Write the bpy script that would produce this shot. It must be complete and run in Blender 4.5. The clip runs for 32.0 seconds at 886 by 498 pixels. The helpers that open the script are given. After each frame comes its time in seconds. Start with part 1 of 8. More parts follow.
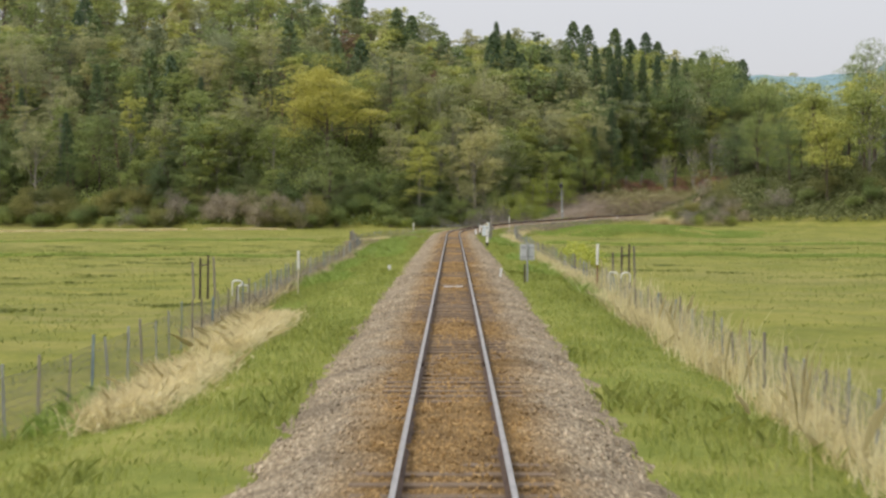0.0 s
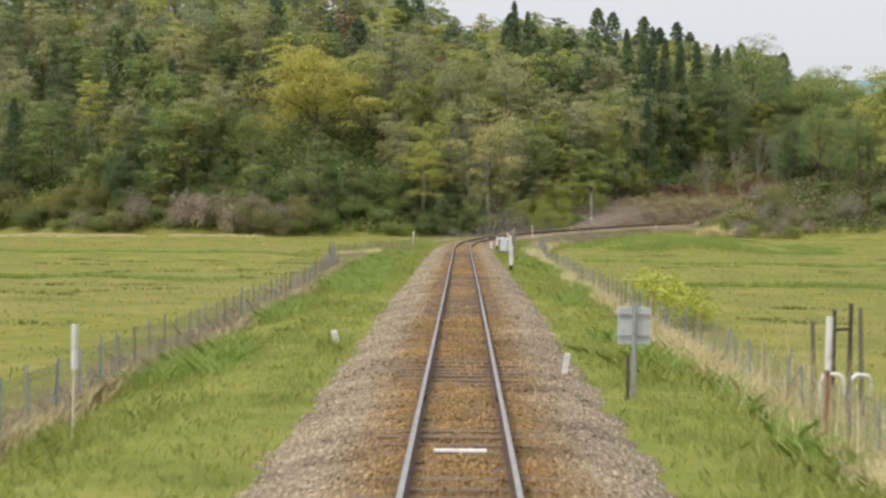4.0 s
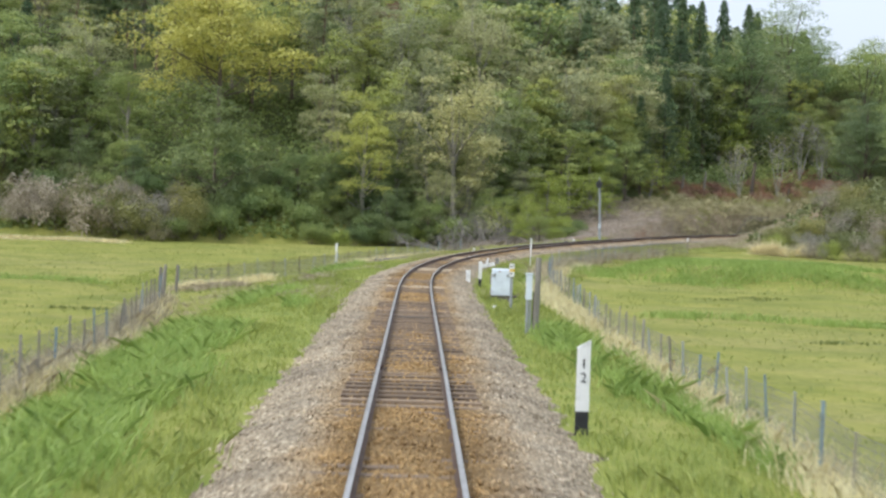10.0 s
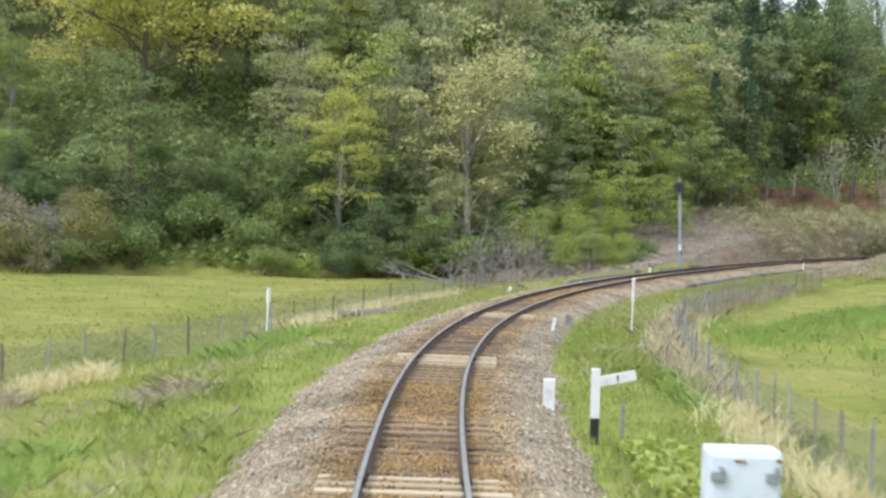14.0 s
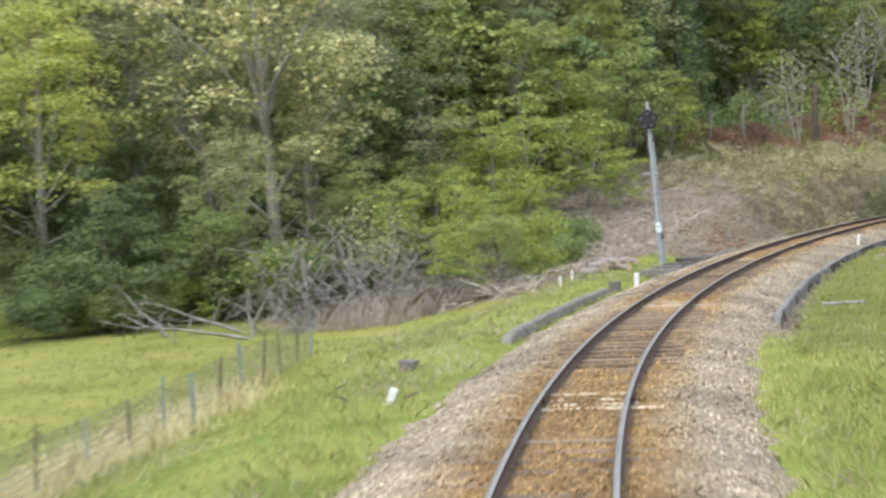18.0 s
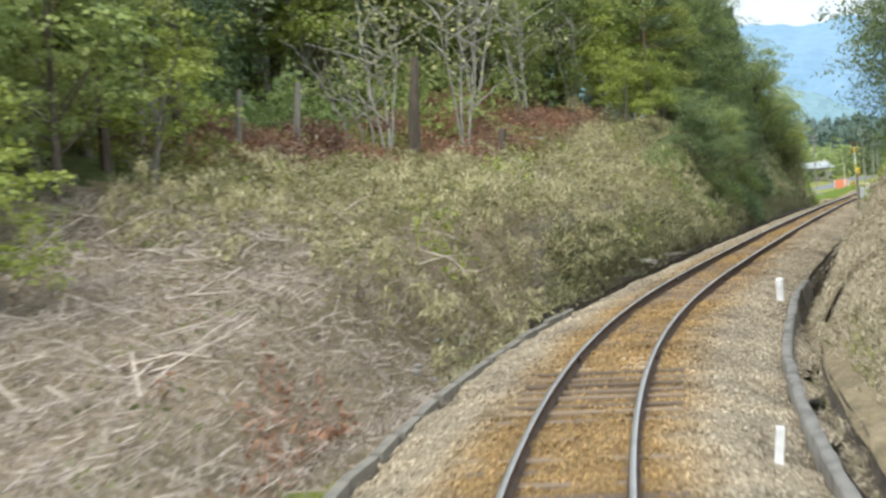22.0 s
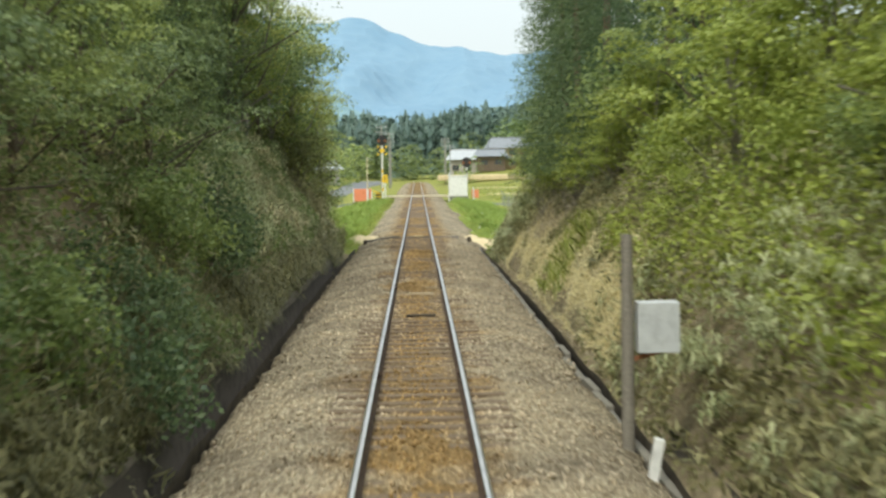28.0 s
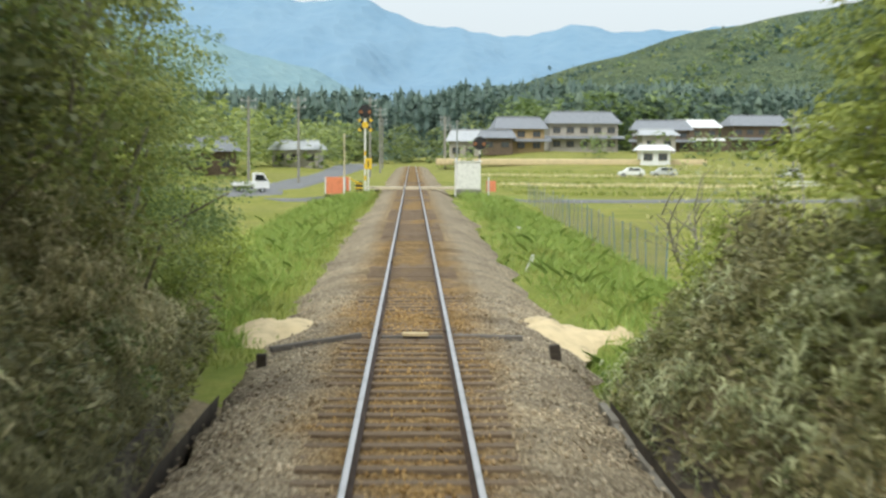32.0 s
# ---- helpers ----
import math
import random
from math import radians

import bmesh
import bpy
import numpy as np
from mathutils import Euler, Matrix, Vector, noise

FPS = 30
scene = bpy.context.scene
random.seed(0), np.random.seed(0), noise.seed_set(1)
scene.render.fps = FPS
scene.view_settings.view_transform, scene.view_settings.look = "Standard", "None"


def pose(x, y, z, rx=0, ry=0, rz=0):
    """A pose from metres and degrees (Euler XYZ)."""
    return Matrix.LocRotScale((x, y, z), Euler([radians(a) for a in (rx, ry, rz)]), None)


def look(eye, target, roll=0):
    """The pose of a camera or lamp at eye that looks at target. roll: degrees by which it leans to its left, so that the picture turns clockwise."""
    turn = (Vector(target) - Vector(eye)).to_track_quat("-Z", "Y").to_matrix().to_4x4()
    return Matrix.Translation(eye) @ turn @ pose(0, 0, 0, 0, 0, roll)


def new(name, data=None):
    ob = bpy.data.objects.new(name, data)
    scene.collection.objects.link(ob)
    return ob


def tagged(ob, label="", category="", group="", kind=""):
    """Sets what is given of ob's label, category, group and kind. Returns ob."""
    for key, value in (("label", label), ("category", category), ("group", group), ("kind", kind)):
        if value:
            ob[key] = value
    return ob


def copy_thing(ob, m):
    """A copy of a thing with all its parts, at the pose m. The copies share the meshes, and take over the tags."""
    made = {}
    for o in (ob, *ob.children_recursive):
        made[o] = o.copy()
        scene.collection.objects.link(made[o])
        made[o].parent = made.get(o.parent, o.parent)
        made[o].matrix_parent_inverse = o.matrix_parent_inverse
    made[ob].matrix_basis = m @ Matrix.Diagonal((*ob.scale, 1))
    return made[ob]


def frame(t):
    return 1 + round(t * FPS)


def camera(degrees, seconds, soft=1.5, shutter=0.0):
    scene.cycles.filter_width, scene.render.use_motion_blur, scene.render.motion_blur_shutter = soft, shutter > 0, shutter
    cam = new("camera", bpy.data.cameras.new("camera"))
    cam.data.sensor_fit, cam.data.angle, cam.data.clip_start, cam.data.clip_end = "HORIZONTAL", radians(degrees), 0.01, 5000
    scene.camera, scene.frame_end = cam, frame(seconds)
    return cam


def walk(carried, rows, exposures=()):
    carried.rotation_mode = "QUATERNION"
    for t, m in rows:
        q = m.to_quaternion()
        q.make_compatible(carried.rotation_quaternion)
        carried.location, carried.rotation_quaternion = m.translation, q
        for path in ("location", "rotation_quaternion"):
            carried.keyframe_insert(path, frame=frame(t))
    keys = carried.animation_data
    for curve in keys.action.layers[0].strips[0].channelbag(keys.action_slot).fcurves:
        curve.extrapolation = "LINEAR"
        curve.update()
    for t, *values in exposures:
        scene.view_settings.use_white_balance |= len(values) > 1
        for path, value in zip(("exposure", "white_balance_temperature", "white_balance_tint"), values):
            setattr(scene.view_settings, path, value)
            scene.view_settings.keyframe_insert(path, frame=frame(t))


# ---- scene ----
# The line of the railway: curvature along the way, then its integral
STEP = 1.0
SG = np.arange(-20.0, 1500.0, STEP)
BEND_AT = np.linspace(169.59, 386.29, 13)
BEND = np.array([-0.000186, 0.00011, -0.000096, 0.000257, 0.004415, 0.006704, 0.006885, 0.006384, 0.00661, 0.007141, 0.000266, 0.000054, 0.000203])
CURVE = np.interp(SG, BEND_AT, BEND, left=0, right=0)
HEAD = -np.cumsum(CURVE) * STEP
GRADE = np.interp(SG, [0, 106, 212, 318, 424, 445, 900, 1000], [0.001369, -0.001972, -0.00539, 0.016714, 0.00118, 0.006, 0.006, 0.0])
CX, CY, CZ = np.cumsum(-np.sin(HEAD)) * STEP, np.cumsum(np.cos(HEAD)) * STEP, np.cumsum(GRADE) * STEP
CX, CY, CZ = CX - CX[20], CY - CY[20], CZ - CZ[20]
CANT = np.radians(1.04) * np.convolve(np.pad(CURVE, 20, mode="edge"), np.ones(41) / 41, "valid") / 0.00714


def at(s, arr):
    return float(np.interp(s, SG, arr))


def spot(s, d, z=0.0):
    """World place s metres along the line, d to its right, z over the rails."""
    h = at(s, HEAD)
    return Vector((at(s, CX) + d * math.cos(h), at(s, CY) + d * math.sin(h), at(s, CZ) + z))


def stand(s, d, z=0.0, turn=0.0):
    """A pose there, its y axis along the line."""
    return Matrix.Translation(spot(s, d, z)) @ pose(0, 0, 0, 0, 0, math.degrees(at(s, HEAD)) + turn)


def along(x, y):
    """Arrays of s and d of the nearest place on the line."""
    x, y = np.ravel(x).astype(float), np.ravel(y).astype(float)
    s_out, d_out = np.empty(len(x)), np.empty(len(x))
    for a in range(0, len(x), 4000):
        xx, yy = x[a:a + 4000, None], y[a:a + 4000, None]
        i = ((xx - CX[None, ::4]) ** 2 + (yy - CY[None, ::4]) ** 2).argmin(1) * 4
        for _ in range(3):
            al = -(xx[:, 0] - CX[i]) * np.sin(HEAD[i]) + (yy[:, 0] - CY[i]) * np.cos(HEAD[i])
            i = np.clip(i + np.rint(al / STEP).astype(int), 0, len(SG) - 1)
        al = -(xx[:, 0] - CX[i]) * np.sin(HEAD[i]) + (yy[:, 0] - CY[i]) * np.cos(HEAD[i])
        s_out[a:a + 4000] = SG[i] + al
        d_out[a:a + 4000] = (xx[:, 0] - CX[i]) * np.cos(HEAD[i]) + (yy[:, 0] - CY[i]) * np.sin(HEAD[i])
    return s_out, d_out


def ease(v, a, b):
    k = np.clip((v - a) / (b - a), 0, 1)
    return k * k * (3 - 2 * k)


# ---- camera ----
ROWS = [
    (0.0, 0.000, 75.928, 2.712, 0.360, -1.745, 0.045),
    (0.5, 0.000, 80.371, 2.707, 0.304, -1.865, 0.564),
    (1.0, 0.000, 84.824, 2.701, 0.392, -1.941, 0.089),
    (1.5, 0.000, 89.288, 2.695, 0.554, -1.841, -0.327),
    (2.0, 0.000, 93.769, 2.688, 0.485, -1.725, 0.167),
    (2.5, 0.000, 98.273, 2.681, 0.534, -1.629, -0.008),
    (3.0, 0.000, 102.808, 2.672, 0.764, -1.586, -0.296),
    (3.5, 0.000, 107.384, 2.663, 0.688, -1.581, -0.640),
    (4.0, 0.000, 111.976, 2.654, 0.681, -1.602, -0.568),
    (4.5, 0.000, 116.599, 2.643, 0.666, -1.649, -0.409),
    (5.0, 0.000, 121.253, 2.632, 0.651, -1.697, -0.249),
    (5.5, 0.000, 125.935, 2.620, 0.644, -1.718, -0.177),
    (6.0, 0.000, 130.632, 2.607, 0.587, -1.669, 0.174),
    (6.5, 0.000, 135.405, 2.594, 0.693, -1.695, -0.102),
    (7.0, 0.000, 140.252, 2.579, 0.475, -1.652, -0.214),
    (7.5, 0.000, 145.173, 2.564, 0.570, -1.515, -0.010),
    (8.0, -0.000, 150.151, 2.547, 0.578, -1.952, -0.002),
    (8.5, -0.000, 155.216, 2.529, -0.461, -3.701, -0.446),
    (9.0, -0.000, 160.334, 2.511, -1.483, -2.854, 0.097),
    (9.5, -0.000, 165.460, 2.491, -0.981, -1.123, -1.337),
    (10.0, -0.000, 170.584, 2.471, -0.928, -1.585, -1.959),
    (10.5, -0.004, 175.743, 2.449, -0.714, -1.067, -1.114),
    (11.0, -0.009, 180.950, 2.427, -0.668, -1.233, -1.542),
    (11.5, -0.014, 186.179, 2.403, -0.642, -0.954, -1.592),
    (12.0, -0.017, 191.491, 2.378, -0.680, -0.821, -1.644),
    (12.5, -0.018, 196.925, 2.352, -0.710, -0.980, -1.553),
    (13.0, -0.019, 202.488, 2.324, -0.683, -0.798, -1.454),
    (13.5, -0.022, 208.034, 2.295, -0.810, -0.757, -1.871),
    (14.0, -0.024, 213.510, 2.267, -0.915, -1.030, -1.638),
    (14.5, -0.023, 218.999, 2.242, -0.931, -1.433, -1.348),
    (15.0, -0.016, 224.493, 2.225, -0.808, -1.543, -1.008),
    (15.5, 0.015, 229.997, 2.213, -0.728, -1.784, -0.261),
    (16.0, 0.104, 235.516, 2.208, -1.053, -2.026, 0.487),
    (16.5, 0.292, 241.051, 2.209, -2.027, -2.135, 0.827),
    (17.0, 0.615, 246.590, 2.216, -4.302, -2.085, 2.812),
    (17.5, 1.095, 252.129, 2.230, -5.372, -1.967, 2.902),
    (18.0, 1.756, 257.660, 2.251, -7.126, -1.598, 3.567),
    (18.5, 2.618, 263.173, 2.278, -9.639, -1.486, 3.831),
    (19.0, 3.677, 268.611, 2.311, -11.861, -1.583, 4.147),
    (19.5, 4.918, 273.921, 2.350, -13.675, -1.535, 4.000),
    (20.0, 6.360, 279.195, 2.395, -15.862, -1.532, 4.162),
    (20.5, 8.035, 284.522, 2.448, -17.375, -1.442, 3.726),
    (21.0, 9.944, 289.887, 2.509, -19.751, -1.193, 2.969),
    (21.5, 12.058, 295.194, 2.576, -22.325, -1.440, 3.399),
    (22.0, 14.311, 300.303, 2.649, -23.561, -1.467, 4.129),
    (22.5, 16.738, 305.309, 2.727, -26.288, -1.396, 3.900),
    (23.0, 19.325, 310.184, 2.812, -28.313, -1.146, 3.545),
    (23.5, 22.099, 314.983, 2.903, -30.518, -1.243, 4.234),
    (24.0, 25.083, 319.723, 2.993, -32.265, -0.914, 3.827),
    (24.5, 28.195, 324.273, 3.077, -34.391, -1.041, 3.098),
    (25.0, 31.483, 328.708, 3.157, -36.572, -1.148, 2.930),
    (25.5, 34.886, 333.023, 3.232, -38.686, -1.437, 2.627),
    (26.0, 38.364, 337.273, 3.303, -39.750, -1.584, 2.465),
    (26.5, 41.868, 341.491, 3.369, -40.568, -1.908, 2.108),
    (27.0, 45.371, 345.696, 3.430, -41.267, -2.233, 1.750),
    (27.5, 48.871, 349.888, 3.487, -41.599, -2.380, 1.588),
    (28.0, 52.371, 354.071, 3.540, -40.939, -2.516, 0.908),
    (28.5, 55.857, 358.230, 3.588, -41.024, -2.316, -0.618),
    (29.0, 59.324, 362.363, 3.631, -41.139, -2.157, -0.962),
    (29.5, 62.783, 366.479, 3.670, -41.212, -2.101, -0.471),
    (30.0, 66.249, 370.598, 3.705, -41.277, -2.213, -0.458),
    (30.5, 69.724, 374.727, 3.735, -41.135, -2.318, -0.553),
    (31.0, 73.250, 378.917, 3.762, -41.497, -2.451, -0.370),
    (31.5, 76.819, 383.158, 3.785, -41.165, -2.415, -0.350),
    (32.0, 80.418, 387.436, 3.803, -41.169, -3.137, -0.184),
]
EXPOSURES = [(0.0, -0.25, 6550, 13), (3.0, -0.17, 6550, 13), (6.0, -0.05, 6450, 14), (9.0, 0.06, 6200, 13), (10.5, 0.16, 5650, 10), (14.0, 0.3, 5700, 10), (17.0, 0.4, 5800, 12), (19.0, 0.48, 5700, 11),
             (21.5, 0.44, 5850, 7), (23.5, 0.28, 6150, 5), (25.5, 0.2, 6250, 4), (28.0, 0.2, 6350, 1), (29.5, 0.28, 6350, 2), (31.0, 0.28, 6250, 3), (32.0, 0.05, 6200, 4)]


def cam_pose(x, y, z, yaw, pitch, lean):
    ya, pi = math.radians(yaw), math.radians(pitch)
    eye = Vector((x, y, z))
    ahead = Vector((-math.sin(ya) * math.cos(pi), math.cos(ya) * math.cos(pi), math.sin(pi)))
    return look(eye, eye + ahead, -lean)


cam = camera(30.26, 32.0, 2.6, 0.5)
walk(cam, [(row[0], cam_pose(*row[1:])) for row in ROWS], EXPOSURES)

# ---- daylight ----
SUN_AZ, SUN_EL, SKY_TOP = 240.0, 50.0, 11.3
world = bpy.data.worlds.new("world")
scene.world = world
world.use_nodes = True
wn, wl = world.node_tree.nodes, world.node_tree.links
bg = wn["Background"]
sky = wn.new("ShaderNodeTexSky")
sky.sky_type, sky.sun_disc = "NISHITA", False
sky.sun_elevation, sky.sun_rotation = radians(SUN_EL), radians(SUN_AZ)
sky.air_density, sky.dust_density, sky.ozone_density = 1.0, 4.0, 1.0
veil = wn.new("ShaderNodeMix")
veil.data_type = "RGBA"
veil.inputs[0].default_value = 0.8
height = wn.new("ShaderNodeTexGradient")  # an overcast sky is brighter overhead than at the horizon
height.texture_mapping.mapping_x, height.texture_mapping.mapping_z = "Z", "X"
cloud = wn.new("ShaderNodeValToRGB")
cloud.color_ramp.elements[0].color, cloud.color_ramp.elements[1].color = (0.50, 0.515, 0.535, 1), (1.0, 1.0, 1.0, 1)
wl.new(height.outputs[0], cloud.inputs[0])
glow = wn.new("ShaderNodeMix")
glow.data_type, glow.blend_type = "RGBA", "MULTIPLY"
glow.inputs[0].default_value, glow.inputs[7].default_value = 1.0, (SKY_TOP, SKY_TOP, SKY_TOP, 1)
glow.clamp_result = False
wl.new(cloud.outputs[0], glow.inputs[6])
wl.new(glow.outputs[2], veil.inputs[7])
wl.new(sky.outputs[0], veil.inputs[6])
wl.new(veil.outputs[2], bg.inputs[0])
bg.inputs[1].default_value = 0.148
sun = new("sun", bpy.data.lights.new("sun", "SUN"))
sun.data.energy, sun.data.angle, sun.data.color = 2.0, radians(14), (1.0, 0.93, 0.82)
az, el = radians(SUN_AZ), radians(SUN_EL)
to_sun = Vector((math.sin(az) * math.cos(el), math.cos(az) * math.cos(el), math.sin(el)))
sun.matrix_world = look(to_sun * 400 + Vector((30, 250, 0)), Vector((30, 250, 0)))

# ---- materials ----


class Mat:
    """A small builder of node materials."""

    def __init__(self, name, rough=0.8, metal=0.0, spec=0.3):
        self.m = bpy.data.materials.new(name)
        self.m.use_nodes = True
        self.n, self.l = self.m.node_tree.nodes, self.m.node_tree.links
        self.b = self.n["Principled BSDF"]
        self.b.inputs["Roughness"].default_value, self.b.inputs["Metallic"].default_value = rough, metal
        self.b.inputs["Specular IOR Level"].default_value = spec

    def coords(self, kind="Object", scale=(1, 1, 1)):
        tc, mp = self.n.new("ShaderNodeTexCoord"), self.n.new("ShaderNodeMapping")
        mp.inputs["Scale"].default_value = scale
        self.l.new(tc.outputs[kind], mp.inputs[0])
        return mp.outputs[0]

    def noise(self, scale, co, detail=4.0, rough=0.6):
        t = self.n.new("ShaderNodeTexNoise")
        t.inputs["Scale"].default_value, t.inputs["Detail"].default_value, t.inputs["Roughness"].default_value = scale, detail, rough
        self.l.new(co, t.inputs["Vector"])
        return t.outputs[0]

    def voronoi(self, scale, co, out="Color"):
        t = self.n.new("ShaderNodeTexVoronoi")
        t.inputs["Scale"].default_value = scale
        self.l.new(co, t.inputs["Vector"])
        return t.outputs[out]

    def ramp(self, fac, stops):
        r = self.n.new("ShaderNodeValToRGB")
        e = r.color_ramp.elements
        while len(e) < len(stops):
            e.new(0.5)
        for q, (p, c) in zip(e, stops):
            q.position, q.color = p, (*c, 1)
        self.l.new(fac, r.inputs[0])
        return r.outputs[0]

    def mix(self, fac, a, b, how="MIX"):
        x = self.n.new("ShaderNodeMix")
        x.data_type, x.blend_type = "RGBA", how
        for v, k in ((fac, 0), (a, 6), (b, 7)):
            if isinstance(v, (int, float)):
                x.inputs[k].default_value = v
            elif isinstance(v, tuple):
                x.inputs[k].default_value = (*v, 1)
            else:
                self.l.new(v, x.inputs[k])
        return x.outputs[2]

    def math(self, how, a, b=0.0):
        x = self.n.new("ShaderNodeMath")
        x.operation = how
        for v, k in ((a, 0), (b, 1)):
            if isinstance(v, (int, float)):
                x.inputs[k].default_value = v
            else:
                self.l.new(v, x.inputs[k])
        return x.outputs[0]

    def rand(self, object_wise=True):
        if object_wise:
            return self.n.new("ShaderNodeObjectInfo").outputs["Random"]
        return self.n.new("ShaderNodeNewGeometry").outputs["Random Per Island"]

    def color(self, c):
        if isinstance(c, tuple):
            self.b.inputs["Base Color"].default_value = (*c, 1)
        else:
            self.l.new(c, self.b.inputs["Base Color"])
        return self

    def bump(self, h, strength=0.5, dist=0.02):
        x = self.n.new("ShaderNodeBump")
        x.inputs["Strength"].default_value, x.inputs["Distance"].default_value = strength, dist
        self.l.new(h, x.inputs["Height"])
        self.l.new(x.outputs[0], self.b.inputs["Normal"])
        return self

    def see_through(self, share=0.35):
        """Leaves let some light pass."""
        t, mx = self.n.new("ShaderNodeBsdfTranslucent"), self.n.new("ShaderNodeMixShader")
        src = self.b.inputs["Base Color"]
        if src.is_linked:
            self.l.new(src.links[0].from_socket, t.inputs[0])
        else:
            t.inputs[0].default_value = src.default_value
        mx.inputs[0].default_value = share
        self.l.new(self.b.outputs[0], mx.inputs[1])
        self.l.new(t.outputs[0], mx.inputs[2])
        self.l.new(mx.outputs[0], self.n["Material Output"].inputs[0])
        return self


def plain(name, c, rough=0.6, metal=0.0, wear=0.15, scale=6.0, bump=0.1, spec=0.3):
    """A coat with blotches, dirt streaks and fine relief."""
    m = Mat(name, rough, metal, spec)
    co = m.coords("Object")
    a = m.noise(scale, co, 5, 0.65)
    dark = tuple(v * (1 - wear * 2.2) for v in c)
    light = tuple(min(1, v * (1 + wear * 0.7)) for v in c)
    m.color(m.ramp(a, [(0.3, dark), (0.5, c), (0.72, light)]))
    m.bump(m.noise(scale * 8, co, 3), bump, 0.01)
    return m.m


def leafy(name, dark, light, share=0.4, by_tree=0.8, grain=0.55):
    m = Mat(name, 0.5, 0, 0.45)
    isl, tree = m.rand(False), m.rand(True)
    co = m.coords("Object")
    n = m.noise(grain, co, 3)
    mixv = m.math("ADD", m.math("MULTIPLY", isl, 0.55), m.math("MULTIPLY", n, 0.5))
    base = m.ramp(mixv, [(0.2, dark), (0.85, light)])
    warm = m.mix(tree, (0.62, 0.74, 0.72), (1.32, 1.25, 0.95))
    m.color(m.mix(by_tree, base, m.mix(1.0, base, warm, "MULTIPLY")))
    m.see_through(share)
    return m.m


LEAF = {
    # dark ends of mid, grey, dark and pine are raised to imitate haze
    "fresh": leafy("leaf_fresh", (0.21, 0.26, 0.07), (0.57, 0.58, 0.20), 0.42),
    "mid": leafy("leaf_mid", (0.14, 0.20, 0.075), (0.40, 0.46, 0.175), 0.42),
    "grey": leafy("leaf_grey", (0.21, 0.23, 0.115), (0.60, 0.585, 0.34), 0.42),
    "gold": leafy("leaf_gold", (0.33, 0.335, 0.06), (0.70, 0.66, 0.19), by_tree=0.1),
    "dark": leafy("leaf_dark", (0.095, 0.14, 0.07), (0.29, 0.345, 0.155), 0.48),
    "cedar": leafy("leaf_cedar", (0.065, 0.11, 0.055), (0.20, 0.265, 0.12), 0.35),
    "pine": leafy("leaf_pine", (0.12, 0.155, 0.08), (0.31, 0.345, 0.165), 0.42),
    "rust": leafy("leaf_rust", (0.17, 0.10, 0.06), (0.36, 0.22, 0.14)),
    "mauve": leafy("leaf_mauve", (0.24, 0.21, 0.18), (0.50, 0.45, 0.42)),
    "olive": leafy("leaf_olive", (0.13, 0.145, 0.05), (0.42, 0.40, 0.17)),
    "lime": leafy("leaf_lime", (0.31, 0.37, 0.06), (0.58, 0.59, 0.12), by_tree=0.2),
    "spring": leafy("leaf_spring", (0.20, 0.26, 0.045), (0.49, 0.54, 0.13), by_tree=0.2),
    # kept darker than the tufts: shadow between them is put into this colour
    "sasa": leafy("leaf_sasa", (0.09, 0.095, 0.035), (0.44, 0.41, 0.20), 0.35, grain=1.7, by_tree=0.0),
    # darkened copy of the bamboo grass, tree shade painted into its colour
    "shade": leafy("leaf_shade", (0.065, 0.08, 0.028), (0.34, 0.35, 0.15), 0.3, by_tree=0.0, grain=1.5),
    "sasagreen": leafy("leaf_sasa_green", (0.13, 0.165, 0.055), (0.68, 0.70, 0.40), 0.35, by_tree=0.0, grain=1.1),
    "sasatuft": leafy("leaf_sasa_tuft", (0.19, 0.18, 0.065), (0.82, 0.74, 0.44), 0.35, grain=1.1, by_tree=0.0),
    "straw": leafy("dry_straw", (0.60, 0.51, 0.25), (0.97, 0.90, 0.58), 0.5, by_tree=0.0),
    "bankstraw": leafy("bank_straw", (0.30, 0.245, 0.155), (0.68, 0.60, 0.43), 0.4, grain=1.3, by_tree=0.0),
    "grass": leafy("grass_blade", (0.21, 0.27, 0.06), (0.45, 0.48, 0.125), 0.42, by_tree=0.0),
    "tallgrass": leafy("tall_grass_blade", (0.25, 0.365, 0.085), (0.45, 0.555, 0.15), 0.5, by_tree=0.0),
    "drygrass": leafy("pale_grass_blade", (0.25, 0.285, 0.08), (0.53, 0.515, 0.18), 0.45, by_tree=0.0),
    "clod": leafy("clod_grass_blade", (0.10, 0.14, 0.03), (0.22, 0.25, 0.06), 0.3, by_tree=0.0),
    "fieldgrass": leafy("field_grass_blade", (0.16, 0.215, 0.045), (0.335, 0.365, 0.09), 0.3, by_tree=0.0),
    "twig": leafy("dry_twig", (0.16, 0.13, 0.10), (0.56, 0.48, 0.40), 0.2, grain=1.2, by_tree=0.0),
    "deadred": leafy("dead_needles", (0.23, 0.12, 0.085), (0.43, 0.25, 0.18), 0.3),
    # far conifers: needle green shifted to blue, distance haze painted in
    "hazewood": leafy("hazed_needles", (0.095, 0.15, 0.145), (0.17, 0.235, 0.21), 0.35),
}


def bark(name, c):
    m = Mat(name, 0.9)
    co = m.coords("Object", (1, 1, 0.25))
    m.color(m.ramp(m.noise(5, co, 6, 0.7), [(0.3, tuple(v * 0.45 for v in c)), (0.7, c)]))
    m.bump(m.noise(22, co, 4), 0.7, 0.03)
    return m.m


BARK = bark("bark", (0.20, 0.165, 0.13))
BARK_PALE = bark("bark_pale", (0.40, 0.37, 0.32))
BARK_WHITE = bark("bark_white", (0.54, 0.51, 0.45))
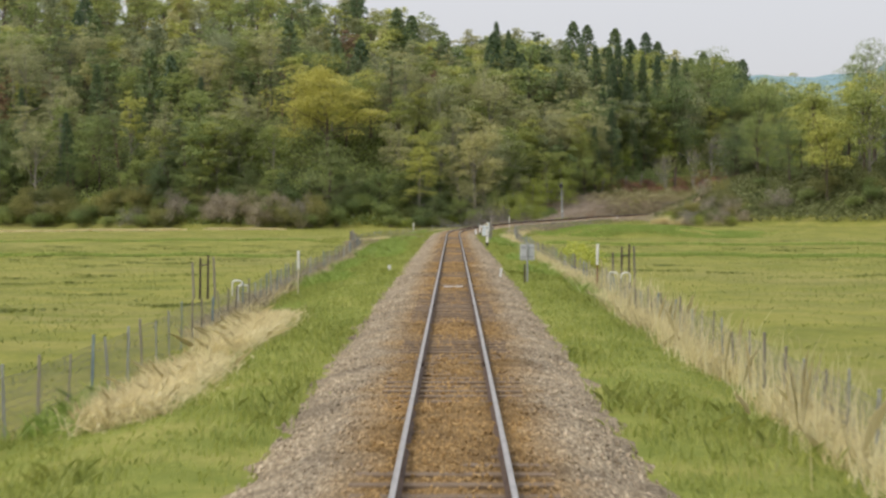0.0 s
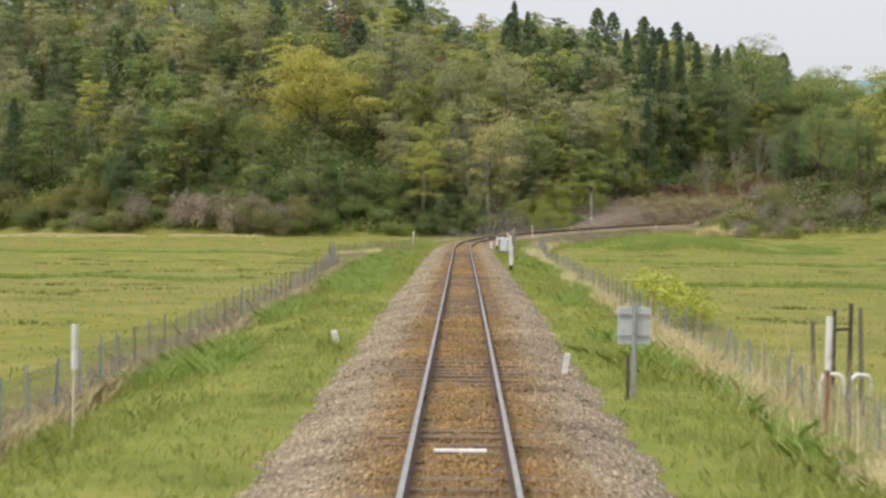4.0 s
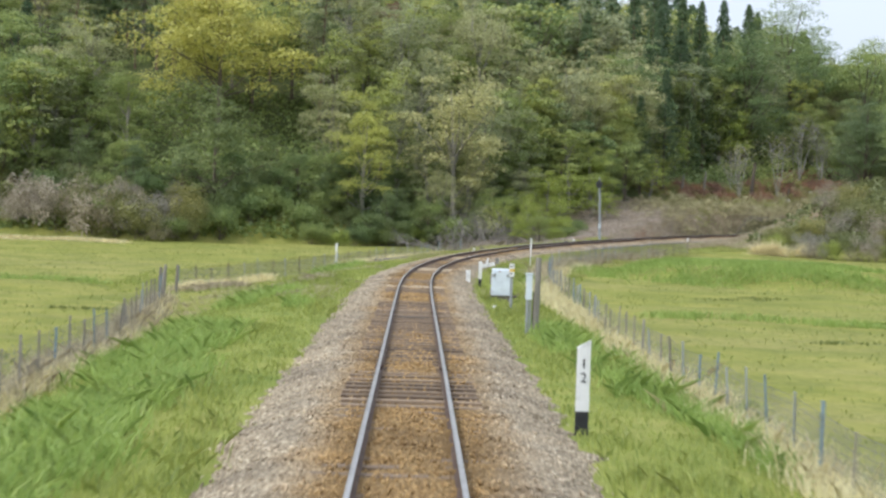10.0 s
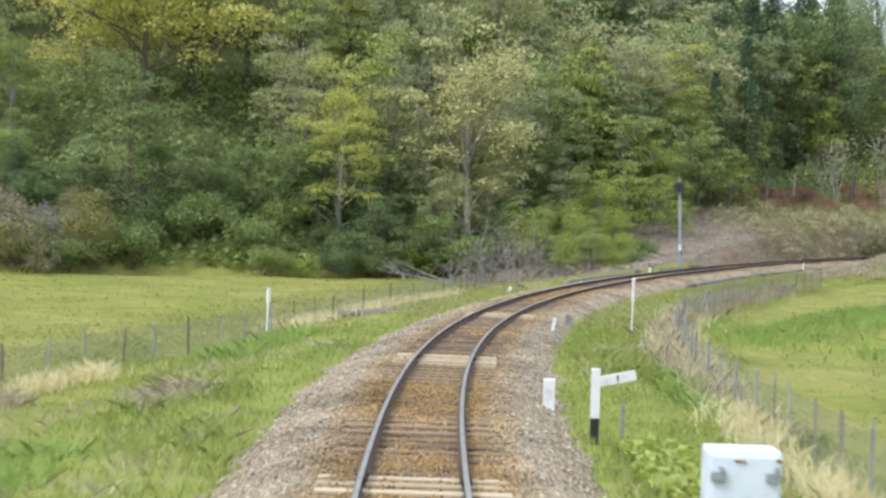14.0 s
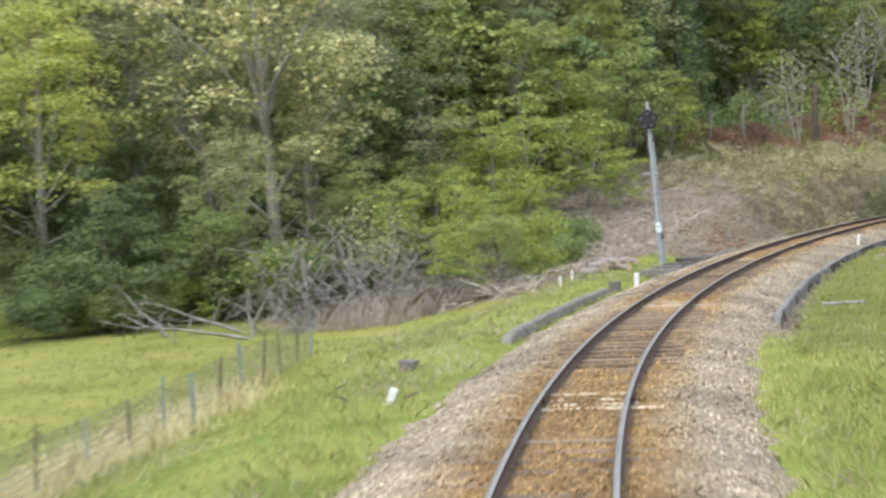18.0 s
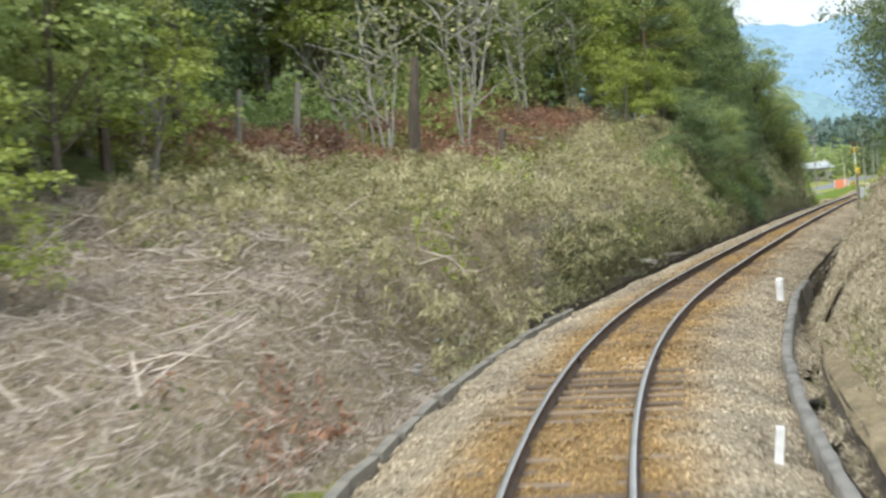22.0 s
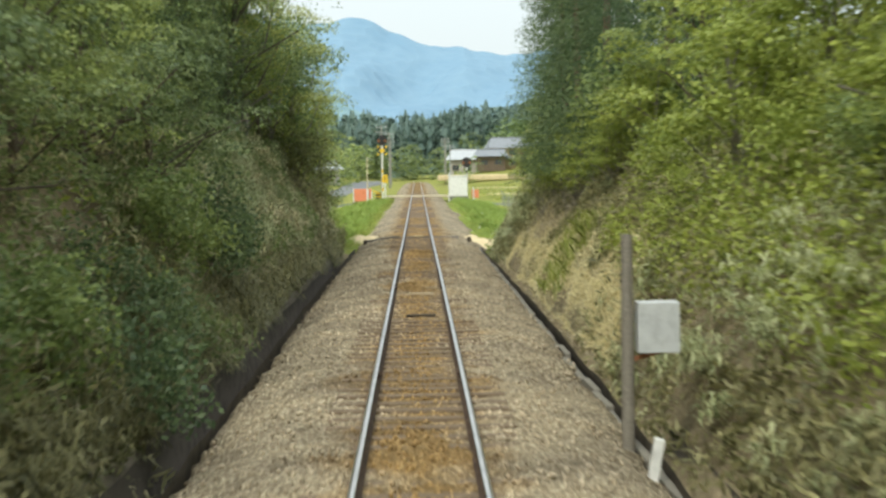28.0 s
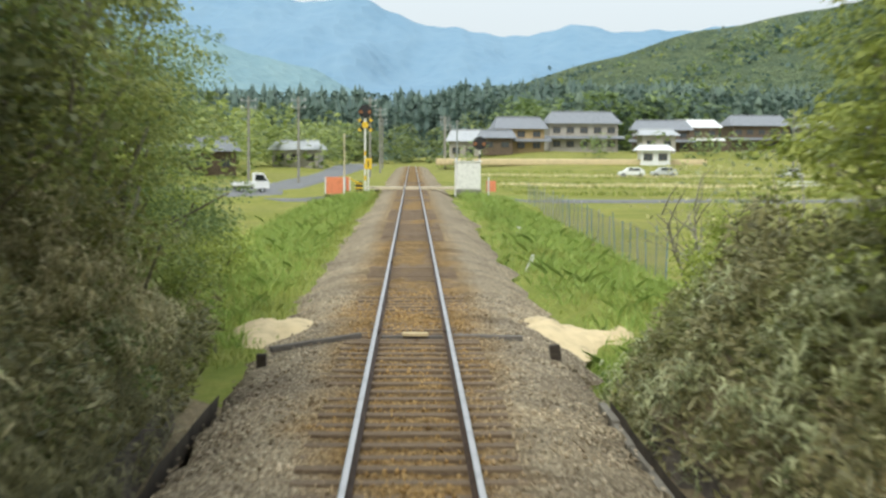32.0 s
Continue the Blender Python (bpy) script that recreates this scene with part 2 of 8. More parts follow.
BARK_RED = bark("bark_red", (0.29, 0.20, 0.15))

# ---- mesh helpers ----


def sheet(name, verts, faces, material, parent=None, label="", smooth=False, uv=None):
    """ONE mesh object from arrays: verts (n, 3), faces a list or an (m, k) array."""
    me = bpy.data.meshes.new(name)
    v = np.asarray(verts, dtype=np.float32)
    if isinstance(faces, np.ndarray):
        k = faces.shape[1]
        me.vertices.add(len(v))
        me.vertices.foreach_set("co", v.ravel())
        me.loops.add(faces.size)
        me.loops.foreach_set("vertex_index", faces.ravel().astype(np.int32))
        me.polygons.add(len(faces))
        me.polygons.foreach_set("loop_start", np.arange(0, faces.size, k, dtype=np.int32))
        me.update(calc_edges=True)
    else:
        me.from_pydata(v.tolist(), [], faces)
        me.update()
    if uv is not None:
        lay = me.uv_layers.new(name="UVMap")
        idx = np.empty(len(me.loops), dtype=np.int32)
        me.loops.foreach_get("vertex_index", idx)
        lay.data.foreach_set("uv", np.asarray(uv, dtype=np.float32)[idx].ravel())
    if smooth:
        me.polygons.foreach_set("use_smooth", np.ones(len(me.polygons), dtype=bool))
    me.materials.append(material)
    ob = new(name, me)
    if parent is not None:
        ob.parent = parent
    if label:
        ob["label"] = label
    return ob


def part(name, bm, material, parent=None, label="", smooth=False):
    me = bpy.data.meshes.new(name)
    bm.to_mesh(me)
    bm.free()
    if smooth:
        for p in me.polygons:
            p.use_smooth = True
    me.materials.append(material)
    ob = new(name, me)
    if parent is not None:
        ob.parent = parent
    if label:
        ob["label"] = label
    return ob


def box(bm, size, m, bevel=0.0):
    r = bmesh.ops.create_cube(bm, size=1, matrix=m @ Matrix.Diagonal((*size, 1)))
    if bevel:
        es = list({e for v in r["verts"] for e in v.link_edges})
        bmesh.ops.bevel(bm, geom=es, offset=bevel, segments=2, affect="EDGES", profile=0.6)
    return bm


def boxes(*items):
    bm = bmesh.new()
    for size, m, *bev in items:
        box(bm, size, m, bev[0] if bev else 0.0)
    return bm


def rod(bm, a, b, r0, r1=None, n=8):
    a, b = Vector(a), Vector(b)
    r1 = r0 if r1 is None else r1
    turn = (b - a).to_track_quat("Z", "Y").to_matrix().to_4x4()
    bmesh.ops.create_cone(bm, cap_ends=True, segments=n, radius1=r0, radius2=r1, depth=(b - a).length, matrix=Matrix.Translation((a + b) / 2) @ turn)
    return bm


def rods(*items, n=8):
    bm = bmesh.new()
    for it in items:
        rod(bm, *it, n=n)
    return bm


def thing(name, m, label, category, group="", kind=""):
    ob = new(name)
    ob.empty_display_size = 0.3
    ob.matrix_world = m
    return tagged(ob, label, category, group, kind)


def tubes(paths, n=6):
    """Verts and faces of tubes along paths of (x, y, z, radius)."""
    vs, fs = [], []
    for p in paths:
        base = len(vs)
        for i, (x, y, z, r) in enumerate(p):
            a = Vector(p[min(i + 1, len(p) - 1)][:3]) - Vector(p[max(i - 1, 0)][:3])
            q = a.to_track_quat("Z", "Y") if a.length > 0 else Euler((0, 0, 0)).to_quaternion()
            for k in range(n):
                w = q @ Vector((r * math.cos(6.2832 * k / n), r * math.sin(6.2832 * k / n), 0))
                vs.append((x + w.x, y + w.y, z + w.z))
        for i in range(len(p) - 1):
            for k in range(n):
                fs.append((base + i * n + k, base + i * n + (k + 1) % n, base + (i + 1) * n + (k + 1) % n, base + (i + 1) * n + k))
    return vs, fs


def kites(c, length, width, rng, up=0.3, droop=None, outward=None):
    """Leaf-shaped quads round centres c (n, 3): verts and faces."""
    n = len(c)
    nrm = rng.normal(size=(n, 3))
    nrm[:, 2] = np.abs(nrm[:, 2]) + up
    if outward is not None:
        nrm += outward * 1.0
    nrm /= np.linalg.norm(nrm, axis=1, keepdims=True)
    t = np.cross(nrm, rng.normal(size=(n, 3)))
    t /= np.linalg.norm(t, axis=1, keepdims=True) + 1e-9
    b = np.cross(nrm, t)
    L = (length * rng.uniform(0.6, 1.3, n))[:, None]
    w = (width * rng.uniform(0.7, 1.3, n))[:, None]
    v = np.stack([c - t * L * 0.5, c + b * w * 0.5 - t * L * 0.08, c + t * L * 0.5 + nrm * L * 0.12, c - b * w * 0.5 + t * L * 0.05], 1).reshape(-1, 3)
    return v, np.arange(4 * n).reshape(n, 4)

# ---- the lie of the land ----
END = spot(412, 0)
DIRX, DIRY = -math.sin(at(412, HEAD)), math.cos(at(412, HEAD))


def wood_edge(x):
    """How far north the foot of the wooded hill lies."""
    return np.interp(x, [-400, -120, -60, -22, -2, 8, 14, 24, 36, 60, 90, 140], [345, 330, 324, 310, 315, 321.5, 328, 340, 354, 382, 415, 470])


def rumple(x, y, size):
    return np.sin(x / size + 1.3 * np.sin(y / size * 0.7)) * np.cos(y / size * 1.1 + 0.8 * np.sin(x / size * 0.6 + 1.0))


def land(x, y):
    x, y = np.asarray(x, float), np.asarray(y, float)
    shape = x.shape
    s, d = along(x, y)
    x, y = x.ravel(), y.ravel()
    zc = np.interp(s, SG, CZ)
    open_l = np.interp(d, [-200, -30, -11, -7.2, -4.2, -2.5, -1.9, 0], [-1.45, -1.4, -1.35, -1.15, -0.5, -0.42, -0.5, -0.6])
    open_r = np.interp(d, [0, 1.9, 2.5, 4.0, 5.6, 8, 30, 200], [-0.6, -0.5, -0.42, -0.46, -0.85, -1.15, -1.3, -1.4])
    cut_l = np.interp(d, [-90, -30, -18, -12, -7.6, -4.8, -3.6, -3.25, -2.3, 0], [20, 11, 7.6, 5.8, 4.3, 2.4, -0.7, -1.2, -1.2, -1.1])
    low_l = np.interp(d, [-90, -30, -18, -12, -7.6, -4.8, -3.6, -3.25, -2.3, 0], [18, 8.6, 5.2, 3.0, 2.25, 1.6, -0.7, -1.2, -1.2, -1.1])
    k = ease(s, 358, 386)
    cut_l = low_l * (1 - k) + cut_l * k
    cut_r = np.interp(d, [0, 2.3, 3.05, 3.55, 4.8, 8, 14, 40, 90, 150], [-0.9, -1.05, -0.75, 0.45, 2.0, 4.2, 5.6, 7.5, 5.0, 0])
    fade = 1 - np.where(d < 0, ease(s, 427, 438), ease(s, 425, 436))
    kl = ease(s, 306, 340) * fade
    kr = ease(s, 318, 344) * fade
    kl = kl * np.where(d < -14, ease(s, 318, 342), 1)
    open_l = open_l + 0.15 * ease(s, 286, 290) * (1 - ease(s, 314, 319)) * (ease(-d, 2.7, 3.1) - ease(-d, 4.6, 7.5))
    zl = open_l * (1 - kl) + cut_l * kl
    open_r = open_r - 0.7 * ease(s, 289, 292) * (ease(d, 1.9, 2.3) - ease(d, 3.2, 3.8))
    zr = open_r * (1 - kr) + cut_r * kr
    z = zc + np.where(d < 0, zl, zr)
    # wooded hill to the north
    e = y - wood_edge(x)
    top = np.interp(x, [-250, -90, -40, 0, 30, 60, 100], [54, 50, 42.5, 33.5, 31, 30, 23])
    hill = top * (1 - np.exp(-np.clip(e, 0, None) / 62.0)) * (1.0 + 0.1 * rumple(x, y, 31.0))
    past = (x - END[0]) * DIRX + (y - END[1]) * DIRY
    hill *= 1 - ease(past - 1.2 * np.clip(-d - 14, 0, None), 4, 34)
    near = ease(-d, 6, 26)
    z = np.where(e > 0, np.maximum(z, z * (1 - near) + (hill + zc - 0.9) * near), z)
    # unevenness of the turf, not under the track
    rough = ease(np.abs(d), 2.3, 4.5)
    z = z + rough * (0.06 * rumple(x, y, 1.7) + 0.05 * rumple(y, x, 3.9)) + ease(np.abs(d), 9, 20) * 0.05 * rumple(x, y, 9.0)
    # low bank between two fields, right of the line
    q = np.hypot((x - 21) / 11.0, (y - 268) / 9.0)
    z = z + 0.9 * (1 - ease(q, 0.55, 1.0)) * ease(d, 7, 9)
    # low bank across the left fields
    z = z + 0.35 * np.exp(-((y - 243 - 0.04 * x) / 2.2) ** 2) * ease(-d, 12, 16)
    z = z + ease(s, 650, 738) * (3.8 * ease(d, 7, 16) + 1.2 * ease(-d, 7, 16))
    return z.reshape(shape)


def land1(x, y):
    return float(land(np.array([x]), np.array([y]))[0])


def ground_under(s, d):
    p = spot(s, d)
    return land1(p.x, p.y) - at(s, CZ)


def steps(*runs):
    out = []
    for a, b, st in runs:
        out += list(np.arange(a, b, st))
    return np.array(out + [runs[-1][1]])


def turf():
    m = Mat("turf", 0.95, 0, 0.1)
    co = m.coords("Object")
    big = m.noise(0.035, co, 3)
    mid = m.noise(0.35, co, 5, 0.65)
    fine = m.noise(5.0, co, 5, 0.7)
    strip = m.noise(0.5, m.coords("Object", (0.12, 1.0, 1.0)), 4, 0.6)
    g = m.ramp(mid, [(0.3, (0.152, 0.174, 0.04)), (0.5, (0.225, 0.24, 0.055)), (0.68, (0.30, 0.29, 0.08))])
    dry = m.ramp(fine, [(0.3, (0.23, 0.215, 0.085)), (0.7, (0.38, 0.335, 0.15))])
    mix = m.ramp(m.math("ADD", m.math("MULTIPLY", strip, 0.6), m.math("MULTIPLY", big, 0.4)), [(0.46, (0, 0, 0)), (0.66, (0.55, 0.55, 0.55))])
    c = m.mix(mix, g, dry)
    m.color(m.mix(0.55, c, m.mix(1.0, c, m.ramp(fine, [(0.25, (0.5, 0.5, 0.45)), (0.75, (1.35, 1.35, 1.3))]), "MULTIPLY")))
    m.bump(m.math("ADD", fine, mid), 0.8, 0.12)
    return m.m


def litter():
    m = Mat("wood_floor", 0.95, 0, 0.1)
    co = m.coords("Object")
    a, b = m.noise(0.5, co, 5, 0.7), m.noise(7, co, 4, 0.7)
    c = m.ramp(a, [(0.3, (0.16, 0.135, 0.085)), (0.55, (0.28, 0.23, 0.15)), (0.75, (0.40, 0.335, 0.23))])
    m.color(m.mix(0.6, c, m.mix(1.0, c, m.ramp(b, [(0.3, (0.4, 0.4, 0.4)), (0.7, (1.4, 1.35, 1.25))]), "MULTIPLY")))
    m.bump(b, 0.9, 0.12)
    return m.m


def underwood():
    m = Mat("undergrowth_floor", 0.95, 0, 0.1)
    co = m.coords("Object")
    a, b = m.noise(0.4, co, 5, 0.7), m.noise(4, co, 4, 0.7)
    c = m.ramp(a, [(0.3, (0.075, 0.095, 0.035)), (0.55, (0.13, 0.15, 0.06)), (0.75, (0.20, 0.19, 0.09))])
    m.color(m.mix(0.6, c, m.mix(1.0, c, m.ramp(b, [(0.3, (0.5, 0.5, 0.5)), (0.7, (1.4, 1.4, 1.3))]), "MULTIPLY")))
    m.bump(b, 0.9, 0.2)
    return m.m


def verge_turf():
    m = Mat("verge_turf", 0.95, 0, 0.1)
    co = m.coords("Object")
    mid, fine = m.noise(0.55, co, 5, 0.65), m.noise(9.0, co, 5, 0.7)
    c = m.ramp(mid, [(0.3, (0.15, 0.195, 0.04)), (0.5, (0.235, 0.27, 0.065)), (0.7, (0.33, 0.325, 0.10))])
    m.color(m.mix(0.55, c, m.mix(1.0, c, m.ramp(fine, [(0.25, (0.5, 0.55, 0.45)), (0.75, (1.35, 1.3, 1.2))]), "MULTIPLY")))
    m.bump(m.math("ADD", fine, mid), 0.8, 0.1)
    return m.m


TURF, LITTER, UNDER, VERGE = turf(), litter(), underwood(), verge_turf()
gx = steps((-4200, -600, 300), (-600, -150, 30), (-150, -45, 5), (-45, -14, 1.6), (-14, 100, 0.75), (100, 150, 2.0), (150, 500, 14), (500, 900, 50), (900, 4200, 300))
gy = steps((-1500, -100, 200), (-100, 70, 10), (70, 270, 0.9), (270, 420, 0.75), (420, 520, 2.5), (520, 900, 16), (900, 1300, 50), (1300, 4500, 300))
GX, GY = np.meshgrid(gx, gy)
GZ = land(GX, GY)
nx, ny = len(gx), len(gy)
gi = np.arange(nx * ny).reshape(ny, nx)
gf = np.stack([gi[:-1, :-1].ravel(), gi[:-1, 1:].ravel(), gi[1:, 1:].ravel(), gi[1:, :-1].ravel()], 1)
ground = sheet("ground", np.stack([GX.ravel(), GY.ravel(), GZ.ravel()], 1), gf, TURF, smooth=True)
tagged(ground, "grassy valley floor with paddy fields and a wooded hill", "ground", kind="structure")
ground.data.materials.append(LITTER)
ground.data.materials.append(UNDER)
ground.data.materials.append(VERGE)
fx, fy = (GX[:-1, :-1] + 0.4).ravel(), (GY[:-1, :-1] + 0.4).ravel()
fs_, fd_ = along(fx, fy)
brushy = (fs_ > 305) & (fs_ < 342) & (fd_ < -np.interp(fs_, [304, 309, 312, 316, 320, 325], [11, 9, 6.0, 4.0, 3.1, 2.6])) & (fd_ > -13)
woody = brushy | ((fy - wood_edge(fx) > 4.5) & (fd_ < -5)) | ((fs_ > np.where(fd_ > 0, 325, 334)) & (fs_ < 434) & (np.abs(fd_) > 2.4) & (np.abs(fd_) < 110))
past_ = (fx - END[0]) * DIRX + (fy - END[1]) * DIRY
woody &= past_ < 24
ground.data.polygons.foreach_set("material_index", np.where(woody & ((fs_ < 330) | (np.abs(fd_) > 12)) & ~brushy, 2, np.where(~woody & (np.abs(fd_) < 6.2 + 0.8 * rumple(fx, fy, 2.7)) & (fs_ < 540), 3, woody.astype(np.int32))).astype(np.int32))

# ---- railway ----


def blotches(m, co):
    """Dark, plain and pale patches a stride across."""
    return m.ramp(m.noise(0.55, co, 5, 0.7), [(0.32, (0.62, 0.60, 0.60)), (0.48, (0.98, 0.97, 0.96)), (0.68, (1.32, 1.28, 1.22))])


def ballast_mat():
    m = Mat("ballast", 0.95, 0, 0.15)
    co = m.coords("Object")
    uvn = m.coords("UV")
    sep = m.n.new("ShaderNodeSeparateXYZ")
    m.l.new(uvn, sep.inputs[0])
    off = m.math("ABSOLUTE", sep.outputs[0])
    fresh = m.ramp(m.math("MULTIPLY", m.math("SUBTRACT", sep.outputs[1], 338.0), 0.0085), [(0.1, (0, 0, 0)), (0.4, (1, 1, 1)), (0.6, (1, 1, 1)), (0.85, (0, 0, 0))])
    fresh = m.math("MULTIPLY", fresh, m.ramp(m.noise(0.5, co, 4), [(0.36, (0.2, 0.2, 0.2)), (0.6, (1.0, 1.0, 1.0))]))
    wob = m.math("ADD", m.math("MULTIPLY", m.noise(0.45, co, 5, 0.7), 1.25), fresh)
    rust2 = m.ramp(m.math("MULTIPLY", m.math("ADD", off, wob), 0.4), [(0.58, (1, 1, 1)), (0.86, (0.08, 0.08, 0.08))])
    st = m.voronoi(19, co)
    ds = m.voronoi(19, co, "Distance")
    grey = m.ramp(st, [(0.1, (0.32, 0.27, 0.19)), (0.5, (0.475, 0.41, 0.295)), (0.9, (0.65, 0.585, 0.445))])
    brown = m.ramp(st, [(0.1, (0.265, 0.168, 0.066)), (0.5, (0.38, 0.25, 0.106)), (0.9, (0.475, 0.345, 0.168))])
    c = m.mix(rust2, grey, brown)
    c = m.mix(1.0, c, blotches(m, co), "MULTIPLY")
    # shade in the crevices between stones, painted into the colour
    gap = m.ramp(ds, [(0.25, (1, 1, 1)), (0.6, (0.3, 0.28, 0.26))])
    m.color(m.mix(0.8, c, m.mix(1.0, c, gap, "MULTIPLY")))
    m.bump(m.math("SUBTRACT", 1.0, ds), 1.0, 0.05)
    return m.m


BALLAST = ballast_mat()
S0, S1 = 60.0, 700.0
rng = np.random.default_rng(3)


BED = [(0, -0.172), (0.25, -0.175), (0.5, -0.186), (0.75, -0.168), (1.2, -0.172), (1.7, -0.225), (2.1, -0.36), (2.45, -0.5), (2.75, -0.72)]


def heaped(s, d):
    """How far the stones lie over the plain bed, in heaps along the way."""
    k = np.clip(np.sin(s / 2.9) + np.sin(s / 1.27 + 1) + np.sin(s / 7.1), -0.7, 1.5) + 0.35 * np.sin(d * 4.1 + s * 1.7)
    return 0.024 * k * (np.abs(d) < 1.4)


def ballast_bed():
    ss = np.concatenate([np.arange(S0, 450, 0.4), np.arange(450, S1, 2.0)])
    prof = [(-d, z) for d, z in BED[:0:-1]] + BED
    pd, pz = np.array(prof).T
    X, Y, H, Z, CA = (np.interp(ss, SG, a)[:, None] for a in (CX, CY, HEAD, CZ, CANT))
    D = pd[None] * (1 + 0.05 * rng.normal(size=(len(ss), 1)) * (np.abs(pd) > 2))
    tight = ((ss > 336) & (ss < 436))[:, None]
    D = np.where(tight, np.clip(D, -2.45, 2.45), D)
    heap = heaped(ss[:, None], pd[None])
    jit = heap + rng.normal(scale=0.014, size=D.shape) * (np.abs(pd) > 0.1)
    v = np.stack([X + D * np.cos(H), Y + D * np.sin(H), Z + pz[None] + jit - np.sin(CA) * D], -1)
    n, k = len(ss), len(pd)
    i = np.arange(n * k).reshape(n, k)
    f = np.stack([i[:-1, :-1].ravel(), i[:-1, 1:].ravel(), i[1:, 1:].ravel(), i[1:, :-1].ravel()], 1)
    uv = np.stack([np.broadcast_to(D, (n, k)), np.broadcast_to(ss[:, None], (n, k))], -1).reshape(-1, 2)
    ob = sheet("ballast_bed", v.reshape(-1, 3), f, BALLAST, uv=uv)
    return tagged(ob, "rust-stained crushed stone bed under the single track", "ballast", kind="structure")


ballast_bed()


def rail_metal():
    m = Mat("rail_side", 0.75, 0.3)
    co = m.coords("Object")
    a = m.noise(4, co, 5, 0.7)
    m.color(m.ramp(a, [(0.3, (0.055, 0.038, 0.03)), (0.7, (0.15, 0.10, 0.075))]))
    m.bump(m.noise(40, co, 3), 0.3, 0.004)
    return m.m


RAIL_SIDE = rail_metal()
RAIL_TOP = plain("rail_top", (0.56, 0.53, 0.51), 0.3, 0.9, 0.12, 2.0, 0.05)
track = thing("railway_track", Matrix.Identity(4), "single track of rusty rails on old wooden sleepers", "railway track")


def rail_piece(a, b, side):
    ss = np.append(np.arange(a, b - 0.05, 1.25), b)
    # half section of a rail, foot to head, closed loop
    sec = [(-0.061, -0.153), (0.061, -0.153), (0.061, -0.143), (0.012, -0.125), (0.012, -0.045), (0.032, -0.036), (0.0325, -0.006), (0.026, 0.0),
           (-0.026, 0.0), (-0.0325, -0.006), (-0.032, -0.036), (-0.012, -0.045), (-0.012, -0.125), (-0.061, -0.143)]
    sd, sz = np.array(sec).T
    X, Y, H, Z, CA = (np.interp(ss, SG, q)[:, None] for q in (CX, CY, HEAD, CZ, CANT))
    D = side * 0.566 + sd[None]
    v = np.stack([X + D * np.cos(H), Y + D * np.sin(H), Z + sz[None] - np.sin(CA) * D], -1).reshape(-1, 3)
    n, k = len(ss), len(sd)
    i = np.arange(n * k).reshape(n, k)
    f = np.stack([i[:-1].ravel(), np.roll(i[:-1], -1, 1).ravel(), np.roll(i[1:], -1, 1).ravel(), i[1:].ravel()], 1)
    ob = sheet("rail", v, f, RAIL_SIDE, track)
    ob.data.materials.append(RAIL_TOP)
    tops = np.tile(np.isin(np.arange(k), (6, 7, 8)), n - 1)
    ob.data.polygons.foreach_set("material_index", tops.astype(np.int32))
    return ob


JOINTS = np.arange(231.4 - 15.9 * 10, 700, 15.9)
cuts = [S0, *[j for j in JOINTS if j > S0 + 2], S1]
for a, b in zip(cuts[:-1], cuts[1:]):
    for side in (-1, 1):
        rail_piece(a + 0.006, b - 0.006, side)

# ---- trees ----


def tube_mesh(paths, n=6):
    vs, fs = tubes(paths, n)
    return np.array(vs), np.array(fs)


def branched(paths, n=6):
    """Tubes whose limbs are tied to the first one: one connected skin."""
    vs, fs = tubes(paths, n)
    v = np.array(vs)
    stem, off = len(paths[0]) * n, len(paths[0]) * n
    for p in paths[1:]:
        i = int(((v[:stem] - v[off:off + n].mean(0)) ** 2).sum(1).argmin())
        fs.append((off, off + 1, i // n * n + (i % n + 1) % n, i))
        off += len(p) * n
    return v, np.array(fs)


def crown_clumps(rng, n, cz, rx, rz, shell=0.75):
    """Centres of leaf clumps in an egg-shaped crown."""
    u = rng.normal(size=(n, 3))
    u /= np.linalg.norm(u, axis=1, keepdims=True)
    u[:, 2] = np.where(u[:, 2] < -0.55, -u[:, 2], u[:, 2])
    r = rng.uniform(shell * 0.6, 1.0, n)[:, None]
    wob = 1 + 0.22 * np.sin(3 * np.arctan2(u[:, 1], u[:, 0]) + rng.uniform(0, 6))[:, None]
    return u * r * wob * np.array([rx, rx, rz]) + np.array([0, 0, cz])


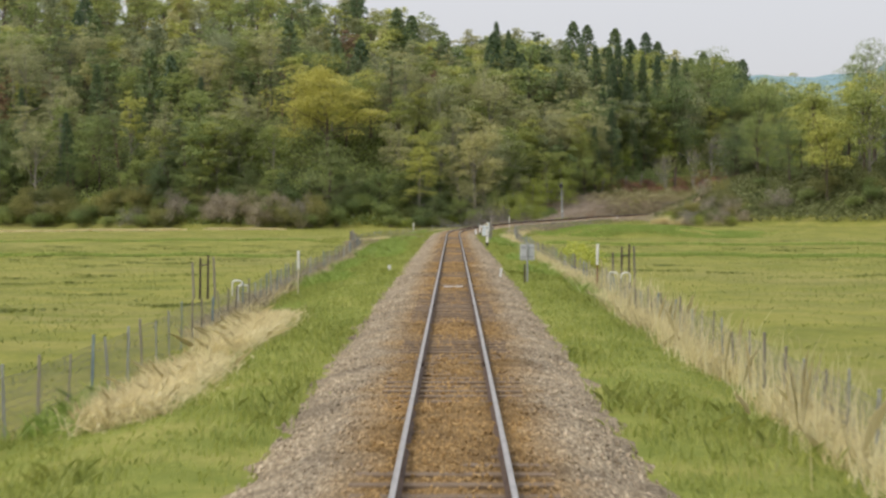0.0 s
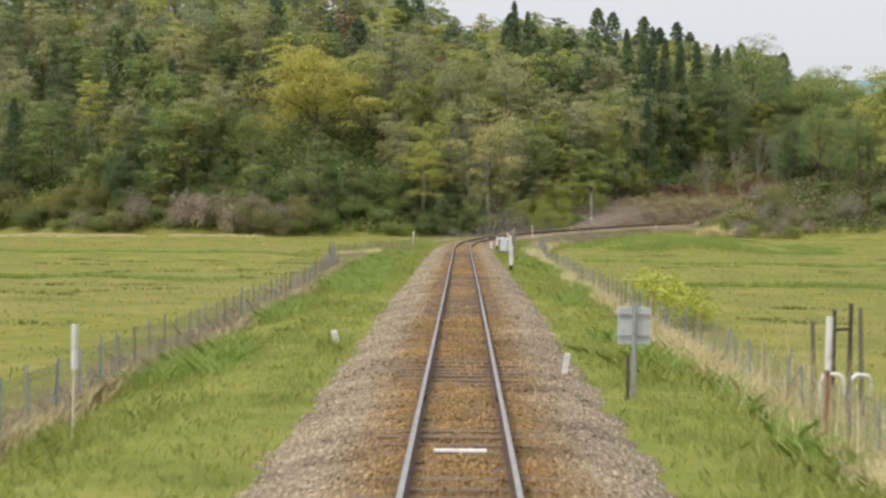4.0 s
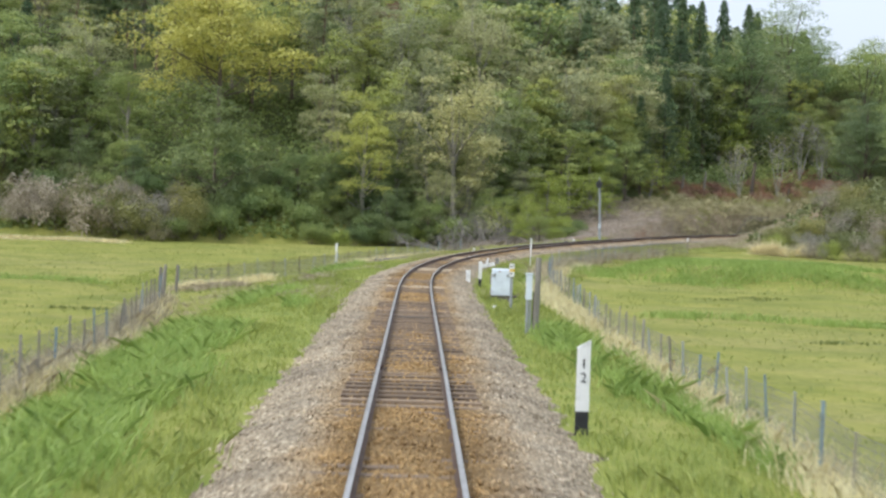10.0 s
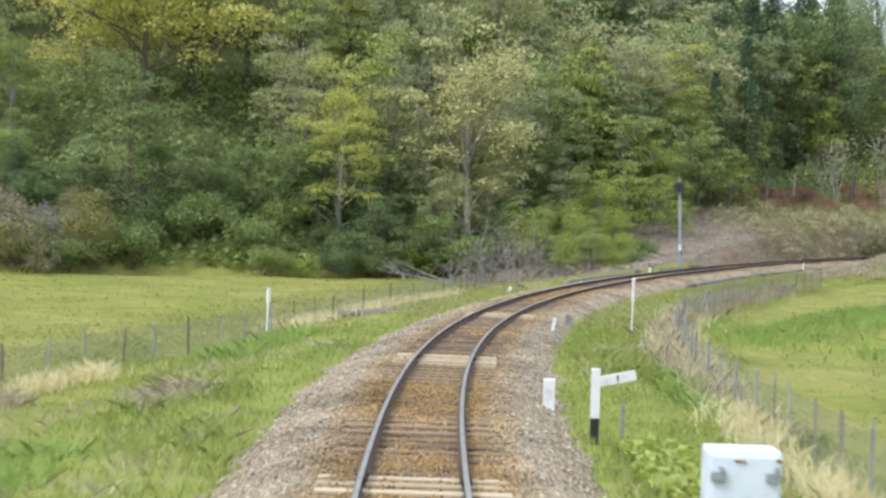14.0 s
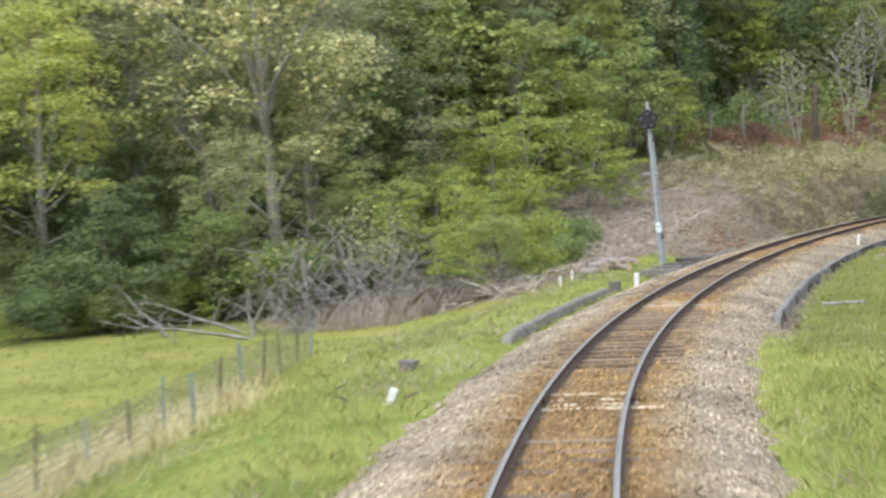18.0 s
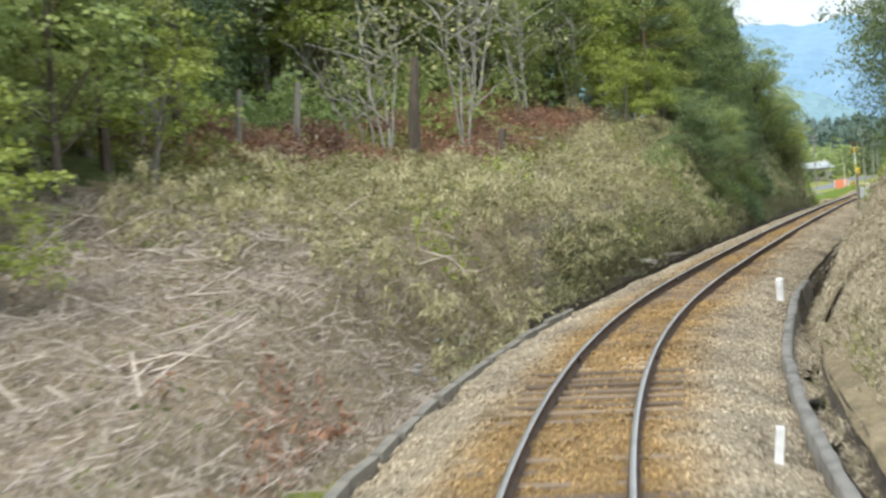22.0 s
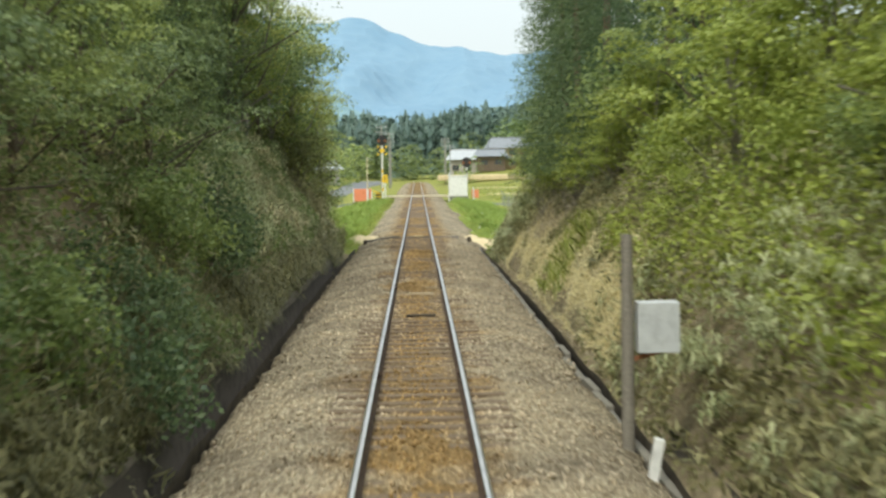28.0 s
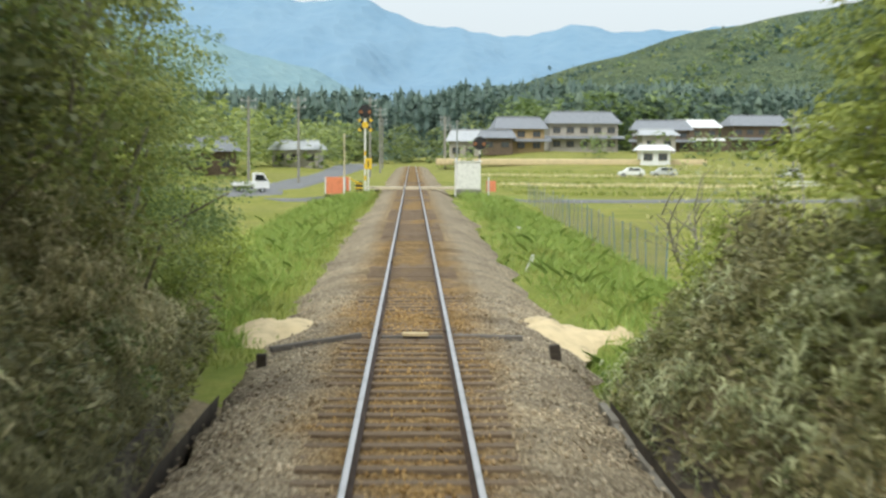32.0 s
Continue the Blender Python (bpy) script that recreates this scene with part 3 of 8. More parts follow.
def broadleaf(name, seed, height, spread, leaf, bark_m, clumps=46, leaves=38, size=0.5, low=0.38, flat=1.0):
    """A thing at the origin with trunk and crown."""
    rng = np.random.default_rng(seed)
    ob = thing(name, Matrix.Identity(4), "", "tree")
    cz, rz = height * (0.5 + low / 2), height * (0.5 - low / 2) * flat
    cs = crown_clumps(rng, clumps, cz, spread, rz)
    lean = rng.normal(scale=0.5, size=2)
    paths = [[(lean[0] * k * k, lean[1] * k * k, height * 0.86 * k - 0.4, height * 0.016 * (1.15 - k) + 0.02) for k in np.linspace(0, 1, 7)]]
    for c in cs[:: max(1, clumps // 12)]:
        k = np.clip(c[2] / height - 0.22, 0.15, 0.75)
        st = np.array([lean[0] * k * k, lean[1] * k * k, height * 0.86 * k])
        md = (st + c) / 2 + rng.normal(scale=0.35, size=3)
        paths.append([(*st, height * 0.006), (*md, height * 0.004), (*c, 0.025)])
    v, f = branched(paths, 5)
    sheet("trunk", v, f, bark_m, ob)
    pts, outs = [], []
    for c in cs:
        r = spread * rng.uniform(0.2, 0.38)
        u = rng.normal(size=(leaves, 3))
        u /= np.linalg.norm(u, axis=1, keepdims=True)
        u[:, 2] = np.where((u[:, 2] < -0.1) & (rng.uniform(0, 1, leaves) < 0.75), -u[:, 2], u[:, 2])
        rad = rng.uniform(0.4, 1.06, (leaves, 1)) ** 0.5
        pts.append(c + u * rad * r * np.array([1, 1, 0.55]))
        outs.append(u)
    v, f = kites(np.concatenate(pts), size, size * 0.6, rng, 0.55, outward=np.concatenate(outs) * 1.1)
    sheet("crown", v, f, leaf, ob)
    return ob


def cedar(name, seed, height, spread, leaf, bark_m, n=1500, size=0.5, bare=0.12, thin=0.5):
    rng = np.random.default_rng(seed)
    ob = thing(name, Matrix.Identity(4), "", "tree")
    v, f = tube_mesh([[(0, 0, height * k - 0.4, height * 0.013 * (1.05 - k) + 0.015) for k in np.linspace(0, 1, 6)]], 6)
    sheet("trunk", v, f, bark_m, ob)
    whorls = int(height * 2.2)
    k = rng.integers(0, whorls, n)
    hz = bare + (1 - bare) * (k + rng.uniform(-0.3, 0.3, n)) / whorls
    reach = spread * np.clip(1.04 - hz, 0.02, 1) ** 0.75 * (0.72 + 0.5 * np.abs(np.sin(k * 2.1 + 0.7)))
    arm = rng.integers(0, 7, n)
    ang = arm * 0.9 + k * 1.7 + rng.normal(scale=0.22, size=n)
    r = reach * rng.uniform(0.15, 1.0, n) ** 0.65
    p = np.stack([np.cos(ang) * r, np.sin(ang) * r, hz * height - 0.25 * r + rng.normal(scale=0.12, size=n)], 1)
    out = np.stack([np.cos(ang), np.sin(ang), 0 * ang], 1) * 0.7
    v, f = kites(p, size, size * thin, rng, 0.2, outward=out)
    sheet("crown", v, f, leaf, ob)
    return ob


def pine(name, seed, height, spread, leaf, bark_m, n=1300, size=0.45):
    rng = np.random.default_rng(seed)
    ob = thing(name, Matrix.Identity(4), "", "tree")
    lean = rng.normal(scale=0.8, size=2)
    ax = lambda k: np.array([lean[0] * k * k, lean[1] * k * k, height * 0.95 * k])
    paths = [[(*(ax(k) - (0, 0, 0.4 if k == 0 else 0)), height * 0.012 * (1.1 - k) + 0.02) for k in np.linspace(0, 1, 7)]]
    pts = []
    for i in range(15):
        k = 0.42 + 0.58 * i / 14
        a = i * 2.4 + rng.normal(scale=0.4)
        L = spread * (1.2 - k) * rng.uniform(0.7, 1.25) + 0.4
        tip = ax(k) + np.array([math.cos(a) * L, math.sin(a) * L, 0.15 * L])
        paths.append([(*ax(k), height * 0.004), (*((ax(k) + tip) / 2 + (0, 0, -0.1)), height * 0.003), (*tip, 0.015)])
        m = n // 15
        t = rng.uniform(0.35, 1.1, (m, 1))
        pts.append(ax(k) + (tip - ax(k)) * t + rng.normal(size=(m, 3)) * np.array([0.6, 0.6, 0.2]) * (spread * 0.22))
    v, f = branched(paths, 5)
    sheet("trunk", v, f, bark_m, ob)
    v, f = kites(np.concatenate(pts), size, size * 0.5, rng, 0.8)
    sheet("crown", v, f, leaf, ob)
    return ob


def bush(name, seed, height, spread, leaf, clumps=22, leaves=40, size=0.28):
    rng = np.random.default_rng(seed)
    ob = thing(name, Matrix.Identity(4), "", "bush")
    cs = crown_clumps(rng, clumps, height * 0.5, spread, height * 0.5, 0.5)
    paths = []
    for c in cs[::3]:
        b = np.array([rng.normal(scale=spread * 0.15), rng.normal(scale=spread * 0.15), -0.2])
        paths.append([(*b, 0.03), (*((b + c) / 2 + rng.normal(scale=0.1, size=3)), 0.02), (*c, 0.008)])
    v, f = branched(paths, 4)
    sheet("stem", v, f, BARK, ob)
    pts = []
    for c in cs:
        u = rng.normal(size=(leaves, 3))
        u /= np.linalg.norm(u, axis=1, keepdims=True)
        pts.append(c + u * rng.uniform(0.2, 1.0, (leaves, 1)) ** 0.6 * spread * rng.uniform(0.25, 0.42))
    p = np.concatenate(pts)
    p[:, 2] = np.abs(p[:, 2])
    v, f = kites(p, size, size * 0.6, rng, 0.3)
    sheet("foliage", v, f, leaf, ob)
    return ob


PROTO = {}


def proto(key, ob, label):
    tagged(ob, label)
    PROTO[key] = [ob, False]
    return ob


def grow(key, x, y, k=1.0, turn=None, sink=0.15, kz=None, z=None):
    """One more of that kind, standing on the land; the first use takes the model itself."""
    if 300 < y < 400:
        s, d = along(np.array([x]), np.array([y]))
        if 345 < s[0] < 381 and -20 < d[0] < -9.6 and key not in ("bare", "bare2", "redfern"):
            return None  # the slope over the cutting has been felled
    ob, used = PROTO[key]
    z = land1(x, y) - sink if z is None else z
    turn = random.uniform(0, 6.28) if turn is None else turn
    m = Matrix.Translation((x, y, z)) @ Euler((random.uniform(-0.04, 0.04), random.uniform(-0.04, 0.04), turn)).to_matrix().to_4x4()
    if not used:
        PROTO[key][1] = True
        made = ob
        made.matrix_world = m
    else:
        made = copy_thing(ob, m)
    made.scale = (k, k, kz or k)
    return made


proto("fresh", broadleaf("broadleaf_tree", 1, 15, 4.6, LEAF["fresh"], BARK, 64, 84, 0.33, 0.12), "fresh light-green broadleaf tree on the wooded slope")
proto("fresh2", broadleaf("slender_tree", 2, 14, 3.4, LEAF["fresh"], BARK_PALE, 52, 78, 0.33, 0.08), "slender light-green broadleaf tree on the wooded slope")
proto("mid", broadleaf("broadleaf_tree", 3, 15, 4.8, LEAF["mid"], BARK, 64, 84, 0.33, 0.12), "mid-green broadleaf tree on the wooded slope")
proto("mid2", broadleaf("leafy_tree", 4, 12, 3.8, LEAF["mid"], BARK, 54, 78, 0.33, 0.06), "mid-green leafy tree on the wooded slope")
proto("grey", broadleaf("budding_oak", 5, 17, 5.0, LEAF["grey"], BARK_PALE, 86, 84, 0.27, 0.06), "grey-green budding oak on the wooded slope")
proto("grey2", broadleaf("budding_tree", 6, 14, 3.6, LEAF["grey"], BARK_PALE, 60, 50, 0.28, 0.0), "pale budding tree with bare limbs on the slope")
proto("gold", broadleaf("golden_tree", 7, 13.5, 7.2, LEAF["gold"], BARK, 110, 190, 0.27, -0.02), "large golden-green round-crowned tree before the wood")
proto("dark", broadleaf("evergreen_tree", 8, 12, 3.8, LEAF["dark"], BARK, 56, 78, 0.33, 0.04), "dark evergreen broadleaf tree on the wooded slope")
proto("rust", broadleaf("rusty_tree", 9, 13, 3.8, LEAF["rust"], BARK, 50, 38, 0.5, 0.15), "rust-brown leafing tree in the wood")
proto("cedar", cedar("cedar_tree", 11, 20, 2.8, LEAF["cedar"], BARK_RED, 5200, 0.4, 0.1, 0.35), "tall dark conical cedar in the wood")
proto("cedar2", cedar("cedar_tree", 12, 15, 2.9, LEAF["cedar"], BARK_RED, 3600, 0.45, 0.05, 0.35), "dark conical cedar in the wood")
proto("pine", pine("pine_tree", 13, 17, 4.4, LEAF["pine"], BARK_RED, 3000, 0.34), "red-trunked pine with layered boughs in the wood")
proto("pine2", pine("pine_tree", 14, 15, 3.8, LEAF["pine"], BARK_RED, 2800, 0.34), "dull green pine on the wooded slope")
proto("near_mid", broadleaf("leafy_tree", 41, 10.5, 3.4, LEAF["mid"], BARK, 95, 190, 0.13, -0.1), "green leafy tree leaning over the cutting")
proto("near_dark", broadleaf("evergreen_tree", 42, 10.5, 3.2, LEAF["dark"], BARK, 95, 190, 0.13, -0.1), "dark evergreen tree over the cutting")
proto("near_fresh", broadleaf("slender_tree", 43, 10.5, 3.0, LEAF["fresh"], BARK_PALE, 85, 180, 0.13, -0.05), "bright spring-green tree leaning over the cutting")
proto("near_grey", broadleaf("budding_oak", 45, 13, 3.6, LEAF["grey"], BARK_PALE, 90, 92, 0.18, 0.0), "pale budding oak at the edge of the wood")
proto("near_cedar", cedar("cedar_tree", 44, 14, 2.7, LEAF["cedar"], BARK_RED, 32000, 0.15, 0.1, 0.24), "dark conical cedar at the end of the cutting")
proto("plant", cedar("cedar_tree", 46, 15, 2.5, LEAF["cedar"], BARK, 5600, 0.3, 0.3, 0.3), "slender cedar with a bare lower trunk")
proto("edge", broadleaf("young_tree", 15, 8, 3.2, LEAF["mid"], BARK, 64, 120, 0.17, -0.15), "low dense green tree at the wood's edge")
proto("edge2", broadleaf("young_tree", 16, 7, 2.8, LEAF["spring"], BARK_PALE, 60, 120, 0.165, -0.1), "young bright-green tree at the wood's edge")
proto("edge3", broadleaf("young_tree", 17, 7.5, 3.2, LEAF["dark"], BARK, 62, 120, 0.17, -0.15), "low dark evergreen tree at the wood's edge")
proto("shrub", bush("shrub", 21, 3.4, 2.4, LEAF["olive"], 32, 110, 0.17), "olive-green shrub at the foot of the wood")
proto("shrub2", bush("shrub", 22, 3.0, 2.2, LEAF["mid"], 32, 110, 0.17), "green shrub at the foot of the wood")
proto("shrub3", bush("shrub", 23, 3.2, 2.3, LEAF["mauve"], 30, 90, 0.17), "greyish mauve flowering shrub at the wood's foot")
proto("shrub4", bush("shrub", 24, 2.6, 1.9, LEAF["spring"], 30, 100, 0.15), "bright green shrub at the foot of the wood")
proto("shrub5", bush("shrub", 27, 3.2, 2.3, LEAF["dark"], 32, 110, 0.17), "dark green shrub at the foot of the wood")
proto("lime", bush("shrub", 25, 1.5, 1.2, LEAF["lime"], 20, 34, 0.2), "yellow-green bush beside the trackside fence")
proto("redfern", bush("bracken", 26, 1.4, 1.5, LEAF["deadred"], 22, 60, 0.14), "rust-red dead bracken on the cleared slope")


for key, src, name, mat_, h, sp, low, lab in (("fresh_f", 101, "broadleaf_tree", "fresh", 15, 4.8, 0.1, "light-green broadleaf tree high on the hill"), ("mid_f", 102, "broadleaf_tree", "mid", 15, 4.8, 0.1, "mid-green broadleaf tree high on the hill"),
                                      ("grey_f", 103, "budding_tree", "grey", 15, 4.4, 0.1, "grey-green budding tree high on the hill"), ("dark_f", 104, "evergreen_tree", "dark", 12, 4.0, 0.05, "dark evergreen tree high on the hill"),
                                      ("olive_f", 105, "leafy_tree", "olive", 13, 4.4, 0.1, "olive-green leafy tree high on the hill"), ("rust_f", 106, "rusty_tree", "rust", 12, 4.0, 0.1, "rust-brown leafing tree high on the hill")):
    proto(key, broadleaf(name, src, h, sp, LEAF[mat_], BARK, 34, 54, 0.55, low), lab)
proto("cedar_f", cedar("cedar_tree", 107, 16, 4.6, LEAF["cedar"], BARK_RED, 1800, 0.75, 0.05, 0.4), "dark conical cedar high on the hill")
proto("pine_f", pine("pine_tree", 108, 15, 4.2, LEAF["pine"], BARK_RED, 750, 0.75), "dull green pine high on the hill")


def bare_tree(name, seed, height, bark_m):
    rng = np.random.default_rng(seed)
    ob = thing(name, Matrix.Identity(4), "", "tree")
    paths = []
    for j in range(3):
        lean = rng.normal(scale=0.9, size=2)
        ax = lambda k: np.array([lean[0] * k, lean[1] * k, height * k - 0.3])
        paths.append([(*(ax(k) + rng.normal(scale=0.08, size=3)), 0.065 * (1.15 - k)) for k in np.linspace(0, rng.uniform(0.7, 1), 7)])
        for i in range(7):
            k = rng.uniform(0.3, 0.9)
            tip = ax(k) + rng.normal(size=3) * np.array([1.1, 1.1, 0.3]) + np.array([0, 0, 1.3])
            paths.append([(*ax(k), 0.035), (*((ax(k) + tip) / 2 + rng.normal(scale=0.12, size=3)), 0.025), (*tip, 0.008)])
    v, f = branched(paths, 5)
    sheet("trunk", v, f, bark_m, ob)
    n = 260
    v, f = kites(np.stack([rng.normal(scale=1.3, size=n), rng.normal(scale=1.3, size=n), rng.uniform(0.5, 1.05, n) * height], 1), 0.22, 0.12, rng)
    sheet("crown", v, f, LEAF["grey"], ob)
    return ob


proto("bare", bare_tree("bare_tree", 31, 7.5, BARK_WHITE), "nearly bare pale-barked tree on the cleared slope")
proto("bare2", bare_tree("bare_tree", 32, 6.0, BARK_PALE), "nearly bare pale multi-stemmed tree on the slope")


def wood(n, x0, x1, depth, kinds, min_gap, scale, seed, start=2.0, keep=lambda x, y: True):
    rnd = random.Random(seed)
    pts, tries = [], 0
    while len(pts) < n and tries < n * 40:
        tries += 1
        x = rnd.uniform(x0, x1)
        e = start + depth * rnd.random() ** 1.3
        y = float(wood_edge(x)) + e
        if not keep(x, y) or any((x - a) ** 2 + (y - b) ** 2 < (min_gap * (1 + e / 160)) ** 2 for a, b in pts[-400:]):
            continue
        pts.append((x, y))
        key = rnd.choices([k for k, w in kinds], [w for k, w in kinds])[0]
        grow(key, x, y, rnd.uniform(*scale), rnd.uniform(0, 6.28))
    return pts


def clear(x, y):
    s, d = along(np.array([x]), np.array([y]))
    past = (x - END[0]) * DIRX + (y - END[1]) * DIRY
    if (-31 < x < -9 and y < 333) or (x - 3) ** 2 + (y - 321) ** 2 < 42:
        return False
    return (d[0] < -14 or s[0] < 296) and past < 10 + 1.2 * max(0, -d[0] - 14)


MIXED = [("fresh", 4), ("fresh2", 4), ("mid", 4), ("mid2", 4), ("grey", 4), ("grey2", 3), ("dark", 2.5), ("pine", 3), ("pine2", 3), ("cedar", 0.8), ("cedar2", 1.4), ("rust", 0.4)]
FARMIX = [("fresh_f", 11), ("mid_f", 5), ("grey_f", 4), ("dark_f", 2), ("olive_f", 5), ("pine_f", 3), ("cedar_f", 1.2), ("rust_f", 0.6)]
SOMBRE = [("pine", 4), ("pine2", 4), ("dark", 3), ("mid", 3), ("grey2", 2), ("grey", 2), ("fresh2", 1.5), ("cedar2", 1), ("rust", 0.5)]
wood(56, -82, -36, 40, SOMBRE, 4.2, (0.6, 0.85), 4, 6, clear)
wood(112, -36, 40, 36, MIXED, 4.2, (0.58, 0.85), 5, 6, clear)
wood(560, -105, 125, 150, FARMIX, 4.2, (0.5, 0.8), 6, 30, clear)
wood(150, 8, 90, 120, FARMIX, 4.6, (0.7, 1.0), 16, 24, clear)
rnd = random.Random(19)
for x, y, k in ((-64, 368, 0.95), (-27, 352, 0.9), (-19, 346, 0.8), (-15.5, 347, 0.8), (-10.4, 374, 0.95), (-7.7, 372, 0.9), (3, 352, 0.75), (7, 358, 1.0), (10, 362, 0.95), (11.5, 360, 0.85), (16.5, 372, 0.95), (21, 378, 1.0), (24, 380, 0.95),
                (29, 392, 1.05), (27, 452, 1.1), (31, 456, 1.1), (37, 458, 1.1), (41, 456, 1.0), (46, 470, 1.1), (50, 474, 1.0), (58, 457, 1.0), (70, 470, 1.0), (-46, 343, 0.85), (-50, 346, 0.9), (-70, 390, 0.9), (-20, 420, 0.9), (62, 440, 0.9)):
    grow("cedar_f", x, y, k)
for i in range(24):
    x = -44 + i * 2.5
    if -31 < x < -9 or -8 < x < 8:
        continue
    grow(rnd.choice(("grey", "fresh2", "grey2", "fresh", "mid", "grey")), x + rnd.uniform(-1, 1), float(wood_edge(x)) + rnd.uniform(7, 13), rnd.uniform(0.6, 0.8))
# foot of the wood: shrubs and low trees down to the grass
rnd = random.Random(8)
for i in range(130):
    x = rnd.uniform(-85, 13)
    y = float(wood_edge(x)) + rnd.uniform(-1.0, 4.5)
    keys = ("shrub", "shrub", "shrub2", "shrub3", "shrub") if x < -18 else ("shrub2", "shrub5", "shrub5", "edge3", "shrub2", "shrub5")
    grow(rnd.choice(keys), x, y, rnd.uniform(0.6, 1.05))
for i in range(46):
    x = rnd.uniform(-80, 14)
    y = float(wood_edge(x)) + rnd.uniform(3.5, 8)
    grow(rnd.choice(("edge3", "edge", "edge3", "edge", "edge3")), x, y, rnd.uniform(0.45, 0.7) if -31 < x < -9 else rnd.uniform(0.55, 0.95))
# trees that stand out
grow("gold", -19.5, 329, 1.06, 0.4)
grow("grey", 3.2, 319, 0.95, 2.0)
grow("near_fresh", -5.0, 316.5, 1.05, 1.0)
for x, y, key, k in ((12, 333, "near_fresh", 1.0), (8, 331, "mid2", 0.9), (15.5, 338, "near_grey", 1.0), (20, 341, "near_fresh", 1.05), (-1.5, 331, "near_grey", 1.15), (6.5, 336, "near_grey", 1.2), (-10, 333, "pine", 0.9), (-8, 338, "near_grey", 1.2), (-27, 322, "near_fresh", 0.9), (-32, 326, "near_grey", 1.0), (3, 343, "near_fresh", 1.2)):
    grow(key, x, y, k)
grow("edge3", -18, 315.5, 1.3, 0.5)
grow("near_cedar", 44.7, 337, 0.74, 0.7)
for x, y, key, k in ((0.8, 314.6, "edge", 0.6), (5.2, 317.0, "edge3", 0.6), (3.0, 314.2, "shrub2", 1.0), (6.8, 318.6, "edge", 0.7), (-2.4, 313.6, "edge3", 0.7), (1.8, 316.2, "near_grey", 0.55), (5.0, 319.5, "near_grey", 0.6)):
    grow(key, x, y, k)
for x, y, k in ((26, 371, 0.95), (28.5, 374, 0.95), (31.5, 372, 0.98), (34, 375, 0.95), (37, 372, 1.0), (30, 379, 0.98), (44, 387, 0.9), (28, 366, 0.9), (8, 367, 0.85), (10.5, 369, 0.8), (40, 372, 1.0)):
    grow("cedar", x, y, k)
for s, d, k in ((330, -14.5, 0.8), (338, -15, 0.9), (344, -14, 0.9), (349, -15.5, 1.0), (354, -16, 0.9)):
    p = spot(s, d)
    grow("near_fresh" if s < 332 else "near_mid" if s < 340 else "plant", p.x, p.y, k)
for x, y, k in ((22, 344, 0.8), (24, 348, 0.9), (26.5, 352, 0.95), (25, 356, 1.0), (29, 357, 1.0), (32, 360, 1.05), (27, 361, 1.0), (35, 363, 1.0), (31, 366, 1.1), (38, 368, 1.05)):
    grow("plant", x, y, k)
proto("spring", broadleaf("young_tree", 18, 6.0, 2.4, LEAF["spring"], BARK_PALE, 60, 50, 0.2, -0.1), "young yellow-green tree beside the cleared slope")
for s, d, key, k in ((324.5, -10.2, "spring", 0.72), (325.5, -9.0, "spring", 0.45), (323, -12.5, "spring", 0.85), (326, -13.5, "fresh2", 0.6), (329, -13, "edge2", 0.9), (320, -14.5, "grey2", 0.55), (323, -16.5, "grey2", 0.6),
                     (331, -12.5, "near_mid", 0.5), (334, -12.2, "mid2", 0.55), (344, -14.6, "fresh2", 0.6), (339, -13.6, "plant", 0.7), (332, -16, "mid2", 0.8), (327, -18, "fresh", 0.75),
                     (336, -18, "grey", 0.7), (341, -17, "mid2", 0.8), (346, -16, "fresh2", 0.8), (352, -17, "grey2", 0.9), (357, -17.5, "fresh2", 0.8), (363, -18, "grey2", 0.9), (369, -17, "fresh2", 0.8), (375, -18, "grey2", 0.85), (330, -22, "grey", 0.8), (345, -23, "fresh", 0.8), (355, -24, "grey", 0.8), (366, -24, "fresh", 0.8)):
    p = spot(s, d)
    grow(key, p.x, p.y, k)
for i in range(70):
    p = spot(rnd.uniform(324, 424), -rnd.uniform(15, 46))
    grow(rnd.choice(("edge", "mid2", "grey", "pine2", "fresh2", "grey2", "mid2", "fresh2", "edge2")), p.x, p.y, rnd.uniform(0.65, 1.0))
for i in range(44):
    p = spot(340 + i * 2.0 + rnd.uniform(-1, 1), -rnd.uniform(15.5, 24))
    grow(rnd.choice(("edge", "edge2", "grey2", "mid2", "edge2", "fresh2")), p.x, p.y, rnd.uniform(0.85, 1.25))
for i in range(10):
    p = spot(379 + i * 2.3, -rnd.uniform(4.6, 5.4))
    grow(rnd.choice(("edge3", "edge", "edge3", "edge3")), p.x, p.y, rnd.uniform(0.42, 0.58))
    p = spot(379 + i * 2.3 + 1.2, -rnd.uniform(3.7, 4.3))
    grow(rnd.choice(("shrub2", "shrub5", "shrub5")), p.x, p.y, rnd.uniform(0.45, 0.65))
for i in range(9):
    p = spot(380 + i * 3.2, rnd.uniform(4.6, 5.6))
    grow(rnd.choice(("shrub4", "edge2", "shrub2")), p.x, p.y, rnd.uniform(0.42, 0.6))
# thicket left of the signal
for s, d, key, k in ((310, -9.8, "edge2", 0.42), (312.5, -9.2, "edge", 0.4), (314, -11, "edge2", 0.6), (316, -9.4, "shrub4", 0.85), (318, -10.2, "edge2", 0.5), (320, -12.5, "edge2", 0.8),
                     (309, -13, "bare2", 0.6), (310.5, -12.5, "bare2", 0.5), (308.5, -11.8, "bare2", 0.42), (313, -13.5, "edge2", 0.55), (317, -13.5, "edge2", 0.6), (322, -14, "gold", 0.3), (313, -8.0, "shrub4", 0.6), (318, -8.3, "shrub2", 0.55), (315, -7.6, "shrub2", 0.5)):
    p = spot(s, d)
    grow(key, p.x, p.y, k)
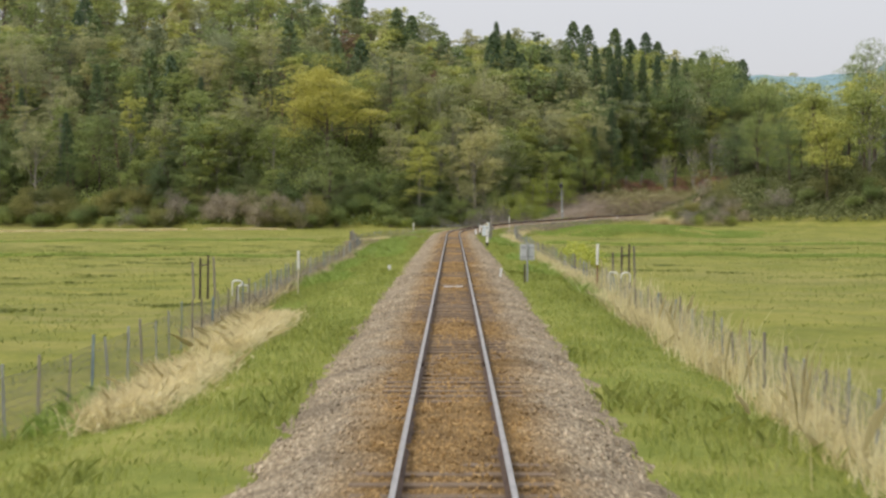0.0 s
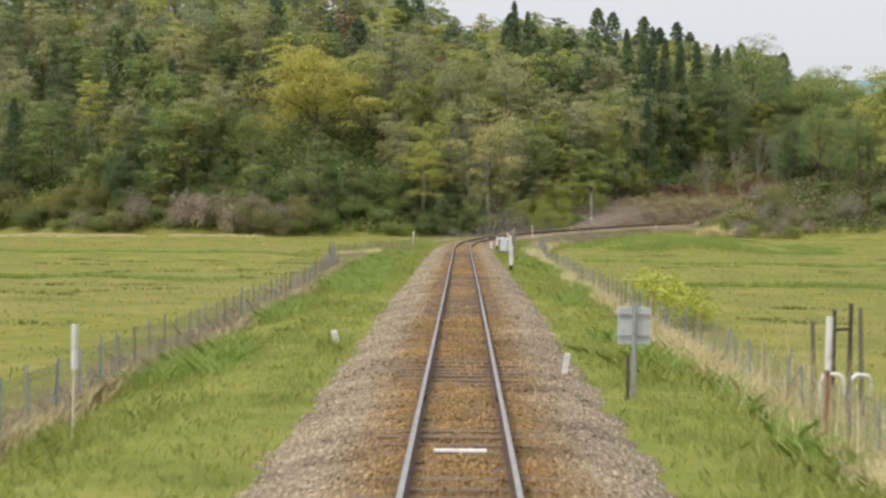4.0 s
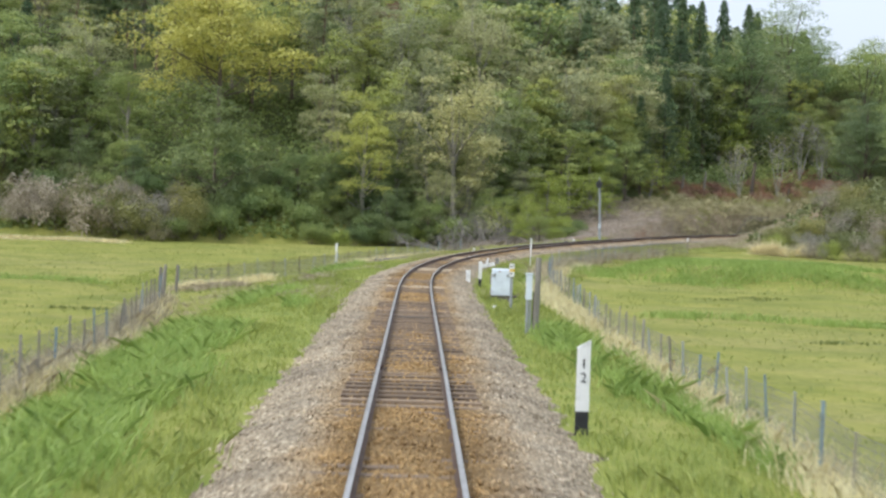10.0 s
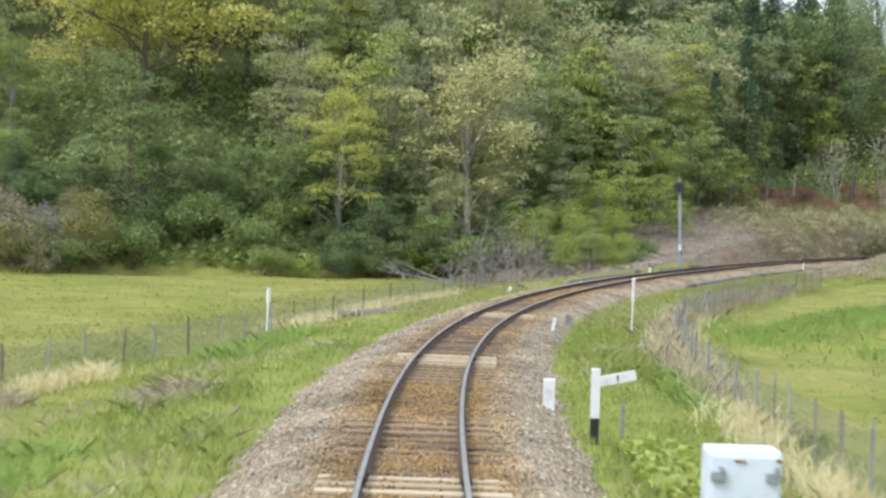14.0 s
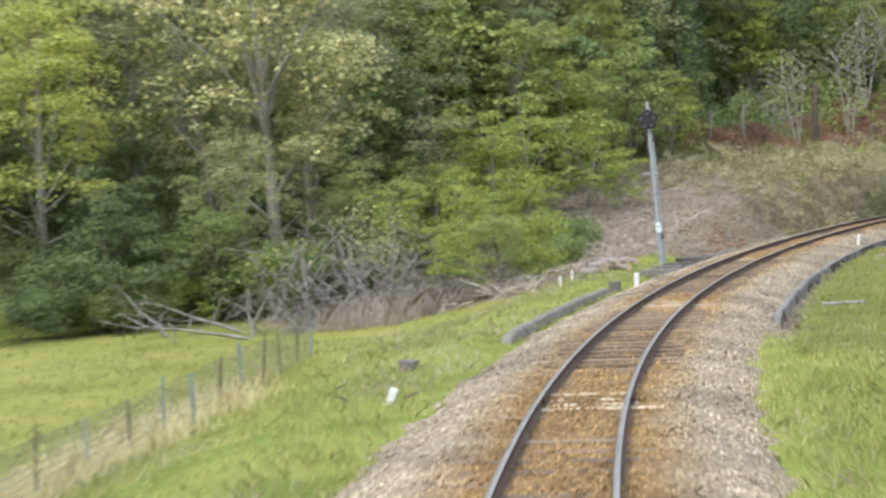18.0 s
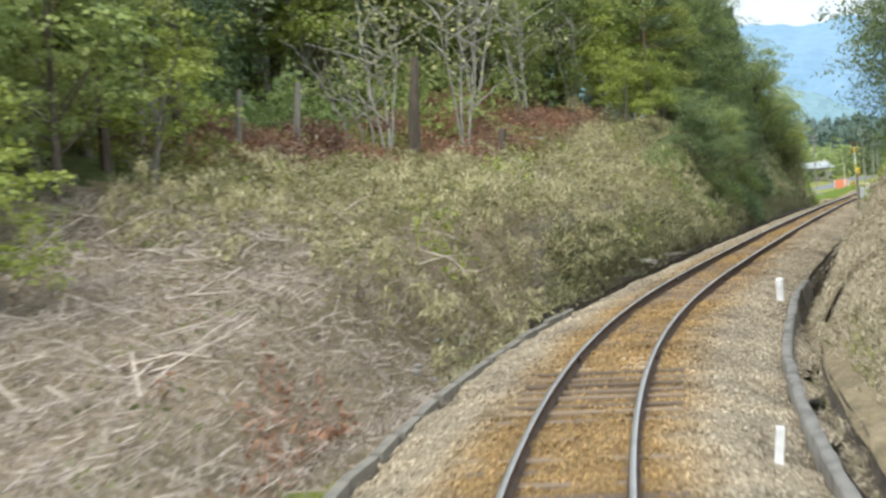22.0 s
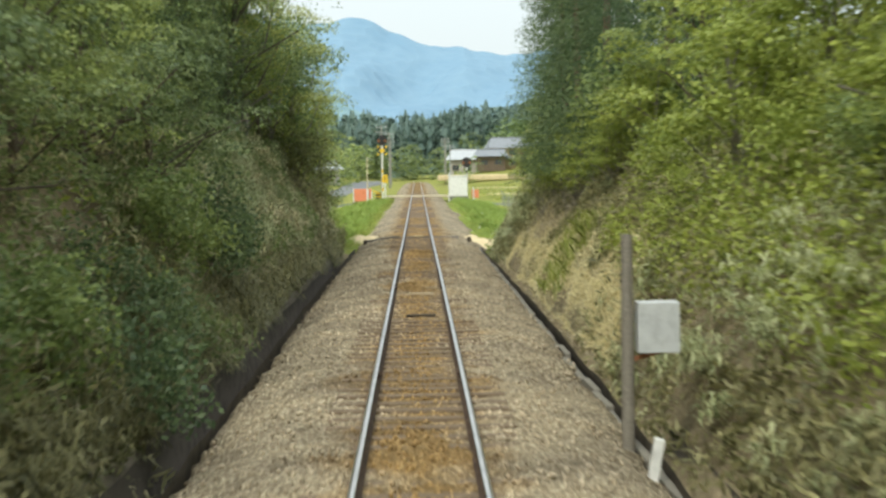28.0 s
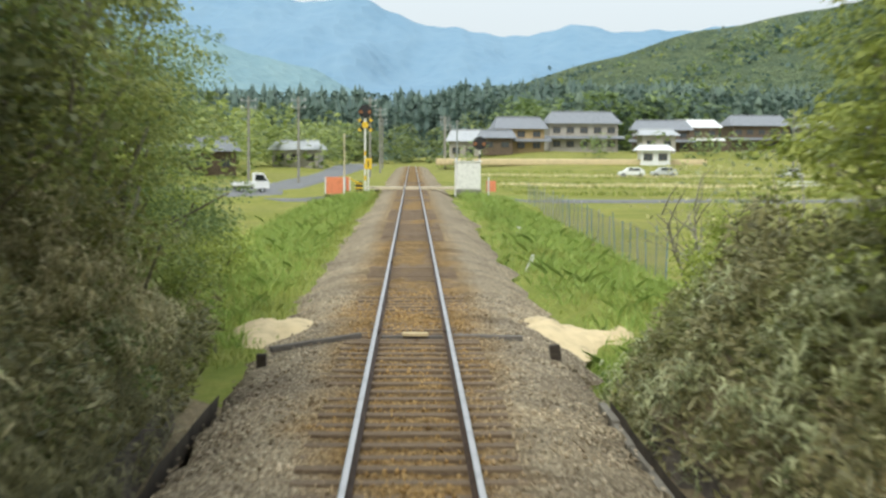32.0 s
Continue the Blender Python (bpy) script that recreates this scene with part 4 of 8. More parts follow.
# cleared slope over the cutting
for s, d, key, k in ((366, -12, "bare", 1.0), (377, -12, "bare", 0.95), (375, -14, "bare", 1.1), (386, -11.5, "bare", 0.8), (360, -14, "bare2", 0.9), (358, -12.6, "bare", 0.85)):
    p = spot(s, d)
    grow(key, p.x, p.y, k)
for i in range(90):
    p = spot(rnd.uniform(343, 386), -rnd.uniform(9.8, 16))
    grow("redfern", p.x, p.y, rnd.uniform(0.5, 1.0))
# trees that crowd the far end of the cutting
for s, d, key, k in ((384, -8.6, "edge2", 0.62), (389, -8, "edge2", 0.7), (391, -8.4, "pine2", 0.7), (396, -8.6, "near_mid", 0.8), (401, -8.4, "pine2", 0.8), (405, -8.2, "near_mid", 0.85), (409, -8.2, "near_dark", 0.85),
                     (413, -8.0, "near_mid", 0.8), (418, -7.8, "near_fresh", 0.8), (423, -6.8, "edge2", 0.8), (427, -5.5, "edge", 0.75), (394, -10, "near_dark", 0.7), (400, -10, "near_mid", 0.8), (407, -10, "near_dark", 0.75),
                     (414, -9.5, "near_mid", 0.75), (421, -9, "near_fresh", 0.85), (428, -9.5, "near_fresh", 0.75), (434, -9, "edge2", 0.7), (438, -8.4, "edge", 0.5), (431, -5.8, "shrub4", 0.9), (390, -13, "near_mid", 1.7),
                     (398, -14, "near_mid", 1.7), (406, -14, "pine", 0.7), (415, -14, "near_mid", 1.7), (424, -14, "fresh", 0.6)):
    p = spot(s, d)
    grow(key, p.x, p.y, k)
for s, d, key, k in ((352, 10, "edge2", 0.7), (358, 9, "edge", 0.7), (364, 8, "spring", 0.8), (369, 7.6, "edge2", 0.75), (374, 7.2, "spring", 0.85), (379, 7.0, "edge2", 0.8), (384, 6.8, "spring", 0.9), (389, 6.6, "spring", 0.85),
                     (394, 6.6, "edge2", 0.72), (399, 6.4, "spring", 0.8), (404, 6.4, "edge", 0.68), (408, 5.8, "shrub2", 0.9), (412, 5.0, "near_cedar", 0.75), (416, 4.8, "near_cedar", 0.8), (420, 4.8, "near_cedar", 0.75), (424, 5.4, "near_cedar", 0.7), (409, 6.2, "near_cedar", 0.85),
                     (428, 6.4, "edge2", 0.5), (431, 7, "grey2", 0.35), (434, 8.2, "grey2", 0.4), (416, 9, "cedar", 0.6), (422, 9.5, "cedar", 0.6), (340, 15, "near_mid", 0.95), (346, 7.8, "near_dark", 0.95), (352, 8.4, "near_dark", 0.8), (349, 12, "near_fresh", 0.9),
                     (356, 14, "fresh", 0.8), (364, 14, "near_mid", 1.25), (372, 13, "fresh", 0.75), (380, 13, "fresh", 0.75), (388, 13, "near_mid", 1.4), (397, 12, "fresh", 0.7), (405, 12, "near_dark", 0.8), (413, 13, "near_dark", 0.8),
                     (344, 22, "fresh", 0.9), (352, 24, "fresh", 0.95), (361, 24, "near_mid", 1.9), (371, 24, "fresh", 0.9), (382, 24, "near_mid", 1.9), (340, 32, "fresh", 0.9), (338, 27, "fresh", 0.6), (345, 29, "fresh2", 0.95), (352, 31, "grey", 0.9), (334, 35, "fresh2", 1.0), (330, 30, "fresh", 0.8), (336, 22, "near_mid", 0.9), (350, 36, "fresh2", 1.0), (362, 36, "fresh", 0.9), (346, 46, "fresh", 0.9),
                     (335, 42, "fresh2", 0.95), (333, 54, "fresh", 0.9), (329, 66, "fresh", 0.9), (356, 50, "near_mid", 1.9)):
    p = spot(s, d)
    grow(key, p.x, p.y, k)
for s, d, key, k in ((430, -6.4, "edge2", 0.95), (433, -7.6, "near_fresh", 0.75), (436, -6.6, "edge2", 0.8), (440, -6.6, "edge2", 0.75), (444, -6.4, "edge2", 0.6), (448, -6.4, "edge2", 0.6), (453, -6.2, "shrub2", 0.9), (456, -5.6, "shrub4", 0.8),
                     (438, -10, "near_mid", 0.75), (446, -10.5, "edge", 0.9), (455, -11, "edge", 0.8), (428, -4.6, "shrub", 0.8), (432, -4.4, "shrub", 0.6),
                     (430, 5.6, "edge2", 0.62), (434, 6.6, "shrub2", 0.9), (438, 7.6, "shrub", 0.7), (442, 8.2, "bare2", 0.5), (446, 8.6, "shrub", 0.6), (452, 9, "bare2", 0.5), (448, 12, "shrub4", 0.8), (440, 12, "edge2", 0.5), (428, 9, "edge", 0.8)):
    p = spot(s, d)
    grow(key, p.x, p.y, k)
for i in range(60):
    p = spot(rnd.uniform(324, 336), rnd.uniform(9, 80))
    grow(rnd.choice(("shrub", "shrub", "shrub2", "shrub3")), p.x, p.y, rnd.uniform(0.5, 1.0))

for s, d, key, k in ((372, -20, "near_mid", 1.6), (380, -19, "fresh", 0.9), (388, -18, "near_mid", 1.5), (395, -18, "fresh2", 0.95), (402, -18, "near_mid", 1.5), (384, -24, "grey", 0.9), (392, -24, "near_mid", 1.95), (376, -16, "grey2", 0.8), (383, -15.5, "near_fresh", 0.85), (388, -14.5, "grey2", 0.8),
                     (397, -11, "pine2", 0.75), (403, -11.5, "pine2", 0.8), (409, -11, "near_mid", 0.95), (416, -10.5, "pine2", 0.8), (422, -11, "near_mid", 0.9), (392, -10, "edge2", 1.0), (387, -10.2, "edge2", 0.95)):
    p = spot(s, d)
    grow(key, p.x, p.y, k)

for s, d, key, k in ((402, -7.8, "near_cedar", 0.62), (406, -8.6, "near_cedar", 0.75), (410.5, -7.8, "near_cedar", 0.7), (415, -8.4, "near_dark", 0.75), (420, -7.6, "near_fresh", 0.7), (425, -7.4, "near_fresh", 0.62), (398, -7.4, "near_dark", 0.55)):
    p = spot(s, d)
    grow(key, p.x, p.y, k)
for x, y, k in ((-27.5, 311.5, 1.2), (-25, 313, 1.0), (-30.5, 313.5, 1.3), (-22.8, 310.5, 0.9), (-33, 315, 1.2)):
    grow("shrub3", x, y, k)

# foliage that leans out at the end of the cutting
for s, d, key, k in ((431, -5.4, "near_fresh", 0.62), (436, -5.6, "near_fresh", 0.6), (441, -6.0, "near_fresh", 0.62), (446, -6.4, "near_mid", 0.55), (434, -7.4, "near_fresh", 0.8), (428, -5.2, "near_fresh", 0.6), (450, -5.4, "edge2", 0.5), (453, -5.8, "edge", 0.45), (440, -4.6, "shrub2", 0.6), (444, -4.8, "shrub4", 0.7),
                     (438, 6.0, "shrub4", 0.7), (433, 7.4, "near_fresh", 0.5), (429, 5.8, "near_mid", 0.5), (437, 5.2, "bare2", 0.36), (441, 6.6, "bare2", 0.4)):
    p = spot(s, d)
    grow(key, p.x, p.y, k)
rnd = random.Random(55)
for i in range(22):
    p = spot(rnd.uniform(318, 345), -rnd.uniform(15.2, 21))
    grow(rnd.choice(("edge2", "spring", "shrub4", "edge2", "near_fresh")), p.x, p.y, rnd.uniform(0.5, 0.85))
for i in range(16):
    p = spot(rnd.uniform(313, 326), rnd.uniform(9, 21))
    grow(rnd.choice(("shrub", "shrub", "shrub4", "shrub3")), p.x, p.y, rnd.uniform(0.45, 0.8))
for i in range(22):
    p = spot(rnd.uniform(345, 388), -rnd.uniform(16.5, 24))
    grow(rnd.choice(("edge2", "near_fresh", "near_grey", "edge2", "near_fresh")), p.x, p.y, rnd.uniform(0.55, 0.85))
# bare standing trunks
for x, y, h, r in ((31.4, 350.6, 2.7, 0.11), (37.8, 356.1, 4.2, 0.2), (28.5, 347.5, 2.2, 0.09), (42.5, 358.5, 1.6, 0.16), (24.5, 343, 3.0, 0.09)):
    ob = thing("tree_stump", Matrix.Translation((x, y, land1(x, y))), "tall bare broken trunk on the cleared slope", "tree stump")
    v, f = branched([[(0.06 * h * k * k, 0.03 * math.sin(5 * k), h * k - 0.3 * (k == 0), r * (1.25 - 0.45 * k)) for k in np.linspace(0, 1, 6)], [(0.02 * h, 0, h * 0.7, r * 0.4), (0.25, 0.05, h * 0.82, r * 0.3), (0.5, 0.1, h * 0.86, r * 0.1)]], 8)
    sheet("trunk", v, f, BARK if r > 0.15 else BARK_PALE, ob)
# white fallen trunks on the cleared slope
for s, d, L, tw in ((364, -10.2, 2.6, 70), (367, -10.6, 1.8, 95), (371, -11, 2.2, 80), (358, -10.8, 2.0, 50), (376, -11.4, 1.6, 100)):
    ob = thing("fallen_tree", stand(s, d, ground_under(s, d) + 0.35, tw), "bleached fallen trunk on the cleared slope", "fallen tree")
    part("wood", rods(((0, -L / 2, 0), (0.1, L / 2, 0.25), 0.09, 0.05), n=8), BARK_WHITE, ob)
    part("branch", rods(((0.02, 0.1, 0.1), (0.5, 0.6, 0.7), 0.035, 0.015), n=6), BARK_WHITE, ob)

for s, d, key, k in ((430, -4.7, "near_fresh", 0.7), (436, -5.0, "near_fresh", 0.68), (442, -5.4, "near_mid", 0.6), (400, -9.0, "near_mid", 1.05), (408, -9.0, "near_dark", 1.05), (416, -9.2, "near_mid", 1.0), (423, -8.8, "near_fresh", 0.9)):
    p = spot(s, d)
    grow(key, p.x, p.y, k)

# pale trees and low shrubs along the wood's foot near the curve
for x, y, k in ((3.5, 322, 0.78), (1.0, 320.5, 0.7), (6.0, 325, 0.85), (-2.0, 321.5, 0.75), (8.5, 328.5, 0.85)):
    grow("near_grey", x, y, k)
for i in range(16):
    x = -9 + i * 1.15
    grow(rnd.choice(("shrub2", "shrub5", "shrub2", "shrub4")), x, float(wood_edge(x)) - 1.6 + rnd.uniform(-0.6, 0.6), rnd.uniform(0.5, 0.75))
# dark crowns over the inner bank of the curve
for s, d, k in ((349, 6.6, 0.95), (355, 6.2, 0.9), (361, 7.0, 0.85)):
    p = spot(s, d)
    grow("near_dark", p.x, p.y, k)
for s, d, key, k in ((404, -8.0, "near_mid", 1.05), (412, -8.0, "near_dark", 1.0), (394, -9.6, "near_fresh", 0.95),
                     (414, -6.7, "near_cedar", 0.72), (419, -6.8, "near_cedar", 0.7), (408, -7.0, "near_cedar", 0.66), (426, 6.0, "near_cedar", 0.8), (418, 6.2, "near_cedar", 0.95),
                     (407, 4.7, "edge2", 0.34), (411, 4.6, "spring", 0.42), (415, 4.5, "near_fresh", 0.27), (418.5, 4.4, "edge2", 0.36), (422, 4.5, "near_fresh", 0.3), (425.5, 4.4, "spring", 0.46), (413, 4.1, "bare2", 0.24), (420, 4.0, "bare2", 0.22),
                     (424, -5.8, "near_fresh", 0.78), (420, -6.0, "near_mid", 0.82), (404, -8.2, "near_cedar", 0.9), (409, -8.0, "near_cedar", 0.95), (413.5, -7.8, "near_cedar", 0.9), (418, -8.0, "near_cedar", 0.85),
                     (449, 6.6, "bare2", 0.6), (445, 7.4, "bare2", 0.65), (454, 8.0, "edge2", 0.42), (447, 7.0, "shrub4", 0.8)):
    p = spot(s, d)
    grow(key, p.x, p.y, k)

for s, d, key, k in ((336, -15, "near_fresh", 0.85), (333, -14.2, "near_fresh", 0.62), (341, -15.2, "near_grey", 0.8), (346, -14.6, "near_mid", 0.75), (350, -15, "near_grey", 0.75), (339, -12.4, "spring", 0.75), (381, -13.4, "near_fresh", 0.6), (386, -13, "near_mid", 0.75), (379, -17, "near_mid", 0.95), (390, -15.5, "near_grey", 0.9)):
    p = spot(s, d)
    grow(key, p.x, p.y, k)

# ---- sleepers, plates and stones ----


def timber(name, dark, light):
    m = Mat(name, 0.9)
    co = m.coords("Object", (1.5, 14, 14))
    n = m.noise(2.2, co, 6, 0.7)
    r = m.rand(True)
    c = m.ramp(m.math("ADD", m.math("MULTIPLY", n, 0.7), m.math("MULTIPLY", r, 0.3)), [(0.25, dark), (0.75, light)])
    m.color(c)
    m.bump(n, 0.8, 0.02)
    return m.m


SLEEPER = timber("old_sleeper", (0.085, 0.062, 0.045), (0.30, 0.225, 0.15))
SLEEPER_NEW = timber("pale_sleeper", (0.30, 0.235, 0.15), (0.60, 0.50, 0.35))
OLD_TIMBER = timber("black_timber", (0.045, 0.04, 0.036), (0.24, 0.22, 0.20))


def sleeper_mesh():
    bm = boxes(((2.1, 0.2, 0.14), Matrix.Translation((0, 0, -0.07)), 0.012))
    for v in bm.verts:
        v.co.y += 0.006 * math.sin(v.co.x * 9)
    me = bpy.data.meshes.new("sleeper")
    bm.to_mesh(me)
    bm.free()
    return me


SLEEP_ME, SLEEP_NEW_ME = sleeper_mesh(), sleeper_mesh()
SLEEP_ME.materials.append(SLEEPER)
SLEEP_NEW_ME.materials.append(SLEEPER_NEW)
rnd = random.Random(2)
rest_v, rest_f = [], []
base_v = np.array([v.co[:] for v in SLEEP_ME.vertices])
base_f = [tuple(p.vertices) for p in SLEEP_ME.polygons]
s = S0 + 0.3
while s < 560:
    jd = np.abs(JOINTS - s).min()
    pale = jd < (1.0 if s > 240 else 0.75) and s > 226 and s < 331
    m = stand(s, rnd.uniform(-0.03, 0.03), (-0.155 if s < 190 else -0.137 if pale and s < 300 else -0.152 if pale else -0.146 if s < 330 else -0.162 if s < 395 else -0.157) + rnd.uniform(-0.012, 0.01), rnd.uniform(-0.9, 0.9)) @ pose(0, 0, 0, 0, math.degrees(at(s, CANT)), 0)
    if 192 <= s < 372 or pale:
        ob = new("sleeper", SLEEP_NEW_ME if pale else SLEEP_ME)
        ob.parent = track
        ob.matrix_world = m
        if pale:
            ob["label"] = "newer pale sleeper at a rail joint"
    else:
        n0 = len(rest_v)
        rest_v += [m @ Vector(v) for v in base_v]
        rest_f += [tuple(i + n0 for i in f) for f in base_f]
    s += 0.46 if jd < 1.2 else 0.625
tagged(sheet("buried_sleeper", rest_v, rest_f, SLEEPER, track), "weathered sleepers half sunk in stained ballast", kind="stuff")


def fishplate(s, side):
    bm = bmesh.new()
    for k in (-1, 1):
        box(bm, (0.028, 0.56, 0.075), Matrix.Translation((k * 0.03, 0, -0.085)), 0.006)
        for y in (-0.2, -0.07, 0.07, 0.2):
            rod(bm, (k * 0.04, y, -0.085), (k * 0.068, y, -0.085), 0.016, n=6)
    ob = part("fishplate", bm, RAIL_SIDE, track)
    ob.matrix_world = stand(s, side * 0.566, -at(s, CANT) * side * 0.566)


for j in JOINTS:
    if 85 < j < 470:
        fishplate(j, -1)
        fishplate(j, 1)


def stone_mat():
    m = Mat("loose_stone", 0.9, 0, 0.2)
    co = m.coords("Object")
    isl = m.rand(False)
    sep = m.n.new("ShaderNodeSeparateXYZ")
    m.l.new(m.coords("UV"), sep.inputs[0])
    fresh = m.ramp(m.math("MULTIPLY", m.math("SUBTRACT", sep.outputs[1], 338.0), 0.0085), [(0.1, (0, 0, 0)), (0.4, (1, 1, 1)), (0.6, (1, 1, 1)), (0.85, (0, 0, 0))])
    fresh = m.math("MULTIPLY", fresh, m.ramp(m.noise(0.5, co, 4), [(0.36, (0.2, 0.2, 0.2)), (0.6, (1.0, 1.0, 1.0))]))
    off = m.math("ADD", m.math("ABSOLUTE", sep.outputs[0]), m.math("ADD", m.math("MULTIPLY", m.noise(0.45, co, 5, 0.7), 1.25), fresh))
    rust = m.ramp(m.math("MULTIPLY", off, 0.4), [(0.58, (1, 1, 1)), (0.86, (0.08, 0.08, 0.08))])
    grey = m.ramp(isl, [(0.0, (0.19, 0.16, 0.115)), (0.5, (0.43, 0.365, 0.27)), (1.0, (0.60, 0.53, 0.41))])
    brown = m.ramp(isl, [(0.0, (0.17, 0.105, 0.042)), (0.5, (0.36, 0.24, 0.105)), (1.0, (0.44, 0.31, 0.145))])
    m.color(m.mix(1.0, m.mix(rust, grey, brown), blotches(m, co), "MULTIPLY"))
    m.bump(m.noise(60, co, 3), 0.4, 0.01)
    return m.m


def loose_stones(n):
    rng = np.random.default_rng(17)
    s = rng.uniform(88, 446, n)
    d = rng.normal(0, 1.35, n)
    keep = (np.abs(d) < 2.55) & (np.abs(np.abs(d) - 0.566) > 0.1)
    s, d = s[keep], d[keep]
    n = len(s)
    z = np.interp(np.abs(d), *zip(*BED)) + heaped(s, d) - 0.008
    X, Y, H, Z, CA = (np.interp(s, SG, a) for a in (CX, CY, HEAD, CZ, CANT))
    c = np.stack([X + d * np.cos(H), Y + d * np.sin(H), Z + z - np.sin(CA) * d + rng.uniform(0.0, 0.03, n)], 1)
    octa = np.array([(1, 0, 0), (-1, 0, 0), (0, 1, 0), (0, -1, 0), (0, 0, 1), (0, 0, -1)], float)
    r = rng.uniform(0.013, 0.034, (n, 1, 1)) * rng.uniform(0.6, 1.3, (n, 1, 3))
    v = octa[None] * r * rng.uniform(0.75, 1.25, (n, 6, 1))
    a = rng.uniform(0, 6.28, (n, 1))
    ca, sa = np.cos(a), np.sin(a)
    t = rng.uniform(-0.6, 0.6, (n, 1))
    x, y, zz = v[..., 0], v[..., 1], v[..., 2]
    y, zz = y * np.cos(t) - zz * np.sin(t), y * np.sin(t) + zz * np.cos(t)
    v = np.stack([x * ca - y * sa, x * sa + y * ca, zz], -1) + c[:, None]
    tri = np.array([(0, 2, 4), (2, 1, 4), (1, 3, 4), (3, 0, 4), (2, 0, 5), (1, 2, 5), (3, 1, 5), (0, 3, 5)])
    f = (tri[None] + (np.arange(n) * 6)[:, None, None]).reshape(-1, 3)
    uv = np.repeat(np.stack([d, s], 1), 6, 0)
    ob = sheet("ballast_stone", v.reshape(-1, 3), f, stone_mat(), uv=uv)
    tagged(ob, "loose angular ballast stones, rusty near the rails", "ballast", kind="stuff")


loose_stones(125000)

# ---- grass, straw and leaf cover ----


FOOT_LEFT = [(-4.75, 1.62), (-4.2, 1.05), (-3.75, 0.52), (-3.5, 0.2), (-3.2, -0.16), (-3.02, -0.5)]  # earth above the drain


def surface(s, d):
    X, Y, H = (np.interp(s, SG, a) for a in (CX, CY, HEAD))
    x, y = X + d * np.cos(H), Y + d * np.sin(H)
    z = land(x, y)
    foot = np.interp(s, SG, CZ) + np.interp(d, *zip(*FOOT_LEFT)) - 1.4 * (1 - ease(s, 338, 347) * ease(-s, -434, -425))
    return np.stack([x, y, np.where((s > 339) & (s < 433) & (d > -4.6) & (d < -3.02), np.maximum(z, foot), z)], 1)


def blades(name, base, height, width, spread, per, material, seed, label, category, lean=0.35):
    """Tufts of bent blades on base points; one object of kind stuff."""
    rng = np.random.default_rng(seed)
    n = len(base)
    b = np.repeat(base, per, 0) + np.concatenate([rng.normal(scale=spread, size=(n * per, 2)), np.full((n * per, 1), 0.015)], 1)
    h = np.repeat(height, per) * rng.uniform(0.55, 1.25, n * per)
    a = rng.uniform(0, 6.28, n * per)
    w = width * rng.uniform(0.6, 1.3, n * per)
    side = np.stack([np.cos(a) * w, np.sin(a) * w, 0 * a], 1)
    ln = rng.normal(scale=lean, size=(n * per, 2)) * h[:, None]
    mid = b + np.concatenate([ln * 0.35, (h * 0.6)[:, None]], 1)
    tip = b + np.concatenate([ln * 1.2, h[:, None]], 1)
    v = np.stack([b - side, b + side, mid + side * 0.75, tip, mid - side * 0.75], 1).reshape(-1, 3)
    f = np.arange(5 * n * per).reshape(-1, 5)
    ob = sheet(name, v, f, material)
    return tagged(ob, label, category, kind="stuff")


def patchy(s, d, seed, size=2.4):
    w = s + 1.3 * np.sin(d * 2.3 + s / size * 0.7)
    q = d + 0.5 * np.sin(s * 0.9 / size + seed)
    k = np.sin(w / size + seed) * np.sin(q * 2.6 / size + 0.6 * seed) + 0.55 * np.sin(w / size / 2.7 + q * 1.3 + seed) + 0.3 * np.sin(w * 2.9 / size) * np.cos(q * 4.1)
    return k


rng = np.random.default_rng(40)


parts_s, parts_d = [], []
for n, s0, s1, d0, d1 in ((15000, 88, 335, -7.2, -2.35), (9500, 88, 330, 2.35, 5.2), (5000, 230, 320, 2.4, 7.0), (4200, 436, 535, -7, -2.4), (4200, 436, 535, 2.4, 7), (3500, 240, 300, -16, -6)):
    s, d = rng.uniform(s0, s1, n), rng.uniform(d0, d1, n)
    parts_s.append(s)
    parts_d.append(d)
vs_, vd_ = np.concatenate(parts_s), np.concatenate(parts_d)
bare_ = (vs_ > 304) & (vs_ < 345) & (vd_ < -np.interp(vs_, [304, 309, 312, 316, 320, 325], [11, 9, 5.8, 3.8, 3.0, 2.5]))
vs_, vd_ = vs_[~bare_], vd_[~bare_]
k_ = patchy(vs_, vd_, 1.0)
base = surface(vs_, vd_)
pale_ = (vs_ >= 262) & (vs_ < 400)
short = (k_ < 0.75) & ~pale_
tall_ = ~short & ~pale_
blades("verge_grass", base[short], np.clip(0.12 + 0.06 * k_[short], 0.07, 0.22) + 0.06 * (vs_[short] > 296) * (vd_[short] < 0), 0.013, 0.14, 5, LEAF["grass"], 41, "short bright green grass on the trackside verge", "grass")
blades("tall_grass", base[tall_], np.full(tall_.sum(), 0.22), 0.013, 0.14, 8, LEAF["grass"], 42, "rank green grass tufts on the verge", "grass", 0.5)
blades("verge_grass", base[pale_], np.clip(0.12 + 0.05 * k_[pale_], 0.07, 0.2), 0.012, 0.16, 6, LEAF["drygrass"], 45, "pale yellow-green grass on the banks of the curve", "grass", 0.5)


